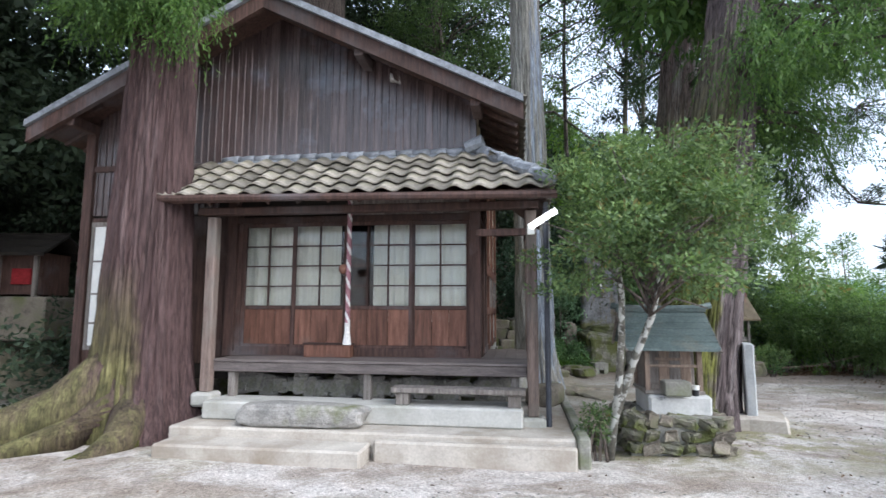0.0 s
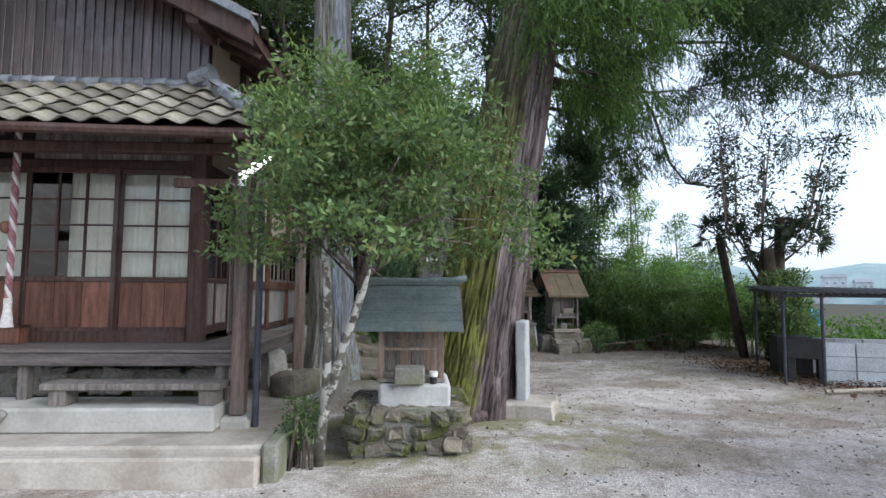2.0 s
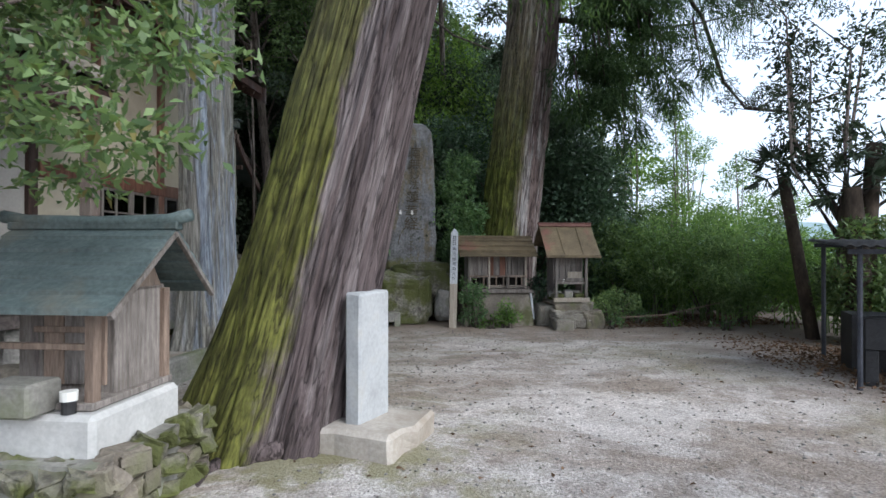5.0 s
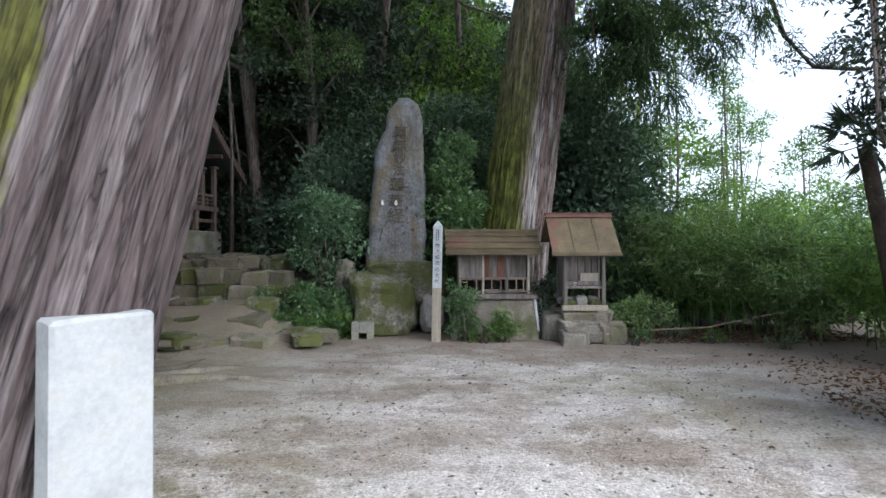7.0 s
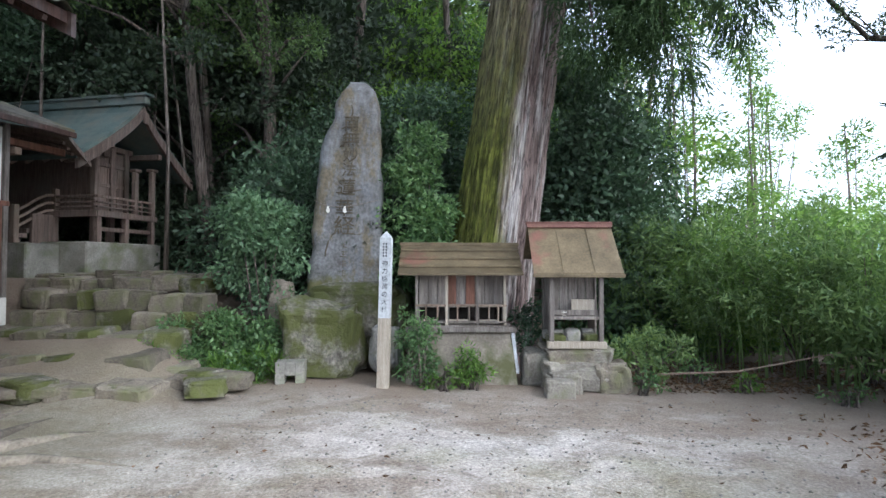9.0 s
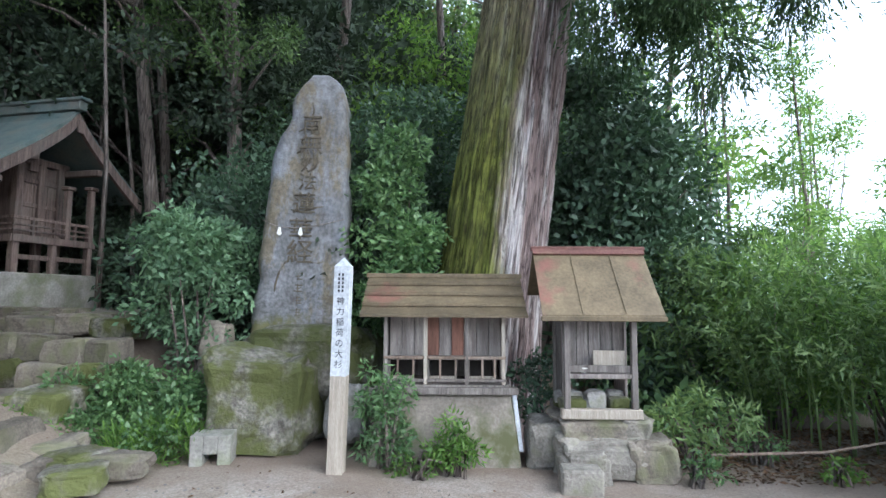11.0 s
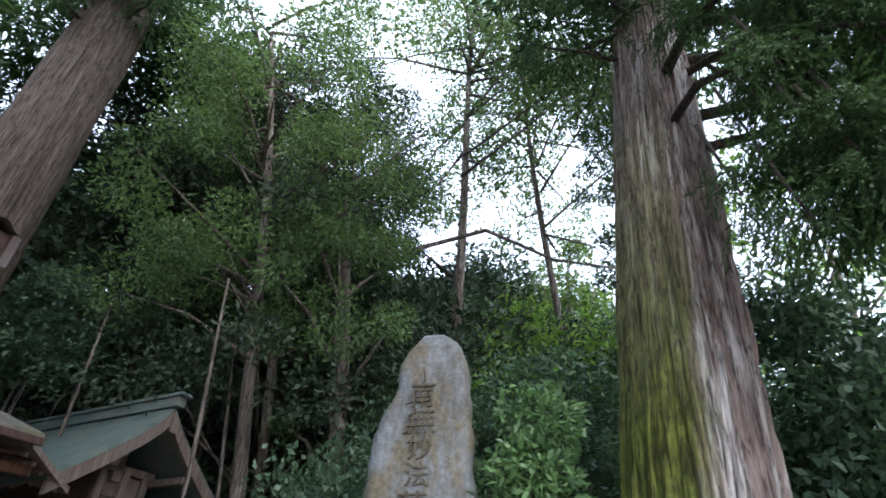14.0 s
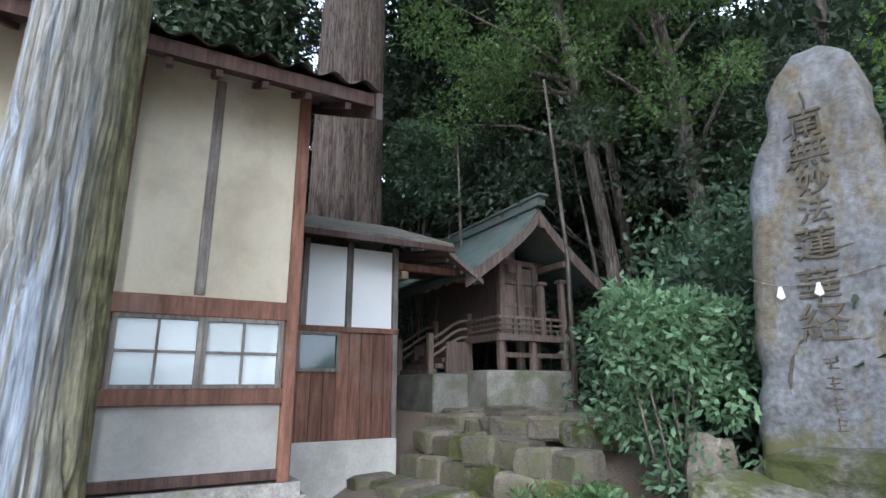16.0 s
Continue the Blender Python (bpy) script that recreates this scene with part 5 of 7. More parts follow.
gable_roof("roof", sh1, -0.78, 0.74, -0.42, 0.63, 0.14, 1.02, 0.55, 0.7, RUST_ROOF, 0.014, 4, lift=0.04)
part("back_wall", boxes((-0.56, 0.54, 0.3, 0.33, 0.0, 0.8)), WOOD_GREY, sh1)
part("floor", boxes((-0.62, 0.58, -0.3, 0.36, 0.0, 0.045), bev=0.004), WOOD_GREY, sh1)
for k in range(9):
    a = -0.52 + k * 0.115
    part("wall_board", boxes((a, a + 0.11, -0.1, -0.08, 0.28, 0.64), bev=0.003), WOOD_RED if k in (3, 5) else WOOD_GREY, sh1)
part("shelf", boxes((-0.56, 0.54, -0.16, -0.1, 0.25, 0.285), bev=0.003), WOOD_GREY, sh1)
for k, a in enumerate((-0.56, -0.2, 0.17, 0.5)):
    part("post", boxes((a, a + 0.035, -0.28, -0.245, 0.045, 0.66), bev=0.004), PALE_WOOD if k % 2 else WOOD_GREY, sh1)
    part("post", boxes((a, a + 0.05, -0.14, -0.1, 0.045, 0.25), bev=0.004), WOOD_GREY, sh1)
for x0_, x1_ in ((-0.56, -0.19), (-0.17, 0.18), (0.2, 0.54)):
    part("front_rail", boxes((x0_, x1_, -0.285, -0.262, 0.27, 0.295), bev=0.003), WOOD_TAN, sh1)
    part("front_rail", boxes((x0_, x1_, -0.285, -0.262, 0.07, 0.095), bev=0.003), WOOD_GREY, sh1)
for x in (-0.44, -0.3, -0.06, 0.08, 0.32, 0.43):
    part("baluster", boxes((x, x + 0.018, -0.283, -0.266, 0.095, 0.27), bev=0.002), WOOD_TAN, sh1)
part("base_plank", boxes((-0.68, 0.64, -0.36, -0.26, -0.03, 0.03), bev=0.006), WOOD_GREY, sh1)
for a in (-0.42, -0.03, 0.33):
    # flat near-black panel, the recess's shade put into its colour
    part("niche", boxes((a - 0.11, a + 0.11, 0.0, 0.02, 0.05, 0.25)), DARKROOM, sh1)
    part("niche_front", boxes((a - 0.12, a + 0.12, -0.13, -0.11, 0.05, 0.1), bev=0.003), PALE_WOOD, sh1)
for x in (-0.56, 0.52):
    part("side_wall", boxes((x, x + 0.025, -0.1, 0.3, 0.045, 0.8), bev=0.002), WOOD_GREY, sh1)
bm = bmesh.new()
vs = [bm.verts.new(c) for c in ((0.66, -0.25, 0.72), (0.66, 0.45, 0.75), (0.66, 0.14, 0.98), (0.69, -0.25, 0.72), (0.69, 0.45, 0.75), (0.69, 0.14, 0.98))]
for q in ((0, 1, 2), (3, 4, 5), (0, 1, 4, 3), (1, 2, 5, 4), (0, 2, 5, 3)):
    bm.faces.new([vs[k] for k in q])
part("gable", bm, WOOD_RED, sh1)

S2 = Matrix.Translation((7.05, 13.3, 0)) @ pose(0, 0, 0, 0, 0, 3)
rocks = thing("rock_pedestal", S2, "stacked pale rocks carrying a tall narrow shrine", "pedestal")
for k, (x, y, z, a, b_, c) in enumerate(((0.05, 0.08, 0.08, 0.42, 0.38, 0.22), (-0.04, 0.07, 0.31, 0.33, 0.3, 0.11), (0.27, 0.05, 0.31, 0.17, 0.28, 0.12), (-0.42, 0.1, 0.14, 0.17, 0.2, 0.22), (0.4, -0.12, 0.06, 0.2, 0.22, 0.2), (-0.18, -0.28, 0.04, 0.2, 0.14, 0.14))):
    part("rock", rock_bm(a, b_, c, k + 60, 4, 0.25, 0.42), (ROCK_PALE, STONE_BROWN, ROCK_PALE)[k % 3], rocks).matrix_basis = Matrix.Translation((x, y, z))
sh2 = thing("wayside_shrine", S2 @ Matrix.Translation((0.0, 0.0, 0.41)), "narrow weathered wooden shrine with rusty reddish metal roof", "shrine")
gable_roof("roof", sh2, -0.52, 0.54, -0.32, 0.86, 0.22, 1.46, 0.62, 1.05, RUST_ROOF, 0.02, 1, RUST_RED)
for x in (-0.16, 0.2):
    bm = bmesh.new()
    tube(bm, [(x, -0.32, 0.876), (x, 0.2, 1.456)], 0.005, 4)
    part("roof_seam", bm, RUST_ROOF, sh2)
bm = bmesh.new()
va = [bm.verts.new(c) for c in ((-0.505, 0.165, 1.412), (0.525, 0.165, 1.412), (0.525, 0.21, 1.464), (-0.505, 0.21, 1.464))]
f = bm.faces.new(va)
e = bmesh.ops.extrude_face_region(bm, geom=[f])
bmesh.ops.translate(bm, vec=(0, -0.012, 0.012), verts=[g for g in e["geom"] if isinstance(g, bmesh.types.BMVert)])
part("ridge_flashing", bm, RUST_RED, sh2)
part("edge_strip", boxes((-0.51, 0.53, -0.34, -0.3, 0.82, 0.86), bev=0.004), RUST_ROOF, sh2)
for x in (-0.3, 0.27):
    part("post", boxes((x, x + 0.05, -0.2, -0.15, 0.05, 0.95), bev=0.004), WOOD_GREY, sh2)
    part("post", boxes((x, x + 0.05, 0.3, 0.35, 0.05, 1.1), bev=0.004), WOOD_GREY, sh2)
part("sill", boxes((-0.33, 0.35, -0.22, -0.14, 0.0, 0.08), bev=0.006), PALE_WOOD, sh2)
part("sill", boxes((-0.33, 0.35, 0.28, 0.36, 0.0, 0.08), bev=0.006), WOOD_GREY, sh2)
for k in range(5):
    part("wall_board", boxes((-0.25 + k * 0.105, -0.15 + k * 0.105, 0.02, 0.04, 0.35, 1.05), bev=0.003), WOOD_GREY, sh2)
part("shelf", boxes((-0.27, 0.29, -0.19, 0.04, 0.33, 0.37), bev=0.004), WOOD_GREY, sh2)
part("beam", boxes((-0.32, 0.34, -0.19, -0.15, 0.84, 0.88), bev=0.004), WOOD_GREY, sh2)
part("rail", boxes((-0.27, 0.29, -0.16, -0.14, 0.38, 0.44), bev=0.003), WOOD_GREY, sh2)
for x in (-0.28, 0.27):
    part("side_wall", boxes((x, x + 0.02, 0.0, 0.3, 0.08, 1.1)), WOOD_GREY, sh2)
part("offering_panel", boxes((-0.03, 0.24, -0.1, -0.085, 0.38, 0.56), bev=0.003), PALE_WOOD, sh2)
rg = random.Random(9)
for k in range(7):
    o = part("field_stone", rock_bm(0.09 + rg.random() * 0.05, 0.08, 0.06 + rg.random() * 0.03, k + 80, 3), STONE_DRY if k % 2 else STONE)
    o.matrix_basis = S2 @ Matrix.Translation((-0.2 + (k % 3) * 0.2, -0.02 + 0.12 * (k // 3), 0.5 + 0.04 * (k % 2)))
    tagged(o, "rounded field stone stacked under the shrine shelf", "stone", "stones under the shrine shelf")
bowl = thing("white_bowl", S2 @ Matrix.Translation((-0.12, -0.12, 0.78)), "small white porcelain bowl on the shrine shelf", "bowl")
bm = bmesh.new()
tube(bm, [(0, 0, 0), (0, 0, 0.012), (0, 0, 0.05)], [0.02, 0.024, 0.05], 14)
part("bowl_body", bm, WHITE_PAINT, bowl)
stp = part("cut_stone", boxes((-0.16, 0.16, -0.1, 0.1, -0.1, 0.13), bev=0.02), ROCK_PALE)
stp.matrix_basis = Matrix.Translation((6.82, 12.72, 0))
tagged(stp, "pale cut stone block lying before the shrine rocks", "cut stone")

# ---- annex and altar building ----
annex = thing("shrine_annex", HALL, "low annex with white plaster panels and brown boards", "annex")
AU = -1.75
part("plinth", boxes((-4.2, AU + 0.03, 5.0, 6.66, 0.3, 0.92), bev=0.01), CONCRETE, annex)
aw = part("wall", boxes((-4.2, AU - 0.02, 5.0, 6.62, 0.92, 3.2)), WHITE_WALL, annex)
for k in range(11):
    a = 4.98 + k * 0.15
    z1 = 2.17 if a > 5.85 else 1.72
    part("board", boxes((AU - 0.018, AU + 0.01, a, a + 0.146, 0.92, z1), bev=0.003), WOOD_RED, aw)
for a in (5.42, 5.97, 6.58):
    part("post", boxes((AU - 0.05, AU + 0.035, a, a + 0.07, 2.17 if a < 6.5 else 0.92, 3.25), bev=0.006), WOOD_GREY, aw)
part("beam", boxes((AU - 0.05, AU + 0.04, 5.0, 6.66, 2.14, 2.21), bev=0.006), WOOD_RED, aw)
framed_window(annex, DIM_CURTAIN, (AU - 0.012, AU + 0.004, 5.42, 5.88, 1.7, 2.12), [(AU - 0.01, AU + 0.045, 5.4, 5.44, 1.68, 2.14), (AU - 0.01, AU + 0.045, 5.86, 5.9, 1.68, 2.14), (AU - 0.01, AU + 0.045, 5.44, 5.86, 1.68, 1.72), (AU - 0.01, AU + 0.045, 5.44, 5.86, 2.1, 2.14)], WOOD_GREY, (AU + 0.012, AU + 0.016, 5.44, 5.86, 1.72, 2.1))
bm = bmesh.new()
prof = [(-1.28, 3.22), (-3.2, 3.95), (-5.0, 3.22)]
y0, y1 = 4.96, 7.22
for a, b_ in ((0, 1), (1, 2)):
    q = [bm.verts.new(c) for c in ((prof[a][0], y0, prof[a][1]), (prof[a][0], y1, prof[a][1]), (prof[b_][0], y1, prof[b_][1]), (prof[b_][0], y0, prof[b_][1]))]
    f = bm.faces.new(q)
e = bmesh.ops.extrude_face_region(bm, geom=list(bm.faces))
bmesh.ops.translate(bm, vec=(0, 0, 0.07), verts=[g for g in e["geom"] if isinstance(g, bmesh.types.BMVert)])
ar = part("roof", bm, BARK_ROOF, annex, "weathered grey-brown roof")
for k in range(9):
    bm = bmesh.new()
    y = 5.08 + k * 0.26
    tube(bm, [(-1.32, y, 3.2), (-2.1, y, 3.5)], 0.03, 4)
    part("rafter", bm, WOOD_DARK, ar)
part("fascia", boxes((-1.3, -1.26, 4.98, 7.24, 3.17, 3.25), bev=0.008), WOOD_DARK, ar)
part("bracket", boxes((AU - 0.06, AU + 0.02, 6.6, 7.5, 2.98, 3.08), bev=0.008), WOOD_RED, ar)

altar = thing("altar_building", HALL, "dark wooden altar building with green copper gable roof", "shrine")
part("base", boxes((-5.6, -2.55, 7.6, 8.195, 1.05, 1.7), bev=0.02), CONCRETE_OLD, altar)
part("base_block", boxes((-5.3, -2.04, 8.2, 9.9, 1.05, 1.74), bev=0.02), CONCRETE_OLD, altar)
XE = -2.5
FZ = 2.26
part("body", boxes((-5.0, XE, 8.8, 9.5, FZ, 3.4)), WOOD_BROWN, altar)
for k in range(3):
    part("wall_panel", boxes((XE, XE + 0.015, 8.84 + k * 0.22, 9.04 + k * 0.22, FZ + 0.12, 3.1), bev=0.004), WOOD_BROWN, altar)
for z in (FZ + 0.06, 2.75, 3.12):
    part("wall_rail", boxes((XE, XE + 0.035, 8.8, 9.5, z, z + 0.06), bev=0.004), WOOD_BROWN, altar)
for y in (8.8, 9.15, 9.47):
    part("pillar", boxes((XE - 0.05, XE + 0.06, y - 0.055, y + 0.055, 1.72, 3.45), bev=0.01), WOOD_BROWN, altar)
# raised veranda round the south and east sides
VX, VY0, VY1 = XE + 0.42, 8.45, 9.78
part("veranda_floor", boxes((XE, VX, VY0, VY1, FZ - 0.05, FZ), (-5.2, XE, VY0, 8.8, FZ - 0.05, FZ), bev=0.006), WOOD_BROWN, altar)
part("floor_edge", boxes((VX, VX + 0.03, VY0 - 0.02, VY1 + 0.02, FZ - 0.09, FZ + 0.015), bev=0.004), WOOD_BROWN, altar)
part("floor_edge", boxes((-5.2, VX, VY0 - 0.03, VY0, FZ - 0.09, FZ + 0.015), bev=0.004), WOOD_BROWN, altar)
for y in (VY0 + 0.05, 9.1, VY1 - 0.06):
    part("veranda_post", boxes((VX - 0.09, VX, y - 0.045, y + 0.045, 1.72, FZ - 0.05), bev=0.008), WOOD_BROWN, altar)
for x in (-3.0, -4.2, -5.0):
    part("veranda_post", boxes((x - 0.045, x + 0.045, VY0, VY0 + 0.09, 1.72, FZ - 0.05), bev=0.008), WOOD_BROWN, altar)
part("brace", boxes((VX - 0.07, VX - 0.03, VY0, VY1, 1.93, 2.0), bev=0.004), WOOD_BROWN, altar)
for z, h in ((FZ + 0.07, 0.03), (FZ + 0.15, 0.03), (FZ + 0.24, 0.045)):
    part("rail", boxes((VX - 0.05, VX - 0.005, VY0, VY1, z, z + h), bev=0.005), WOOD_BROWN, altar)
    part("rail", boxes((-2.95, VX - 0.05, VY0, VY0 + 0.045, z, z + h), bev=0.005), WOOD_BROWN, altar)
for y in (8.75, 9.1, 9.45):
    part("baluster", boxes((VX - 0.05, VX - 0.006, y - 0.02, y + 0.02, FZ, FZ + 0.24), bev=0.004), WOOD_BROWN, altar)
for y, top in ((VY1 - 0.06, 3.12), (9.3, 3.05)):
    p = part("corner_post", boxes((VX - 0.08, VX + 0.01, y - 0.045, y + 0.045, 1.72 if y > 9.5 else FZ, top), bev=0.01), WOOD_BROWN, altar)
    part("capital", boxes((VX - 0.11, VX + 0.04, y - 0.075, y + 0.075, top, top + 0.06), bev=0.012), WOOD_BROWN, p)
# stair up to the veranda between two curved rails
for k in range(6):
    part("stair", boxes((-4.1, -3.02, 7.77 + k * 0.12, 7.91 + k * 0.12, 1.71 + k * 0.085, 1.78 + k * 0.085), bev=0.005), WOOD_BROWN, altar)
for x in (-2.98, -4.12):
    part("stringer", boxes((x - 0.03, x + 0.03, 8.05, 8.46, 1.7, FZ - 0.06), bev=0.006), WOOD_BROWN, altar)
    part("newel", boxes((x - 0.045, x + 0.045, 7.73, 7.82, 1.7, 2.32), bev=0.01), WOOD_TAN, altar)
    part("newel", boxes((x - 0.045, x + 0.045, VY0 - 0.01, VY0 + 0.08, FZ, 2.66), bev=0.01), WOOD_TAN, altar)
    for dz in (0.0, 0.13, 0.26):
        bm = bmesh.new()
        tube(bm, [(x, 7.77, 1.95 + dz), (x, 7.97, 2.06 + dz), (x, 8.17, 2.2 + dz), (x, 8.32, 2.27 + dz), (x, VY0 + 0.03, 2.29 + dz)], 0.024, 6)
        part("stair_rail", bm, WOOD_TAN, altar)


def curved_roof(parent, x0, x1, yr, zr, half, drop, mat, yoff=0.0):
    bm = bmesh.new()
    n = 10
    for sgn in (-1, 1):
        top, low = [], []
        for k in range(n + 1):
            t = k / n
            y = yr + sgn * half * t
            z = zr - drop * (t ** 0.82)
            top.append((y, z + 0.05))
            low.append((y, z - 0.07 + 0.03 * t))
        prof = top + low[::-1]
        va = [bm.verts.new((x0, y, z)) for y, z in prof]
        vb = [bm.verts.new((x1, y, z)) for y, z in prof]
        for k in range(len(prof)):
            j = (k + 1) % len(prof)
            bm.faces.new((va[k], va[j], vb[j], vb[k]))
        for k in range(n):
            for vv in (va, vb):
                bm.faces.new((vv[k], vv[k + 1], vv[-k - 2], vv[-k - 1]))
    return part("roof", bm, mat, parent, "green copper roof")


arf = curved_roof(altar, -5.9, -1.72, 9.0, 4.18, 1.33, 1.15, COPPER)
part("ridge_beam", boxes((-6.0, -1.62, 8.93, 9.07, 4.2, 4.34), bev=0.01), COPPER, arf)
part("ridge_cap", boxes((-6.05, -1.56, 8.9, 9.1, 4.34, 4.39), bev=0.01), COPPER, arf)
for sgn in (-1, 1):
    bm = bmesh.new()
    n = 10
    va, vb, vc, vd = [], [], [], []
    for k in range(n + 1):
        t = k / n
        y, z = 9.0 + sgn * 1.33 * t, 4.18 - 1.15 * (t ** 0.82)
        for L, xx, zz in ((va, -1.74, -0.02), (vb, -1.74, -0.2), (vc, -1.68, -0.02), (vd, -1.68, -0.2)):
            L.append(bm.verts.new((xx, y, z + zz)))
    for k in range(n):
        for A_, B_ in ((va, vb), (vc, vd), (va, vc), (vb, vd)):
            bm.faces.new((A_[k], A_[k + 1], B_[k + 1], B_[k]))
    part("bargeboard", bm, WOOD_BROWN, arf)
part("pendant", boxes((-1.67, -1.63, 8.95, 9.05, 3.85, 4.05), bev=0.01), WOOD_BROWN, arf)
part("gable_post", boxes((-2.55, -2.44, 8.93, 9.07, 3.3, 4.0), bev=0.01), WOOD_BROWN, arf)
part("gable_beam", boxes((-2.55, -1.8, 8.4, 8.5, 3.32, 3.42), (-2.55, -1.8, 9.5, 9.6, 3.32, 3.42), (-2.56, -2.44, 8.4, 9.6, 3.42, 3.52), bev=0.01), WOOD_BROWN, arf)
for k in range(12):
    bm = bmesh.new()
    x = -5.6 + k * 0.32
    tube(bm, [(x, 7.72, 2.97), (x, 8.5, 3.5)], 0.03, 4)
    part("rafter", bm, WOOD_BROWN, arf)

link = thing("connecting_roof", HALL, "dark sloping boarded roof between annex and altar", "roof")
bm = bmesh.new()
q = [bm.verts.new(c) for c in ((-1.36, 7.2, 3.16), (-1.75, 7.98, 2.9), (-4.6, 7.98, 3.5), (-4.6, 7.2, 3.8))]
f = bm.faces.new(q)
e = bmesh.ops.extrude_face_region(bm, geom=[f])
bmesh.ops.translate(bm, vec=(0, 0, 0.07), verts=[g for g in e["geom"] if isinstance(g, bmesh.types.BMVert)])
part("boards", bm, WOOD_BROWN, link)
for k in range(5):
    bm = bmesh.new()
    tube(bm, [(-1.5 - k * 0.1, 7.25 + k * 0.17, 3.12 - k * 0.045), (-3.6, 7.25 + k * 0.17, 3.5)], 0.03, 4)
    part("rafter", bm, WOOD_BROWN, link)
part("tie_beam", boxes((-3.4, AU + 0.1, 6.66, 6.76, 2.85, 2.95), bev=0.008), WOOD_TAN, link)

# retaining wall and stone steps up to the altar
wall = thing("stone_steps", Matrix.Identity(4), "mossy cut stone steps and retaining wall by the altar", "steps", kind="structure")
rg = random.Random(31)


def stone_row(y, z, h, x0, x1, d, seed):
    r2 = random.Random(seed)
    x = x0
    while x < x1:
        w = r2.uniform(0.28, 0.55)
        bm = rock_bm(w * 0.5, d * 0.5, h * 0.54, r2.random() * 70, 3, 0.14, 0.26)
        part("stone", bm, STONE if r2.random() < 0.22 else STONE_BROWN, wall).matrix_basis = Matrix.Translation((x + w / 2, y + r2.uniform(-0.09, 0.09) - 0.08 * (x - 1), z + h / 2 + r2.uniform(-0.05, 0.02))) @ pose(0, 0, 0, r2.uniform(-4, 4), r2.uniform(-6, 6), r2.uniform(-9, 9))
        x += w * 0.97


stone_row(12.15, -0.05, 0.24, 0.1, 2.3, 0.5, 1)
stone_row(12.6, 0.13, 0.24, -0.3, 2.2, 0.5, 2)
stone_row(13.1, 0.3, 0.26, -0.4, 2.2, 0.5, 3)
stone_row(13.75, 0.48, 0.28, -0.4, 2.4, 0.4, 4)
stone_row(13.85, 0.74, 0.26, -0.4, 2.3, 0.4, 5)
stone_row(14.35, 0.95, 0.22, -0.7, 2.0, 0.6, 6)
stone_row(14.8, 1.08, 0.18, -0.9, 1.8, 0.7, 7)
for k in range(14):
    boulder(rg.uniform(0.6, 3.3), rg.uniform(11.7, 12.9), gz(1.8, 12.2) * 0.3 + 0.02, rg.uniform(0.15, 0.42), rg.uniform(0.12, 0.25), rg.uniform(0.06, 0.14), k + 100, "flat mossy stone set in the earth by the steps", STONE if k % 3 == 0 else STONE_BROWN, 0.45, rg.uniform(-30, 30))

# ---- trees ----


def trunk_mesh(name, r0, taper, height, flare=0.5, seed=0, rings=110, flute=0.05, roots=7, ridge=0.042, strip=0.075, step=0.02):
    """A fluted, flared trunk with raised strips of bark."""
    seg = max(64, int(2 * math.pi * r0 / step))
    th = np.linspace(0, 2 * math.pi, seg, endpoint=False)
    hs = height * np.linspace(0, 1, rings) ** 1.7
    k1 = r0 / strip
    vs = []
    for z in hs:
        r = max(0.05, r0 + taper * z)
        fl = flare * math.exp(-z / 0.45)
        rootw = 0.5 + 0.5 * np.sin(th * roots + seed + 0.8 * np.sin(th * 2 + seed))
        fine = np.array([noise.noise((math.cos(t) * 5.5, math.sin(t) * 5.5, z * 0.16 + seed)) for t in th])
        big = np.array([noise.noise((math.cos(t) * 1.3, math.sin(t) * 1.3, z * 0.25 + seed * 2)) for t in th])
        groove = np.array([noise.noise((math.cos(t + 0.03 * z) * k1, math.sin(t + 0.03 * z) * k1, z * 1.0 + seed)) + 0.35 * noise.noise((math.cos(t) * 2.3 * k1, math.sin(t) * 2.3 * k1, z * 1.6 + seed)) for t in th])
        strips = 0.35 * groove - np.exp(-(groove / 0.17) ** 2)
        rr = r * (1 + flute * fine + 0.06 * big) + ridge * strips + fl * (0.35 + 0.65 * rootw) * r0
        vs.append(np.stack([rr * np.cos(th), rr * np.sin(th), np.full(seg, z - 0.25 * math.exp(-z / 0.1))], 1))
    vs = np.concatenate(vs)
    jj = np.arange(rings - 1)[:, None] * seg
    k = np.arange(seg)[None]
    q = np.stack([jj + k, jj + (k + 1) % seg, jj + seg + (k + 1) % seg, jj + seg + k], -1).reshape(-1, 4)
    return raw_mesh(name, vs, q)


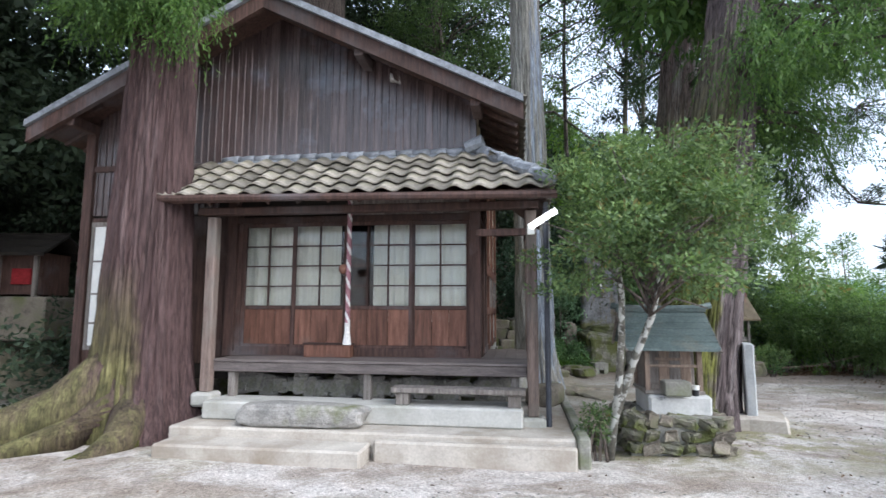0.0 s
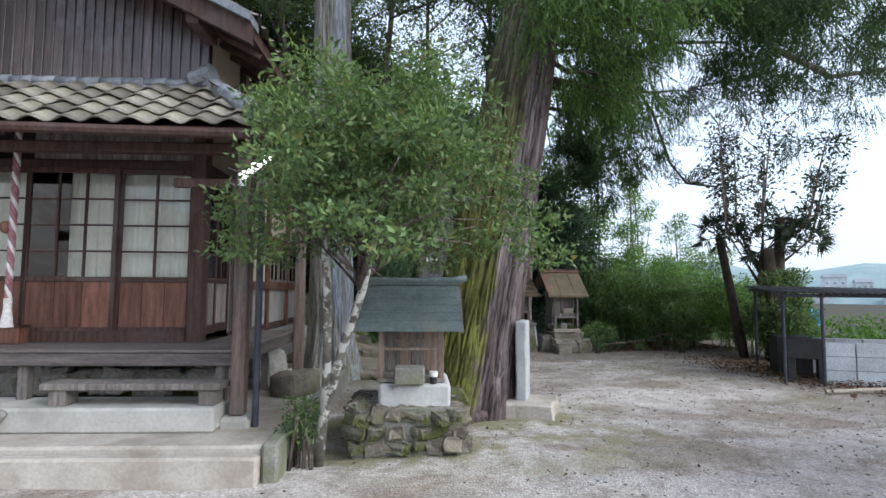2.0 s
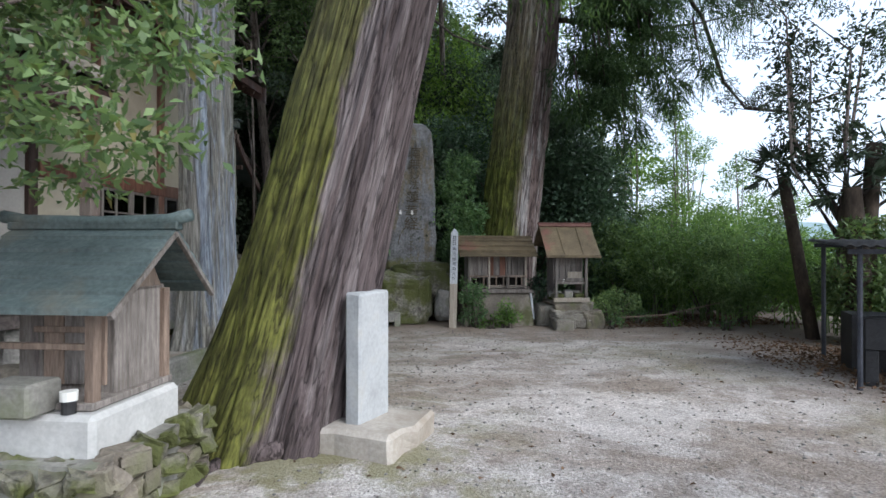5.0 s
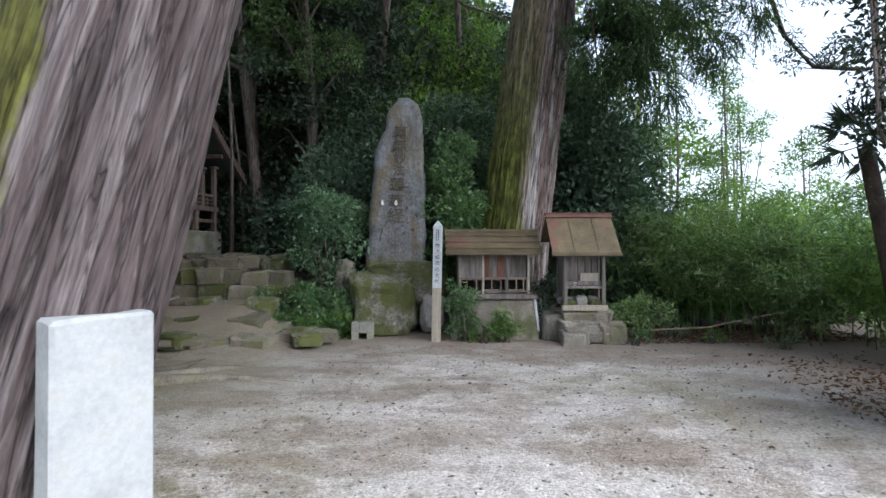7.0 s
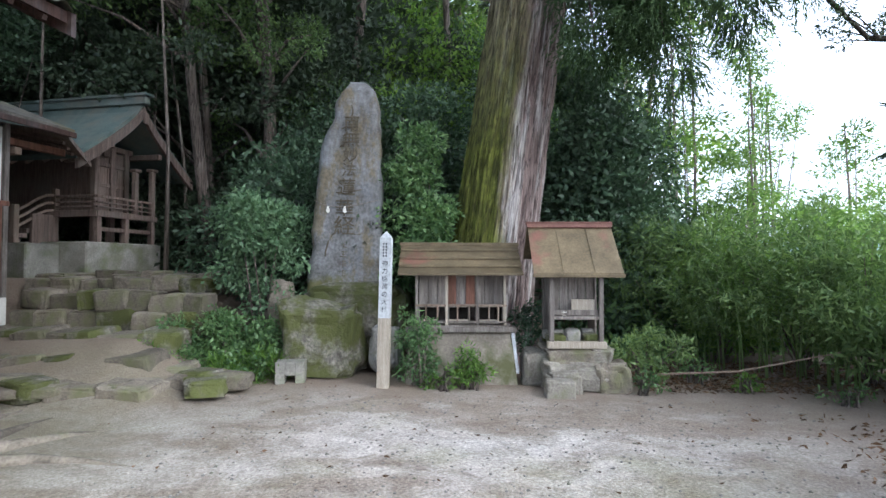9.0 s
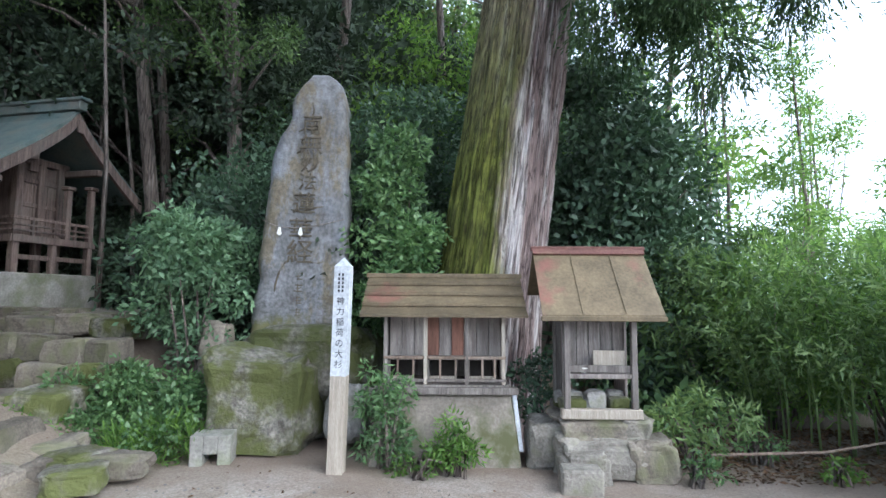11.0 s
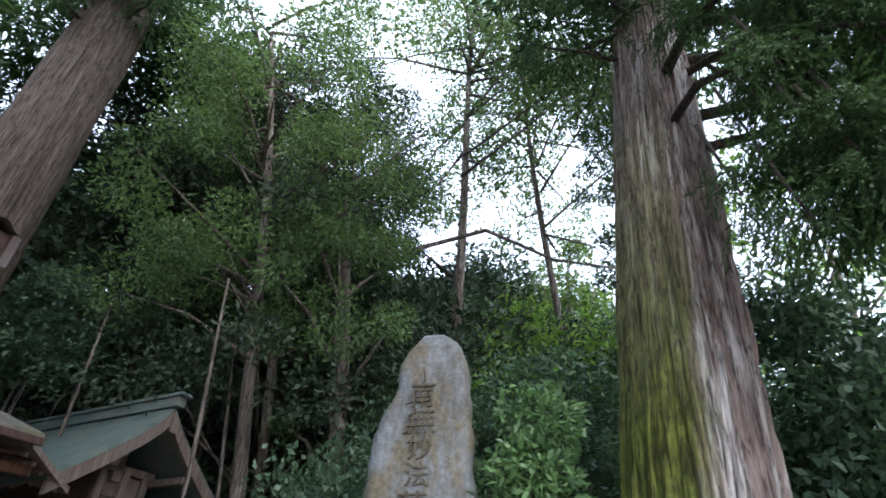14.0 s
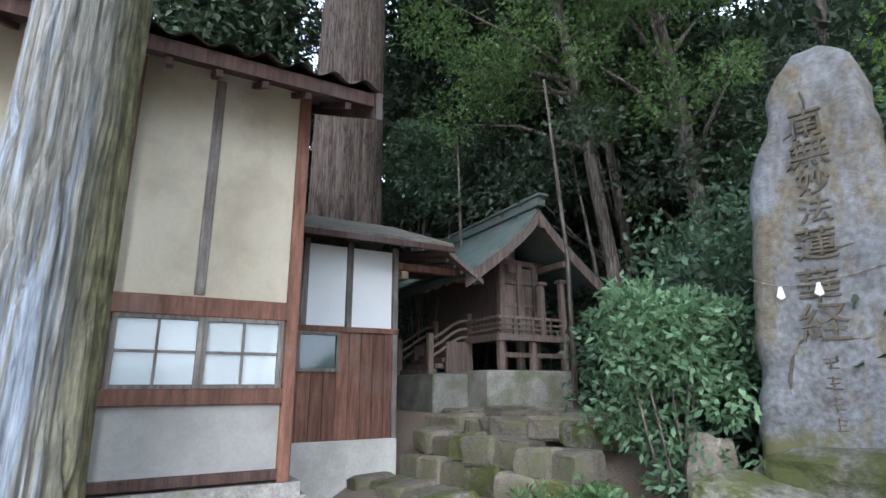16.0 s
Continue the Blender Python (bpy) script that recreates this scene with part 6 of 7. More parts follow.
def cedar_spray(centers, dirs, n_each, length, spread, mat, parent, name="foliage", leaf=0.075, width=0.018):
    """Hanging tufts of cedar: bunches of drooping twigs, each set closely with short needles."""
    C = np.repeat(np.asarray(centers, float), 9, axis=0)
    D = np.repeat(np.asarray(dirs, float), 9, axis=0)
    D /= np.linalg.norm(D, axis=1, keepdims=True)
    m = len(C)
    C = C + rng.normal(size=(m, 3)) * spread * [1.0, 1.0, 0.7]
    D = D * 0.9 + rng.normal(size=(m, 3)) * 0.32
    D /= np.linalg.norm(D, axis=1, keepdims=True)
    L = length * rng.uniform(0.5, 1.1, m)
    per = max(8, n_each // 9)
    t = (np.arange(per) + 0.5) / per
    P_ = C[:, None] + D[:, None] * (L[:, None] * t)[:, :, None]
    P_[:, :, 2] -= 0.35 * (L[:, None] * t) * t
    N_ = D[:, None] * 1.0 + rng.normal(size=(m, per, 3)) * 0.36
    N_[:, :, 2] -= 0.35
    return link_mesh(name, leaf_mesh(name, P_.reshape(-1, 3), N_.reshape(-1, 3), leaf, width, fold=0.4), mat, parent)


def cedar_clumps(name, blobs, per_area, mat, parent, length=0.42, n_each=150):
    """Tufts of cedar spread over hanging clumps."""
    p, d = blob_points(blobs, per_area, 0.5, 0.9)
    return cedar_spray(p, d, n_each, length, 0.07, mat, parent, name)


def limb(parent, pts, r0, r1, mat, name="limb", seg=8):
    bm = bmesh.new()
    n = len(pts)
    tube(bm, pts, [r0 + (r1 - r0) * k / (n - 1) for k in range(n)], seg)
    return part(name, bm, mat, parent, smooth=True)


def cedar_tree(label, x0, y0, ax_, ay_, r0, taper, height, bark, seed, branches, flare=0.5, leafmat=LEAF_CEDAR, flute=0.05, curve=0.0, crown=True, roots=7, tuft=120, group="", fine_bark=False):
    """branches: (height, azimuth in degrees, length, rise, tufts)."""
    tree = thing("cedar_tree", Matrix.Identity(4), label, "tree", group)
    tk = link_mesh("trunk", trunk_mesh("trunk", r0, taper, height, flare, seed, flute=flute, roots=roots, rings=150 if fine_bark else 70, step=0.0095 if fine_bark else 0.03), bark, tree, smooth=True)
    tk.matrix_basis = Matrix.Translation((x0, y0, 0)) @ Vector((0, 0, 1)).rotation_difference(Vector((ax_, ay_, 1))).to_matrix().to_4x4()
    rg_ = np.random.default_rng(seed)
    C, D = [], []
    for h, az, L, rise, tufts in branches:
        a = radians(az)
        bx, by = x0 + ax_ * h + curve * h * h, y0 + ay_ * h
        d = np.array([math.sin(a), math.cos(a), 0])
        pts = []
        for k in range(7):
            t = k / 6
            q = np.array([bx, by, h]) + d * L * t + np.array([0, 0, rise * L * t - 0.22 * L * t * t + 0.25 * L * t ** 3])
            q += rg_.normal(size=3) * 0.045 * L * min(t, 0.6)
            pts.append(tuple(q))
        limb(tree, pts, 0.025 + 0.012 * L, 0.01, BARK_LIMB)
        for k in range(tufts):
            t = min(1.05, (rg_.integers(0, 6) / 6.0) * 0.7 + 0.36 + rg_.normal() * 0.03)
            j = min(5, int(t * 6))
            f = t * 6 - j
            q = np.array(pts[j]) * (1 - f) + np.array(pts[j + 1]) * f + rg_.normal(size=3) * [0.22, 0.22, 0.12]
            C.append(q)
            D.append(d * 0.3 + rg_.normal(size=3) * 0.35 + np.array([0, 0, -0.8]))
    if C:
        cedar_spray(C, D, tuft, 0.55, 0.11, leafmat, tree)
    if crown:
        top = np.array([x0 + ax_ * height + curve * height ** 2, y0 + ay_ * height])
        bl = []
        for k in range(26):
            z = rg_.uniform(height * 0.62, height + 2)
            w = 2.2 * (1 - 0.6 * (z - height * 0.62) / (height * 0.38 + 2))
            bl.append((top[0] + rg_.normal() * w * 0.6, top[1] + rg_.normal() * w * 0.6, z, 1.0, 1.0, 0.8))
        foliage("crown", bl, 55, 0.3, 0.08, leafmat, tree, droop=0.5)
    return tree


def many(n, h0, h1, az0, az1, l0, l1, rise, tufts, seed):
    rg_ = random.Random(seed)
    return [(rg_.uniform(h0, h1), rg_.uniform(az0, az1), rg_.uniform(l0, l1), rg_.uniform(rise - 0.1, rise + 0.1), tufts) for _ in range(n)]


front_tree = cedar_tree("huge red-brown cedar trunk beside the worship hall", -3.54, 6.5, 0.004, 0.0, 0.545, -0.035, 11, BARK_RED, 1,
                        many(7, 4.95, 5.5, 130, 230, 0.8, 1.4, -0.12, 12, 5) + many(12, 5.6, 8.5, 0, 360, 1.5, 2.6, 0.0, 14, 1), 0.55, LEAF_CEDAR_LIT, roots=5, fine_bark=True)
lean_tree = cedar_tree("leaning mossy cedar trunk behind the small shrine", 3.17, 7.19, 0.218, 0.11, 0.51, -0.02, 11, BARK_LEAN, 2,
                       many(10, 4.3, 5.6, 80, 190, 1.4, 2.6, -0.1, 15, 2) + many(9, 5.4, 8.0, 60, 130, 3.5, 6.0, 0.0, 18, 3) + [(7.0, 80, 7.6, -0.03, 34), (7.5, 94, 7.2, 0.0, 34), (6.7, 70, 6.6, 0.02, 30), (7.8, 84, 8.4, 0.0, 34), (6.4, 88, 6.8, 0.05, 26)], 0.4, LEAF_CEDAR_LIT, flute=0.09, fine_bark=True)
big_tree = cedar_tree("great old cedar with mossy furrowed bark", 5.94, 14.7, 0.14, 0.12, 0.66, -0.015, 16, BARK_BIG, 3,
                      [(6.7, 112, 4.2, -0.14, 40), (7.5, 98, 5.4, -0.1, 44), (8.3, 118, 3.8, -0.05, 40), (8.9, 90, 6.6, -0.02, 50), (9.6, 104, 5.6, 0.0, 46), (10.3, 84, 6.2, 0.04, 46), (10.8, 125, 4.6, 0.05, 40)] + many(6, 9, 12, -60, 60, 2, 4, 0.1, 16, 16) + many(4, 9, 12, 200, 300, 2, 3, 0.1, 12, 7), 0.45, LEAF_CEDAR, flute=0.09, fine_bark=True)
# heavy hanging clumps on the great cedar's lit side
hang = [(8.05, 13.6, 4.9, 0.5, 0.45, 0.65), (8.3, 13.6, 3.95, 0.38, 0.35, 0.6), (7.75, 13.7, 6.1, 0.45, 0.4, 0.45), (8.75, 13.5, 6.1, 0.5, 0.45, 0.5), (8.6, 13.5, 5.2, 0.35, 0.35, 0.4), (7.1, 14.0, 4.9, 0.22, 0.22, 0.4), (7.45, 13.8, 4.3, 0.28, 0.28, 0.4), (8.2, 13.6, 7.2, 0.5, 0.45, 0.4), (9.2, 13.2, 7.0, 0.5, 0.4, 0.35), (7.6, 13.9, 5.4, 0.3, 0.3, 0.3)]
hang = [(a, b_, c, r1 * 0.82, r2 * 0.82, r3 * 0.9) for a, b_, c, r1, r2, r3 in hang]
hg = np.random.default_rng(29)
for k in range(38):
    w = hg.uniform(0, 1)
    hang.append((7.35 + 2.6 * w + hg.normal() * 0.15, 14.3 - 1.0 * w + hg.normal() * 0.25, hg.uniform(4.4, 8.8) + 0.4 * w, hg.uniform(0.18, 0.36), hg.uniform(0.18, 0.36), hg.uniform(0.3, 0.6)))
cedar_clumps("hanging_foliage", hang, 13, LEAF_CEDAR, big_tree, 0.42, 130)
limb(big_tree, [(7.05, 15.6, 8.0), (7.5, 14.6, 8.15), (8.1, 13.8, 7.9), (9.2, 13.2, 7.2)], 0.09, 0.03, BARK_LIMB)
limb(big_tree, [(6.9, 15.5, 7.0), (7.3, 14.5, 6.9), (8.2, 13.6, 6.3), (8.8, 13.5, 5.9)], 0.07, 0.02, BARK_LIMB)
limb(big_tree, [(7.4, 16.2, 9.2), (9.4, 15.2, 8.4), (10.3, 14.5, 6.4), (10.6, 14.2, 4.9), (11.0, 14.1, 4.35), (11.8, 14.0, 4.25), (12.8, 13.8, 4.6)], 0.05, 0.022, BARK_LIMB)
spray = [(10.4 + hg.uniform(0, 2.4), 14.1 + hg.normal() * 0.2, 4.5 + hg.normal() * 0.28, 0.16, 0.16, 0.1) for _ in range(16)]
spray += [(10.6 + hg.uniform(0, 2.6), 14.2 + hg.normal() * 0.25, 6.6 + hg.normal() * 0.45, 0.24, 0.24, 0.14) for _ in range(16)]
foliage("branch_foliage", spray, 260, 0.075, 0.026, LEAF_DARK, big_tree, inner=0.2, droop=0.3)
for q in spray:
    limb(big_tree, [(11.2, 14.1, 4.3 if q[2] < 5.5 else 7.0), q[:3]], 0.014, 0.005, BARK_LIMB, "twig", 5)
for q in hang:
    limb(big_tree, [(q[0] - 0.1, q[1] + 0.15, min(8.2, q[2] + 1.0)), (q[0], q[1], q[2] - 0.1)], 0.022, 0.01, BARK_LIMB, "twig", 6)
for pts, r0, r1 in (([(-3.7, 6.35, 0.7), (-4.25, 6.2, 0.3), (-4.9, 6.0, 0.1), (-5.7, 5.7, -0.05)], 0.4, 0.12), ([(-3.6, 6.2, 0.5), (-3.9, 5.8, 0.12), (-4.5, 5.4, -0.04)], 0.3, 0.08), ([(-3.4, 6.2, 0.4), (-3.35, 5.75, 0.08), (-3.5, 5.4, -0.05)], 0.25, 0.08)):
    limb(front_tree, pts, r0, r1, BARK_RED, "root", 14)
hall_tree = cedar_tree("tall pale cedar trunk beside the hall eaves", 1.68, 9.93, -0.015, 0.0, 0.34, -0.008, 15, BARK_PALE, 4, many(8, 9, 13, 0, 360, 1.5, 3, 0, 14, 8), 0.8, LEAF_CEDAR, roots=4, fine_bark=True)
back_tree = cedar_tree("straight cedar trunk rising behind the annex", -3.5, 14.35, 0.004, 0.0, 0.72, -0.008, 19, BARK_BACK, 5, many(8, 12, 17, 0, 360, 1.5, 3, 0, 14, 9), 0.3, LEAF_CEDAR)

# unseen high crowns, added to both cedars to shade the yard and woods
cg = np.random.default_rng(63)
for tree_, x0_, x1_, y0_, y1_, n_ in ((lean_tree, 3.6, 8.5, 7.6, 11.5, 44), (big_tree, 7.6, 12.0, 10.8, 13.4, 40)):
    bl = [(cg.uniform(x0_, x1_), cg.uniform(y0_, y1_), cg.uniform(10.6, 13.0), 0.9, 0.9, 0.6) for _ in range(n_)]
    foliage("high_crown", bl, 42, 0.3, 0.085, LEAF_CEDAR, tree_, inner=0.2, droop=0.5)
    for q in bl[::6]:
        limb(tree_, [(5.6 if tree_ is lean_tree else 7.6, 8.4 if tree_ is lean_tree else 16.0, 10.6), ((q[0] + 6.5) / 2, (q[1] + 10) / 2, 11.2), q[:3]], 0.07, 0.02, BARK_LIMB)

# dark outer sprays of the leaning cedar, over the yard
og = np.random.default_rng(61)
outer = []
for k in range(78):
    a, d = radians(og.uniform(66, 104)), og.uniform(2.6, 8.8)
    outer.append((4.6 + math.sin(a) * d, 7.9 + math.cos(a) * d, og.uniform(5.1, 7.7) - 0.05 * d, og.uniform(0.3, 0.6), og.uniform(0.3, 0.6), og.uniform(0.2, 0.4)))
cedar_clumps("outer_foliage", outer, 6, LEAF_CEDAR, lean_tree, 0.4, 90)
limb(lean_tree, [(4.7, 7.95, 7.1), (7.0, 8.4, 6.6), (9.2, 8.9, 5.6), (10.6, 9.2, 5.35), (12.2, 9.3, 5.7), (13.4, 9.6, 6.4)], 0.09, 0.02, BARK_GREY)

# evergreen shrub before the porch
shrub = thing("evergreen_tree", Matrix.Identity(4), "small leafy evergreen tree with two lichen-spotted stems", "tree")
LICHEN = surface("lichen_bark", (0.05, 0.045, 0.035), (0.2, 0.19, 0.16), 9, None, 0.9, stain_or_sheen=(0.45, 0.45, 0.42), patch_scale=11, patch_at=(0.5, 0.56), spread=0)
limb(shrub, [(1.66, 5.58, -0.05), (1.7, 5.5, 0.4), (1.84, 5.32, 0.95), (1.98, 5.16, 1.4), (2.1, 5.1, 2.0)], 0.046, 0.026, LICHEN, "stem", 10)
limb(shrub, [(1.7, 5.52, 0.35), (1.72, 5.4, 0.7), (1.72, 5.26, 1.2), (1.7, 5.16, 1.6), (1.62, 5.1, 2.2)], 0.042, 0.024, LICHEN, "stem", 10)
srg = random.Random(21)
for k in range(34):
    a = srg.uniform(0, 6.28)
    b0 = Vector((1.95, 5.15, srg.uniform(1.4, 2.0)))
    e_ = b0 + Vector((math.cos(a) * srg.uniform(0.6, 1.1), math.sin(a) * srg.uniform(0.5, 0.95), srg.uniform(0.05, 0.9)))
    mid = (b0 + e_) / 2 + Vector((0, 0, 0.12))
    limb(shrub, [tuple(b0), tuple(mid), tuple(e_)], 0.016, 0.005, BARK_GREY, "branch", 5)
sb = scatter_blobs(120, 2.05, 5.12, 2.5, 1.05, 0.9, 0.75, 0.16, 0.3, 3, 0.55)
sb += [(2.05 + math.cos(a) * (1.1 + 0.25 * math.sin(a * 3.3)), 5.12 + math.sin(a) * (0.95 + 0.2 * math.cos(a * 4.1)), 2.0 + 0.35 * math.sin(a * 5), 0.28, 0.26, 0.1) for a in np.linspace(0, 6.28, 26)]
sb = [q for q in sb if not (q[0] < 1.3 and 2.1 < q[2] < 2.8)]
foliage("crown", sb, 350, 0.055, 0.022, LEAF_SHRUB, shrub, inner=0.2, droop=-0.05)

# shrubs at the foot of the bank


def bush(label, blobs, per_area, length, width, mat, name="bush", inner=0.4, droop=0.1, group=""):
    o = thing(name, Matrix.Identity(4), label, "bush", group)
    foliage("leaves", blobs, per_area, length, width, mat, o, inner=inner, droop=droop)
    c = np.mean([q[:3] for q in blobs], axis=0)
    rg_ = random.Random(len(blobs))
    for k in range(min(7, len(blobs))):
        q = blobs[k * len(blobs) // 7 if len(blobs) > 7 else k]
        fx, fy = c[0] + rg_.uniform(-0.1, 0.1), c[1] + rg_.uniform(-0.1, 0.1)
        limb(o, [(fx, fy, gz(fx, fy) - 0.05), ((fx + q[0]) / 2, (fy + q[1]) / 2, (gz(fx, fy) + q[2]) / 2 + 0.1), tuple(q[:3])], 0.02, 0.006, BARK_GREY, "stem", 5)
    return o


bush("sage-green leafy shrub beside the stele", scatter_blobs(34, 2.95, 14.1, 1.5, 0.55, 0.45, 0.85, 0.16, 0.34, 11), 260, 0.085, 0.036, LEAF_SAGE)
bush("low bright green shrub by the stone steps", scatter_blobs(36, 2.75, 13.35, 0.35, 0.75, 0.4, 0.35, 0.14, 0.26, 12), 380, 0.06, 0.03, LEAF_VINE)
bush("tuft of bright grass before the boulder", [(3.3, 13.1, 0.12, 0.3, 0.12, 0.22), (3.0, 13.0, 0.08, 0.3, 0.12, 0.16)], 900, 0.16, 0.012, LEAF_BRIGHT, droop=-0.5)
bush("bright green climbing shrub between stele and cedar", scatter_blobs(46, 5.05, 14.45, 1.9, 0.42, 0.35, 1.4, 0.15, 0.32, 13), 250, 0.085, 0.038, LEAF_VINE)
bush("weedy seedling before the concrete pedestal", scatter_blobs(26, 5.22, 13.08, 0.42, 0.26, 0.12, 0.48, 0.06, 0.14, 14), 430, 0.075, 0.02, LEAF_VINE)
bush("weedy tuft at the pedestal corner", scatter_blobs(9, 5.85, 12.95, 0.22, 0.16, 0.1, 0.22, 0.07, 0.13, 15), 600, 0.08, 0.018, LEAF_BRIGHT, droop=0.3)
bush("young shrub between the two shrines", scatter_blobs(10, 6.55, 13.75, 0.6, 0.18, 0.15, 0.4, 0.1, 0.18, 16), 400, 0.07, 0.03, LEAF_BLUE)
bush("dark glossy camellia behind the shrines", scatter_blobs(84, 7.95, 15.7, 2.5, 0.95, 0.7, 2.4, 0.3, 0.55, 17) + scatter_blobs(40, 5.0, 16.6, 2.6, 0.7, 0.5, 2.2, 0.3, 0.5, 19), 110, 0.11, 0.055, LEAF_BLUE)
for k, (x, y) in enumerate(((8.5, 13.6), (9.0, 13.0), (7.75, 13.0), (2.3, 12.9), (2.0, 13.2), (5.55, 12.95), (9.6, 12.5))):
    bush("low leafy weeds on the earth at the yard's edge", scatter_blobs(7, x, y, 0.08, 0.28, 0.16, 0.09, 0.05, 0.1, 110 + k), 420, 0.06, 0.022, LEAF_BRIGHT if k % 2 else LEAF_VINE, group="weeds at the yard's edge")
bush("light green weeds by the shrine rocks", scatter_blobs(14, 8.0, 13.5, 0.3, 0.4, 0.3, 0.3, 0.1, 0.2, 18), 350, 0.09, 0.022, LEAF_BAMBOO)
bush("small leafy sprout at the evergreen's foot", scatter_blobs(8, 1.52, 5.5, 0.3, 0.12, 0.12, 0.3, 0.06, 0.12, 19), 700, 0.05, 0.018, LEAF_SHRUB)
for k, (x, y, r, h) in enumerate(((9.4, 15.0, 0.8, 1.7), (10.5, 13.4, 0.9, 1.5), (10.2, 14.4, 1.0, 2.1), (11.2, 12.7, 0.9, 1.5), (9.0, 15.3, 1.0, 2.2), (10.8, 14.6, 1.2, 2.0), (12.2, 13.0, 1.1, 1.6), (11.2, 11.2, 0.6, 1.0), (12.6, 15.5, 1.5, 2.4))):
    bush("light green bamboo thicket along the yard's edge", scatter_blobs(34, x, y, h * 0.62, r, r * 0.8, h * 0.5, 0.2, 0.4, 40 + k), 150, 0.12, 0.027, (LEAF_AIRY, LEAF_MID, LEAF_AIRY)[k % 3], droop=0.05, group="thicket along the yard")
# arching bamboo culms leaning out over the yard
cr = np.random.default_rng(51)
for k in range(48):
    t = cr.uniform(0, 1)
    x, y = 9.0 + 2.6 * t + cr.normal() * 0.25, 14.9 - 2.9 * t + cr.normal() * 0.25
    h = cr.uniform(0.9, 2.3)
    ox, oy = -cr.uniform(0.15, 0.9), -cr.uniform(0.3, 1.0)
    o = thing("bamboo_culm", Matrix.Identity(4), "thin arching bamboo with light green leaves", "bamboo", "bamboo along the yard")
    pts = [(x + ox * f ** 2, y + oy * f ** 2, -0.05 + h * (1.25 * f - 0.35 * f * f * f)) for f in np.linspace(0, 1, 6)]
    limb(o, pts, 0.012, 0.004, LEAF_BAMBOO, "culm", 5)
    n = 130
    f = cr.uniform(0.35, 1.02, n)
    P_ = np.stack([x + ox * f ** 2, y + oy * f ** 2, h * (1.25 * f - 0.35 * f ** 3)], 1) + cr.normal(size=(n, 3)) * [0.13, 0.13, 0.08]
    D_ = cr.normal(size=(n, 3)) * 0.9 + np.array([ox, oy, -0.2])
    link_mesh("leaves", leaf_mesh("leaves", P_, D_, 0.11, 0.02), LEAF_BAMBOO if k % 3 == 0 else LEAF_MID, o)
branch = part("fallen_branch", tube(bmesh.new(), [(8.0, 13.25, 0.1), (8.9, 13.2, 0.16), (9.9, 13.0, 0.42)], [0.014, 0.012, 0.008], 6), WOOD_TAN)
tagged(branch, "thin pale fallen branch under the thicket", "branch")
sap = np.random.default_rng(60)
for k, (x, y, h) in enumerate(((9.2, 16.2, 5.8), (9.9, 17.2, 6.6), (10.6, 16.4, 5.4), (11.4, 17.4, 4.8), (8.8, 17.6, 6.6), (12.3, 16.6, 3.8), (10.2, 15.6, 3.6))):
    bl = []
    for j in range(28):
        f = sap.uniform(0.15, 1.0)
        w = 0.25 + 1.0 * (1 - f)
        bl.append((x + sap.normal() * w * 0.6, y + sap.normal() * w * 0.6, h * f, 0.42 - 0.16 * f, 0.42 - 0.16 * f, 0.17))
    o = bush("tall light green sapling behind the thicket", bl, 150, 0.085, 0.03, LEAF_AIRY, inner=0.2, group="saplings behind the thicket")
    limb(o, [(x, y, -0.2), (x + 0.1, y, h * 0.5), (x, y, h * 1.02)], 0.04, 0.01, BARK_GREY, "stem", 6)

# wooded bank
brg = np.random.default_rng(77)
hb_dark, hb_blue, hb_lit, hb_far = [], [], [], []
for k in range(640):
    x = brg.uniform(-14, 9)
    y = 15.2 + brg.uniform(0, 1) ** 1.3 * 15 + 0.25 * max(0, x - 6) ** 1.3
    if x < -6.5:
        y = brg.uniform(8, 26)
    if -6.2 < x < 1.3 and y < 17.6:
        continue
    if abs(x + 3.5) < 1.2 and abs(y - 14.3) < 1.2 or (-11 < x < -7 and y < 12.2 + 0.0 * x):
        continue
    if 4.6 < x < 7.8 and y < 17.4:
        continue
    r = brg.uniform(0.6, 1.2) * (1.0 if y < 20 else 1.45)
    if y > 20 and x < 3:
        tgt = hb_far
    elif x < 1.5 or brg.random() < 0.3:
        tgt = hb_dark
    else:
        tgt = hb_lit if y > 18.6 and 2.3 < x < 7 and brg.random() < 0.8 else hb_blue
    tgt.append((x, y, gz(x, y) + r * brg.uniform(0.3, 1.5), r, r, r * 1.05))
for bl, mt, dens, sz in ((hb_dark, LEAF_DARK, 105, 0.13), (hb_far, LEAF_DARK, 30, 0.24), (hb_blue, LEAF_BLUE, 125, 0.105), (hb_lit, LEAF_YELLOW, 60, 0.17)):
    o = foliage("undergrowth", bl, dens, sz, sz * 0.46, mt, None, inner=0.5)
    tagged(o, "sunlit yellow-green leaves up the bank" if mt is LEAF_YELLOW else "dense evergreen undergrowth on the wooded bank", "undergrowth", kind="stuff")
wb = scatter_blobs(64, -4.5, 18.8, 9.5, 5.5, 2.6, 6.0, 0.9, 1.6, 71)
o = foliage("undergrowth", [q for q in wb if (q[0] + 3.5) ** 2 + (q[1] - 14.3) ** 2 > 6], 26, 0.26, 0.12, LEAF_DARK, None, inner=0.35)
tagged(o, "dark evergreen mass above the altar roof", "undergrowth", kind="stuff")
eb = [(x, y, gz(x, y) + 0.5, 0.8, 0.8, 0.75) for x, y in zip(brg.uniform(7.5, 14, 120), brg.uniform(15.5, 24, 120))]
o = foliage("undergrowth", eb, 40, 0.17, 0.075, LEAF_VINE, None, inner=0.5)
tagged(o, "leafy shrubs over the bank's eastern shoulder", "undergrowth", kind="stuff")
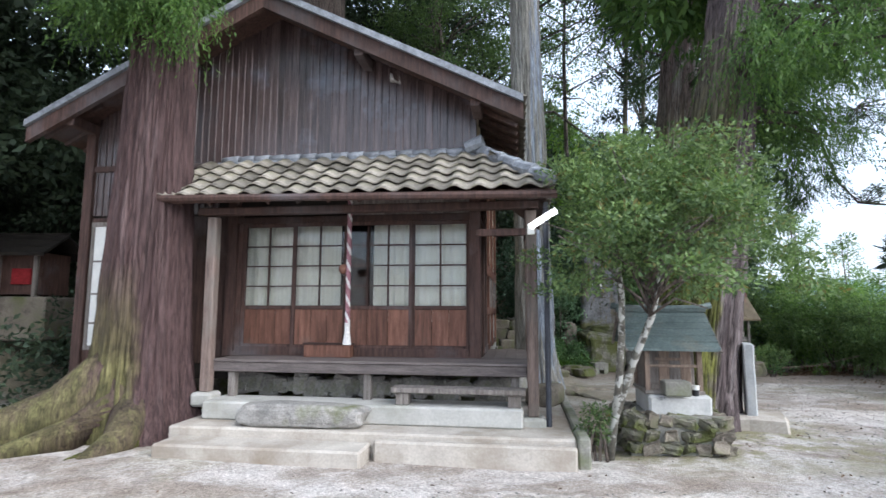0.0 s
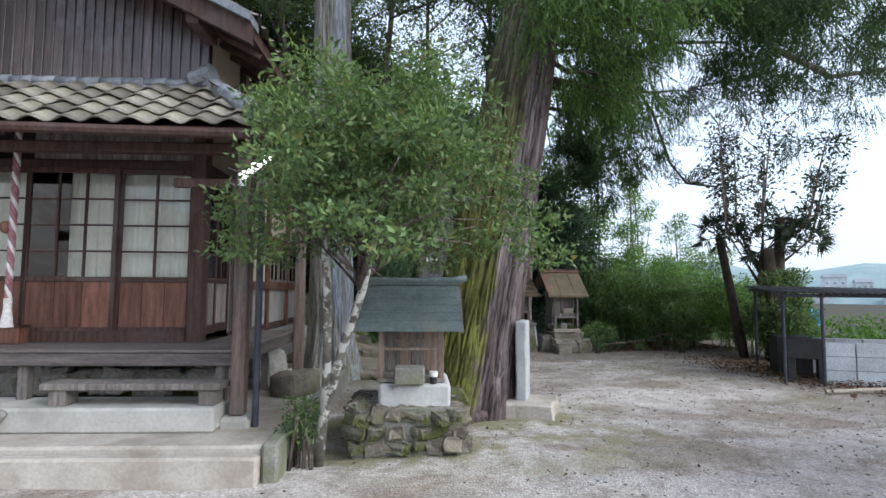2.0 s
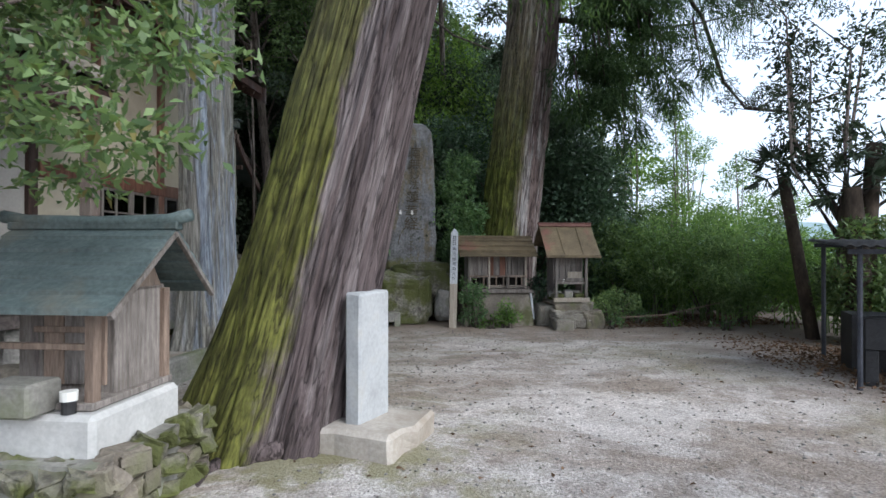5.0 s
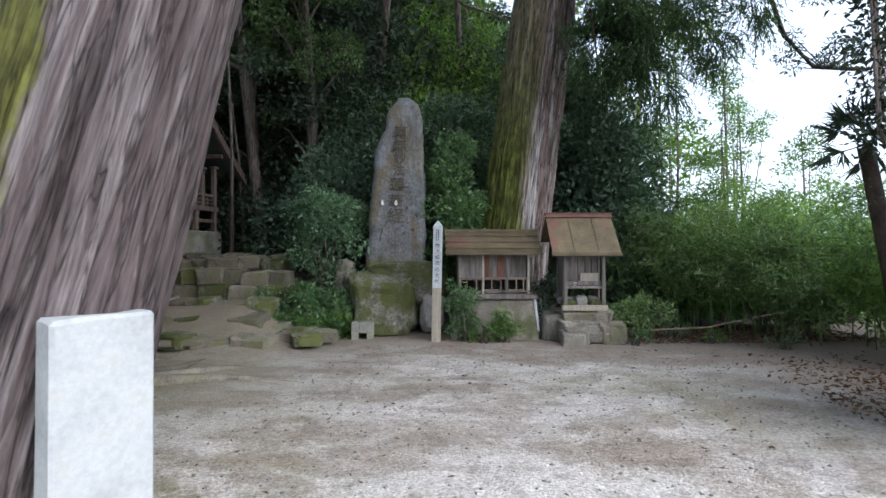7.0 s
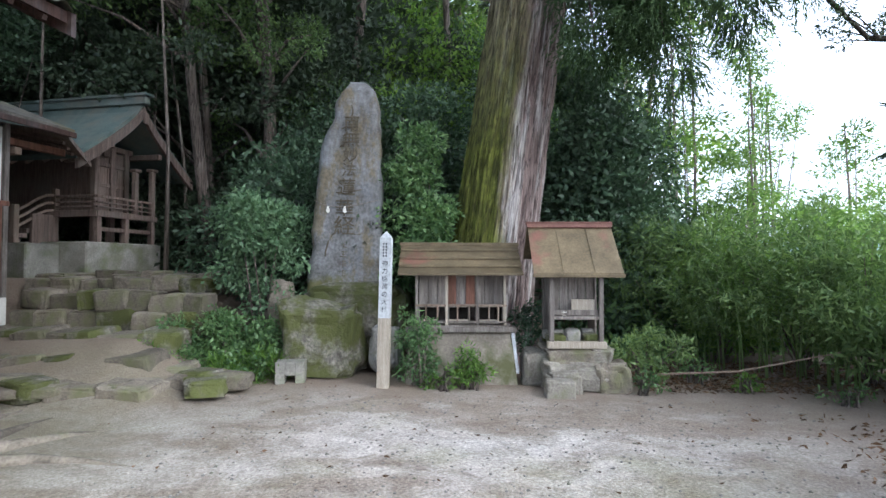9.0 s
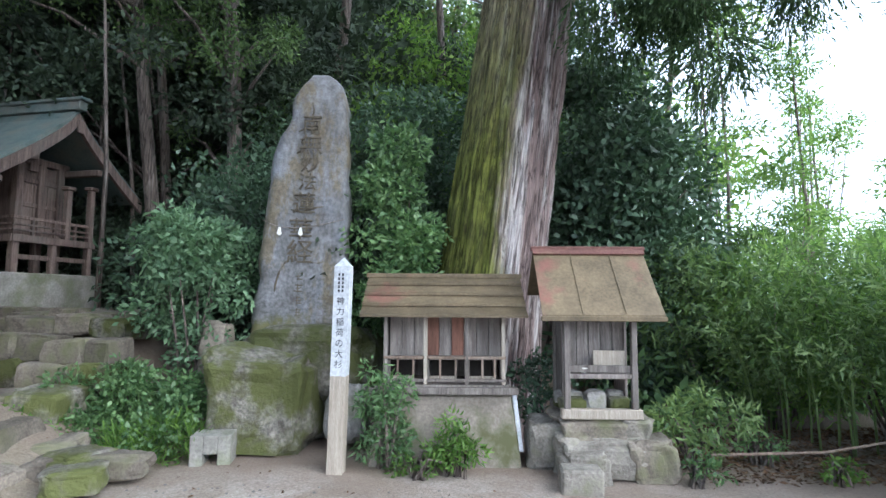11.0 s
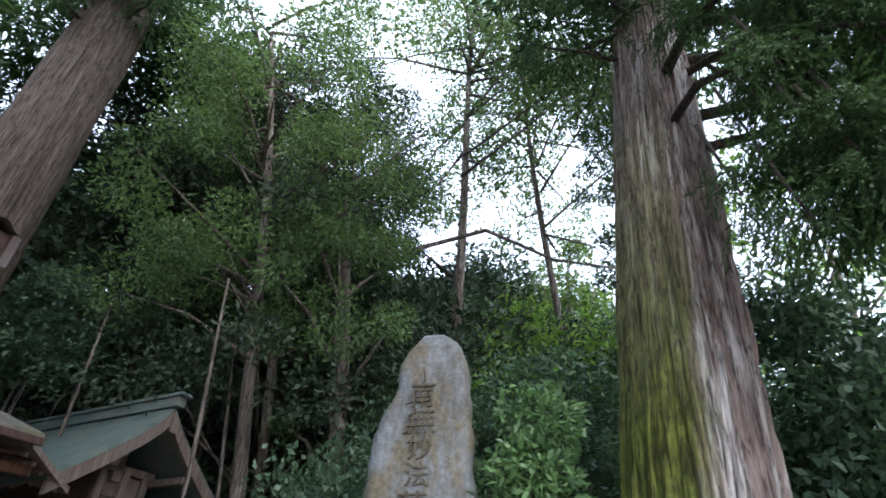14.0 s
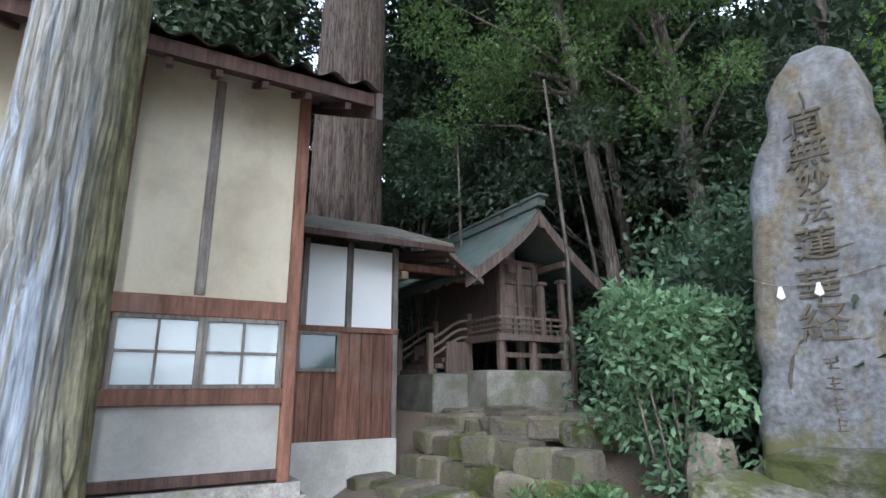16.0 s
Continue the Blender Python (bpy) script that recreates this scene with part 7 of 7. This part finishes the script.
bush("glossy green shrub on the slope behind the altar", scatter_blobs(46, -3.06, 15.80, 5.83, 1.1, 0.6, 1.1, 0.2, 0.42, 81), 120, 0.11, 0.05, LEAF_BLUE)
wb = scatter_blobs(40, -7.67, 12.48, 10.62, 2.2, 2.0, 2.6, 0.8, 1.3, 82)
o = foliage("undergrowth", wb, 30, 0.24, 0.11, LEAF_DARK, None, inner=0.4)
tagged(o, "dark evergreen crowns above the hall roof", "undergrowth", kind="stuff")
# added canopy that blocks light from the western wood below
wb = scatter_blobs(34, -9.5, 7.0, 7.6, 4.0, 4.2, 1.4, 1.0, 1.6, 83)
o = foliage("undergrowth", wb, 20, 0.27, 0.12, LEAF_DARK, None, inner=0.4)
tagged(o, "dark evergreen canopy added to shade the western wood", "undergrowth", kind="stuff")
wb = scatter_blobs(36, -8.6, 15.6, 5.4, 2.2, 1.3, 4.0, 0.8, 1.3, 84)
o = foliage("undergrowth", wb, 30, 0.22, 0.1, LEAF_DARK, None, inner=0.4)
tagged(o, "dark evergreen thicket behind the annex", "undergrowth", kind="stuff")
# dark wood west of the hall
wb = scatter_blobs(90, -10.5, 10.5, 4.0, 3.6, 4.5, 4.5, 0.8, 1.4, 70)
wb = [q for q in wb if not (q[0] > -10.6 and q[2] < 3.2 and q[1] < 13)]
o = foliage("undergrowth", wb, 45, 0.2, 0.09, LEAF_DARK, None, inner=0.4)
tagged(o, "dark evergreen mass west of the hall", "undergrowth", kind="stuff")


def broadleaf(label, x, y, height, r, leafmat, seed, lean=(0, 0), crown_h=0.5, blobs=22, size=0.15, dens=55, rad=0.09, spread=1.0, group="woodland trees"):
    tree = thing("woodland_tree", Matrix.Identity(4), label, "tree", group)
    z0 = gz(x, y)
    rg_ = random.Random(seed)
    pts = [(x + lean[0] * t * height + 0.12 * math.sin(t * 5 + seed), y + lean[1] * t * height, z0 - 0.2 + t * height) for t in np.linspace(0, 1, 8)]
    limb(tree, pts, rad, rad * 0.35, BARK_GREY, "trunk", 9)
    bl = []
    for k in range(blobs):
        t = rg_.uniform(1 - crown_h, 1.08)
        px, py, pz = x + lean[0] * t * height, y + lean[1] * t * height, z0 + t * height
        a, d = rg_.uniform(0, 6.28), r * rg_.uniform(0.3, 1) * spread
        q = (px + math.cos(a) * d, py + math.sin(a) * d, pz + rg_.uniform(-0.4, 0.5))
        rr = rg_.uniform(0.35, 0.7) * max(0.7, r / 2)
        bl.append((*q, rr, rr, rr * 0.6))
        if k % 2 == 0:
            limb(tree, [(px - lean[0], py, pz - 0.9), ((px + q[0]) / 2, (py + q[1]) / 2, pz - 0.25), q], rad * 0.35, 0.01, BARK_GREY, "limb", 5)
    foliage("crown", bl, dens, size, size * 0.45, leafmat, tree, inner=0.25)
    return tree


wrg = random.Random(14)
for k, (x, y) in enumerate(((-9.8, 13.5), (-8, 15.5), (-6.6, 17), (-5.0, 18.5), (-3.2, 19.2), (-1.6, 18.6), (-0.2, 19.4), (0.0, 18.2), (-9.5, 18), (-7.2, 20.5), (-4.5, 22), (-2.0, 22), (-0.9, 22.5), (-11, 7.5), (-12, 11))):
    broadleaf("slim evergreen in the dark wood behind the hall", x, y, wrg.uniform(8, 12), 2.3, LEAF_DARK, k, (wrg.uniform(-0.05, 0.12), -0.06), 0.8, 46, 0.13, 90, wrg.uniform(0.06, 0.14))
broadleaf("old leafy evergreen spreading over the stele", 1.5, 17.8, 7.4, 1.8, LEAF_MID, 31, (0.0, -0.08), 0.7, 46, 0.1, 130, 0.16)
broadleaf("tall leafy evergreen above the altar", 0.7, 17.4, 12.5, 2.5, LEAF_MID, 36, (-0.1, -0.12), 0.6, 76, 0.1, 95, 0.13)
open_tree = broadleaf("leafy tree with open crown against the sky", 2.6, 20.0, 13, 4.2, LEAF_SHRUB, 32, (0.12, -0.12), 0.5, 58, 0.15, 24, 0.13)
broadleaf("leafy tree with open crown against the sky", 5.0, 22.0, 13, 4.0, LEAF_SHRUB, 33, (0.0, -0.14), 0.55, 52, 0.15, 24, 0.11)
limb(open_tree, [(2.9, 19.6, 8.2)] + [(2.46, 18.6, 8.34), (3.93, 18.6, 8.52), (5.22, 18.6, 7.54), (6.3, 18.6, 7.15)], 0.07, 0.02, BARK_GREY)
broadleaf("tall conifer far up the bank", 5.2, 26.0, 5.2, 1.3, LEAF_SHRUB, 34, (0, 0), 0.55, 30, 0.22, 40, 0.16)
broadleaf("lone tree beyond the dark bank", 9.6, 19.5, 8, 2.0, LEAF_YELLOW, 35, (0.05, 0), 0.7, 30, 0.16, 40, 0.1)

for x, y, s in ((7.2, 20.6, 41), (8.1, 21.4, 42)):
    broadleaf("tall dark evergreen behind the great cedar", x, y, 10.5, 1.3, LEAF_DARK, s, (0.0, 0.0), 0.75, 60, 0.13, 80, 0.14)

# bare pale saplings leaning in the wood
for k in range(6):
    x, y = wrg.uniform(-7, 2), wrg.uniform(15.8, 18.5)
    z = gz(x, y)
    o = thing("leaning_sapling", Matrix.Identity(4), "thin bare grey sapling leaning in the wood", "sapling", "bare saplings in the wood")
    dx = wrg.uniform(-0.6, 1.6)
    limb(o, [(x, y, z - 0.1), (x + dx * 0.4, y, z + 2.2), (x + dx, y - 0.3, z + 5)], 0.045, 0.018, BARK_GREY, "stem", 6)

# ---- thicket tree, fan palm and shelter at the yard's edge ----
PX, PY = 10.7, 10.9
palm = thing("fan_palm", Matrix.Identity(4), "fan palms with shaggy trunks tangled beside the shelter", "palm")
PALM_BARK = surface("palm_fibre", (0.03, 0.022, 0.016), (0.1, 0.075, 0.055), 9, (1, 1, 0.4), 0.95, spread=0)


def palm_head(x, y, z, n, L, seed):
    rg_ = np.random.default_rng(seed)
    P_, D_ = [], []
    for k in range(n):
        a, el = rg_.uniform(0, 6.28), rg_.uniform(-0.6, 1.2)
        d = np.array([math.cos(a) * math.cos(el), math.sin(a) * math.cos(el), math.sin(el)])
        hub = np.array([x, y, z]) + d * L * 0.75
        bm = bmesh.new()
        tube(bm, [(x, y, z), tuple(hub)], 0.008, 4)
        part("stalk", bm, LEAF_DARK, palm)
        s = np.cross(d, [0, 0, 1])
        s /= np.linalg.norm(s)
        roll = rg_.uniform(-1.3, 1.3)
        s = s * math.cos(roll) + np.cross(d, s) * math.sin(roll)
        for j in range(17):
            f = (j - 8) / 8 * 1.5
            dd = d * math.cos(f) + s * math.sin(f)
            P_.append(hub)
            D_.append(dd + [0, 0, -0.3])
    link_mesh("fronds", leaf_mesh("fronds", np.array(P_), np.array(D_), L * 0.62, 0.035, 0.15), LEAF_DARK, palm)


limb(palm, [(PX, PY, -0.1), (PX + 0.05, PY, 1.0), (PX, PY + 0.1, 2.3)], 0.17, 0.13, PALM_BARK, "trunk", 12)
limb(palm, [(PX - 0.2, PY + 0.6, -0.1), (PX - 0.3, PY + 0.8, 1.2), (PX - 0.35, PY + 1.1, 2.6)], 0.1, 0.09, PALM_BARK, "trunk", 12)
palm_head(PX, PY + 0.1, 2.3, 14, 0.5, 1)
palm_head(PX + 0.45, PY + 0.2, 3.0, 14, 0.5, 3)
palm_head(PX + 0.9, PY + 0.1, 2.5, 14, 0.5, 4)
limb(palm, [(PX + 0.3, PY + 0.2, -0.1), (PX + 0.35, PY + 0.2, 1.5), (PX + 0.45, PY + 0.2, 3.0)], 0.13, 0.1, PALM_BARK, "trunk", 12)
palm_head(PX - 0.35, PY + 1.1, 2.65, 15, 0.5, 2)
thin = thing("sparse_tree", Matrix.Identity(4), "sparse tree with long upward limbs behind the palms", "tree")
tr = random.Random(44)
bl = []
for k in range(9):
    a = tr.uniform(0, 6.28)
    b0 = Vector((PX + 0.15, PY + 0.4, tr.uniform(1.4, 2.2)))
    top = b0 + Vector((math.cos(a) * 1.3 + 0.5, math.sin(a) * 0.9, tr.uniform(2.0, 3.6)))
    mid = b0 * 0.5 + top * 0.5 + Vector((math.cos(a) * 0.3, math.sin(a) * 0.3, -0.3))
    limb(thin, [tuple(b0), tuple(mid), tuple(top)], 0.05, 0.012, BARK_GREY, "limb", 7)
    for t in (0.5, 0.75, 1.0):
        q = mid.lerp(top, (t - 0.5) * 2)
        bl.append((q.x, q.y, q.z, 0.4, 0.4, 0.35))
        e_ = q + Vector((tr.uniform(-0.6, 0.6), tr.uniform(-0.4, 0.4), tr.uniform(0.1, 0.6)))
        limb(thin, [tuple(q), tuple(e_)], 0.014, 0.005, BARK_GREY, "twig", 4)
limb(thin, [(PX + 0.2, PY + 0.3, -0.1), (PX + 0.1, PY + 0.4, 1.0), (PX + 0.15, PY + 0.4, 2.2)], 0.11, 0.07, BARK_GREY, "trunk", 9)
foliage("crown", bl, 70, 0.1, 0.045, LEAF_DARK, thin, inner=0.1)
bush("ivy-covered foot of the palms", scatter_blobs(44, PX + 0.2, PY, 1.1, 0.55, 0.4, 1.2, 0.12, 0.25, 91), 260, 0.08, 0.04, LEAF_SHRUB)
bush("light green shrubs beyond the shelter", scatter_blobs(40, 12.4, 9.4, 0.3, 1.6, 1.8, 0.6, 0.25, 0.5, 92), 110, 0.1, 0.035, LEAF_BRIGHT)

SH = Matrix.Translation((9.35, 8.55, 0)) @ pose(0, 0, 0, 0, 0, -28)
shed = thing("incinerator_shelter", SH, "dark corrugated roof on thin posts over a burner", "shelter")
xs = np.linspace(-0.75, 1.7, 90)
vs = np.array([(x, y, 1.38 + 0.05 * (y + 0.8) - 0.02 * x + 0.014 * math.sin(x * 60) + dz) for dz in (0, 0.012) for y in (-0.8, 1.2) for x in xs])
n = len(xs)
jj = np.arange(n - 1)
fs = np.concatenate([np.stack([jj, jj + 1, n + jj + 1, n + jj], 1), np.stack([2 * n + jj, 3 * n + jj, 3 * n + jj + 1, 2 * n + jj + 1], 1), np.stack([jj, 2 * n + jj, 2 * n + jj + 1, jj + 1], 1)])
link_mesh("roof", raw_mesh("roof", vs, fs), BLACK, shed)
for x, y in ((-0.6, -0.65), (1.55, -0.65), (-0.6, 1.05), (1.55, 1.05), (-0.1, -0.7)):
    bm = bmesh.new()
    tube(bm, [(x, y, -0.1), (x, y, 1.4)], 0.025, 8)
    part("pole", bm, IRON, shed)
part("beam", boxes((-0.7, 1.65, -0.68, -0.64, 1.32, 1.37), (-0.7, 1.65, 1.03, 1.07, 1.4, 1.45)), IRON, shed)
burner = thing("block_burner", SH @ Matrix.Translation((0.1, -0.45, 0)), "grey concrete block burner with sooty opening", "burner")
for r in range(3):
    for k in range(4):
        part("block", boxes((-0.1 + k * 0.4 + 0.004, 0.29 + k * 0.4, 0.0, 0.15, r * 0.21, r * 0.21 + 0.205), bev=0.006), BLOCK, burner)
        part("block", boxes((-0.1 + k * 0.4 + 0.004, 0.29 + k * 0.4, 0.85, 1.0, r * 0.21, r * 0.21 + 0.205), bev=0.006), BLOCK, burner)
part("front", boxes((-0.62, -0.12, 0.0, 0.12, 0.36, 0.68), (-0.62, -0.5, 0.0, 0.12, 0, 0.36), (-0.2, -0.12, 0.0, 0.12, 0.0, 0.36), bev=0.01), BLACK, burner, "sooty black front")
part("hearth", boxes((-0.62, -0.12, 0.5, 1.0, 0.0, 0.66)), BLACK, burner)
tarp = part("blue_tarpaulin", rock_bm(0.5, 0.4, 0.3, 71, 3, 0.3), TARP)
tarp.matrix_basis = Matrix.Translation((13.5, 13.2, 0.7))
tagged(tarp, "crumpled blue tarpaulin beyond the shelter", "tarpaulin")
pole = part("bamboo_pole", tube(bmesh.new(), [(8.4, 7.45, 0.03), (10.4, 7.1, 0.12)], 0.03, 8), PALE_WOOD)
tagged(pole, "pale wooden pole lying by the shelter", "pole")

# small red shrine in the dark beyond the hall
far_shrine = thing("red_shrine", Matrix.Translation((-8.9, 11.2, gz(-8.9, 11.2))), "small shrine with red cloth in the dark wood", "shrine")
gable_roof("roof", far_shrine, -1.1, 1.1, -0.7, 1.7, 0.0, 2.15, 0.7, 1.7, DARKROOM, 0.06, 3)
part("wall", boxes((-0.8, 0.8, -0.3, 0.5, 0.9, 1.75)), WOOD_DARK, far_shrine)
part("red_cloth", boxes((0.22, 0.62, -0.36, -0.31, 1.1, 1.42), bev=0.01), RED_CLOTH, far_shrine)
part("base", boxes((-1.2, 1.2, -0.7, 0.8, 0.0, 0.85), bev=0.03), STONE_BROWN, far_shrine)
for x in (-0.8, 0.0, 0.75):
    part("post", boxes((x, x + 0.08, -0.5, -0.42, 0.85, 1.7), bev=0.01), WOOD_GREY, far_shrine)

# surface roots spreading from the trunks
rr = random.Random(17)
for k, (x, y, a) in enumerate(((1.8, 10.2, 20), (1.9, 10.1, 45), (1.95, 10.0, 75), (1.85, 9.7, 120), (1.6, 10.25, -5), (3.3, 6.85, 205), (3.05, 6.8, 235), (3.5, 7.0, 150), (-3.9, 6.1, 215), (-4.2, 6.4, 250), (-3.4, 6.0, 185))):
    L = rr.uniform(0.9, 1.9) if k < 5 else rr.uniform(0.4, 0.9)
    d = Vector((math.sin(radians(a)), math.cos(radians(a)), 0))
    n_ = Vector((d.y, -d.x, 0))
    pts = []
    for j in range(7):
        t = j / 6
        q = Vector((x, y, 0)) + d * L * t + n_ * 0.16 * math.sin(t * 5 + k)
        pts.append((q.x, q.y, gz(q.x, q.y) + 0.05 * (1 - t) - 0.035 * t))
    o = part("tree_root", tube(bmesh.new(), pts, [0.085 * (1 - 0.8 * j / 6) for j in range(7)], 9), STONE_BROWN if k < 5 else BARK_LEAN, smooth=True)
    tagged(o, "mossy surface root running over the earth", "root", "surface roots")

# ---- litter on the ground ----
n = 900
lx, ly = rng.uniform(-4, 10, n), rng.uniform(0.5, 13, n)
keep = ~((lx < 1.8) & (ly > 5.0))
lx, ly = lx[keep], ly[keep]
lp = np.stack([lx, ly, ground_z(lx, ly) + 0.008], 1)
ld = rng.normal(size=(len(lx), 3)) * [1, 1, 0.12]
tagged(link_mesh("fallen_leaves", leaf_mesh("fallen_leaves", lp, ld, 0.04, 0.018, 0.5), LEAF_DRY), "scattered dry leaves on the gravel", "leaves", kind="stuff")
n = 4200
lx, ly = rng.normal(9.6, 0.7, n), rng.normal(8.9, 1.2, n)
keep = (lx > 8.3)
lx, ly = lx[keep], ly[keep]
lp = np.stack([lx, ly, ground_z(lx, ly) + 0.01 + 0.06 * rng.uniform(0, 1, len(lx))], 1)
tagged(link_mesh("leaf_litter", leaf_mesh("leaf_litter", lp, rng.normal(size=(len(lx), 3)) * [1, 1, 0.3], 0.06, 0.022, 0.5), LEAF_DRY), "heap of brown leaf litter by the shelter", "leaf litter", kind="stuff")
n = 4200
lx, ly = rng.uniform(7.8, 11.5, n), rng.uniform(13.0, 15, n)
lp = np.stack([lx, ly, ground_z(lx, ly) + 0.01], 1)
tagged(link_mesh("leaf_litter", leaf_mesh("leaf_litter", lp, rng.normal(size=(n, 3)) * [1, 1, 0.25], 0.06, 0.02, 0.5), LEAF_DRY), "brown leaf litter under the thicket", "leaf litter", kind="stuff")

# loose pebbles in the gravel
n = 5200
lx, ly = rng.uniform(-1, 9.5, n), rng.uniform(1.2, 12.6, n)
keep = ~((lx < 3.4) & (ly > 4.6))
lx, ly = lx[keep], ly[keep]
n = len(lx)
ps = rng.uniform(0.006, 0.017, n)
oct_v = np.array([(1, 0, 0), (0, 1, 0), (-1, 0, 0), (0, -1, 0), (0, 0, 0.7), (0, 0, -0.5)])
turn = rng.uniform(0, 6.28, n)
vx = oct_v[None, :, 0] * (ps * rng.uniform(0.7, 1.5, n))[:, None]
vy = oct_v[None, :, 1] * ps[:, None]
vz = oct_v[None, :, 2] * ps[:, None]
pv = np.stack([lx[:, None] + vx * np.cos(turn)[:, None] - vy * np.sin(turn)[:, None], ly[:, None] + vx * np.sin(turn)[:, None] + vy * np.cos(turn)[:, None], ground_z(lx, ly)[:, None] + vz + 0.002], -1).reshape(-1, 3)
of = np.array([(0, 1, 4), (1, 2, 4), (2, 3, 4), (3, 0, 4), (1, 0, 5), (2, 1, 5), (3, 2, 5), (0, 3, 5)])
tagged(link_mesh("pebbles", raw_mesh("pebbles", pv, (np.arange(n)[:, None, None] * 6 + of[None]).reshape(-1, 3)), STONE_DRY, smooth=True), "loose grey pebbles strewn over the gravel", "pebbles", kind="stuff")
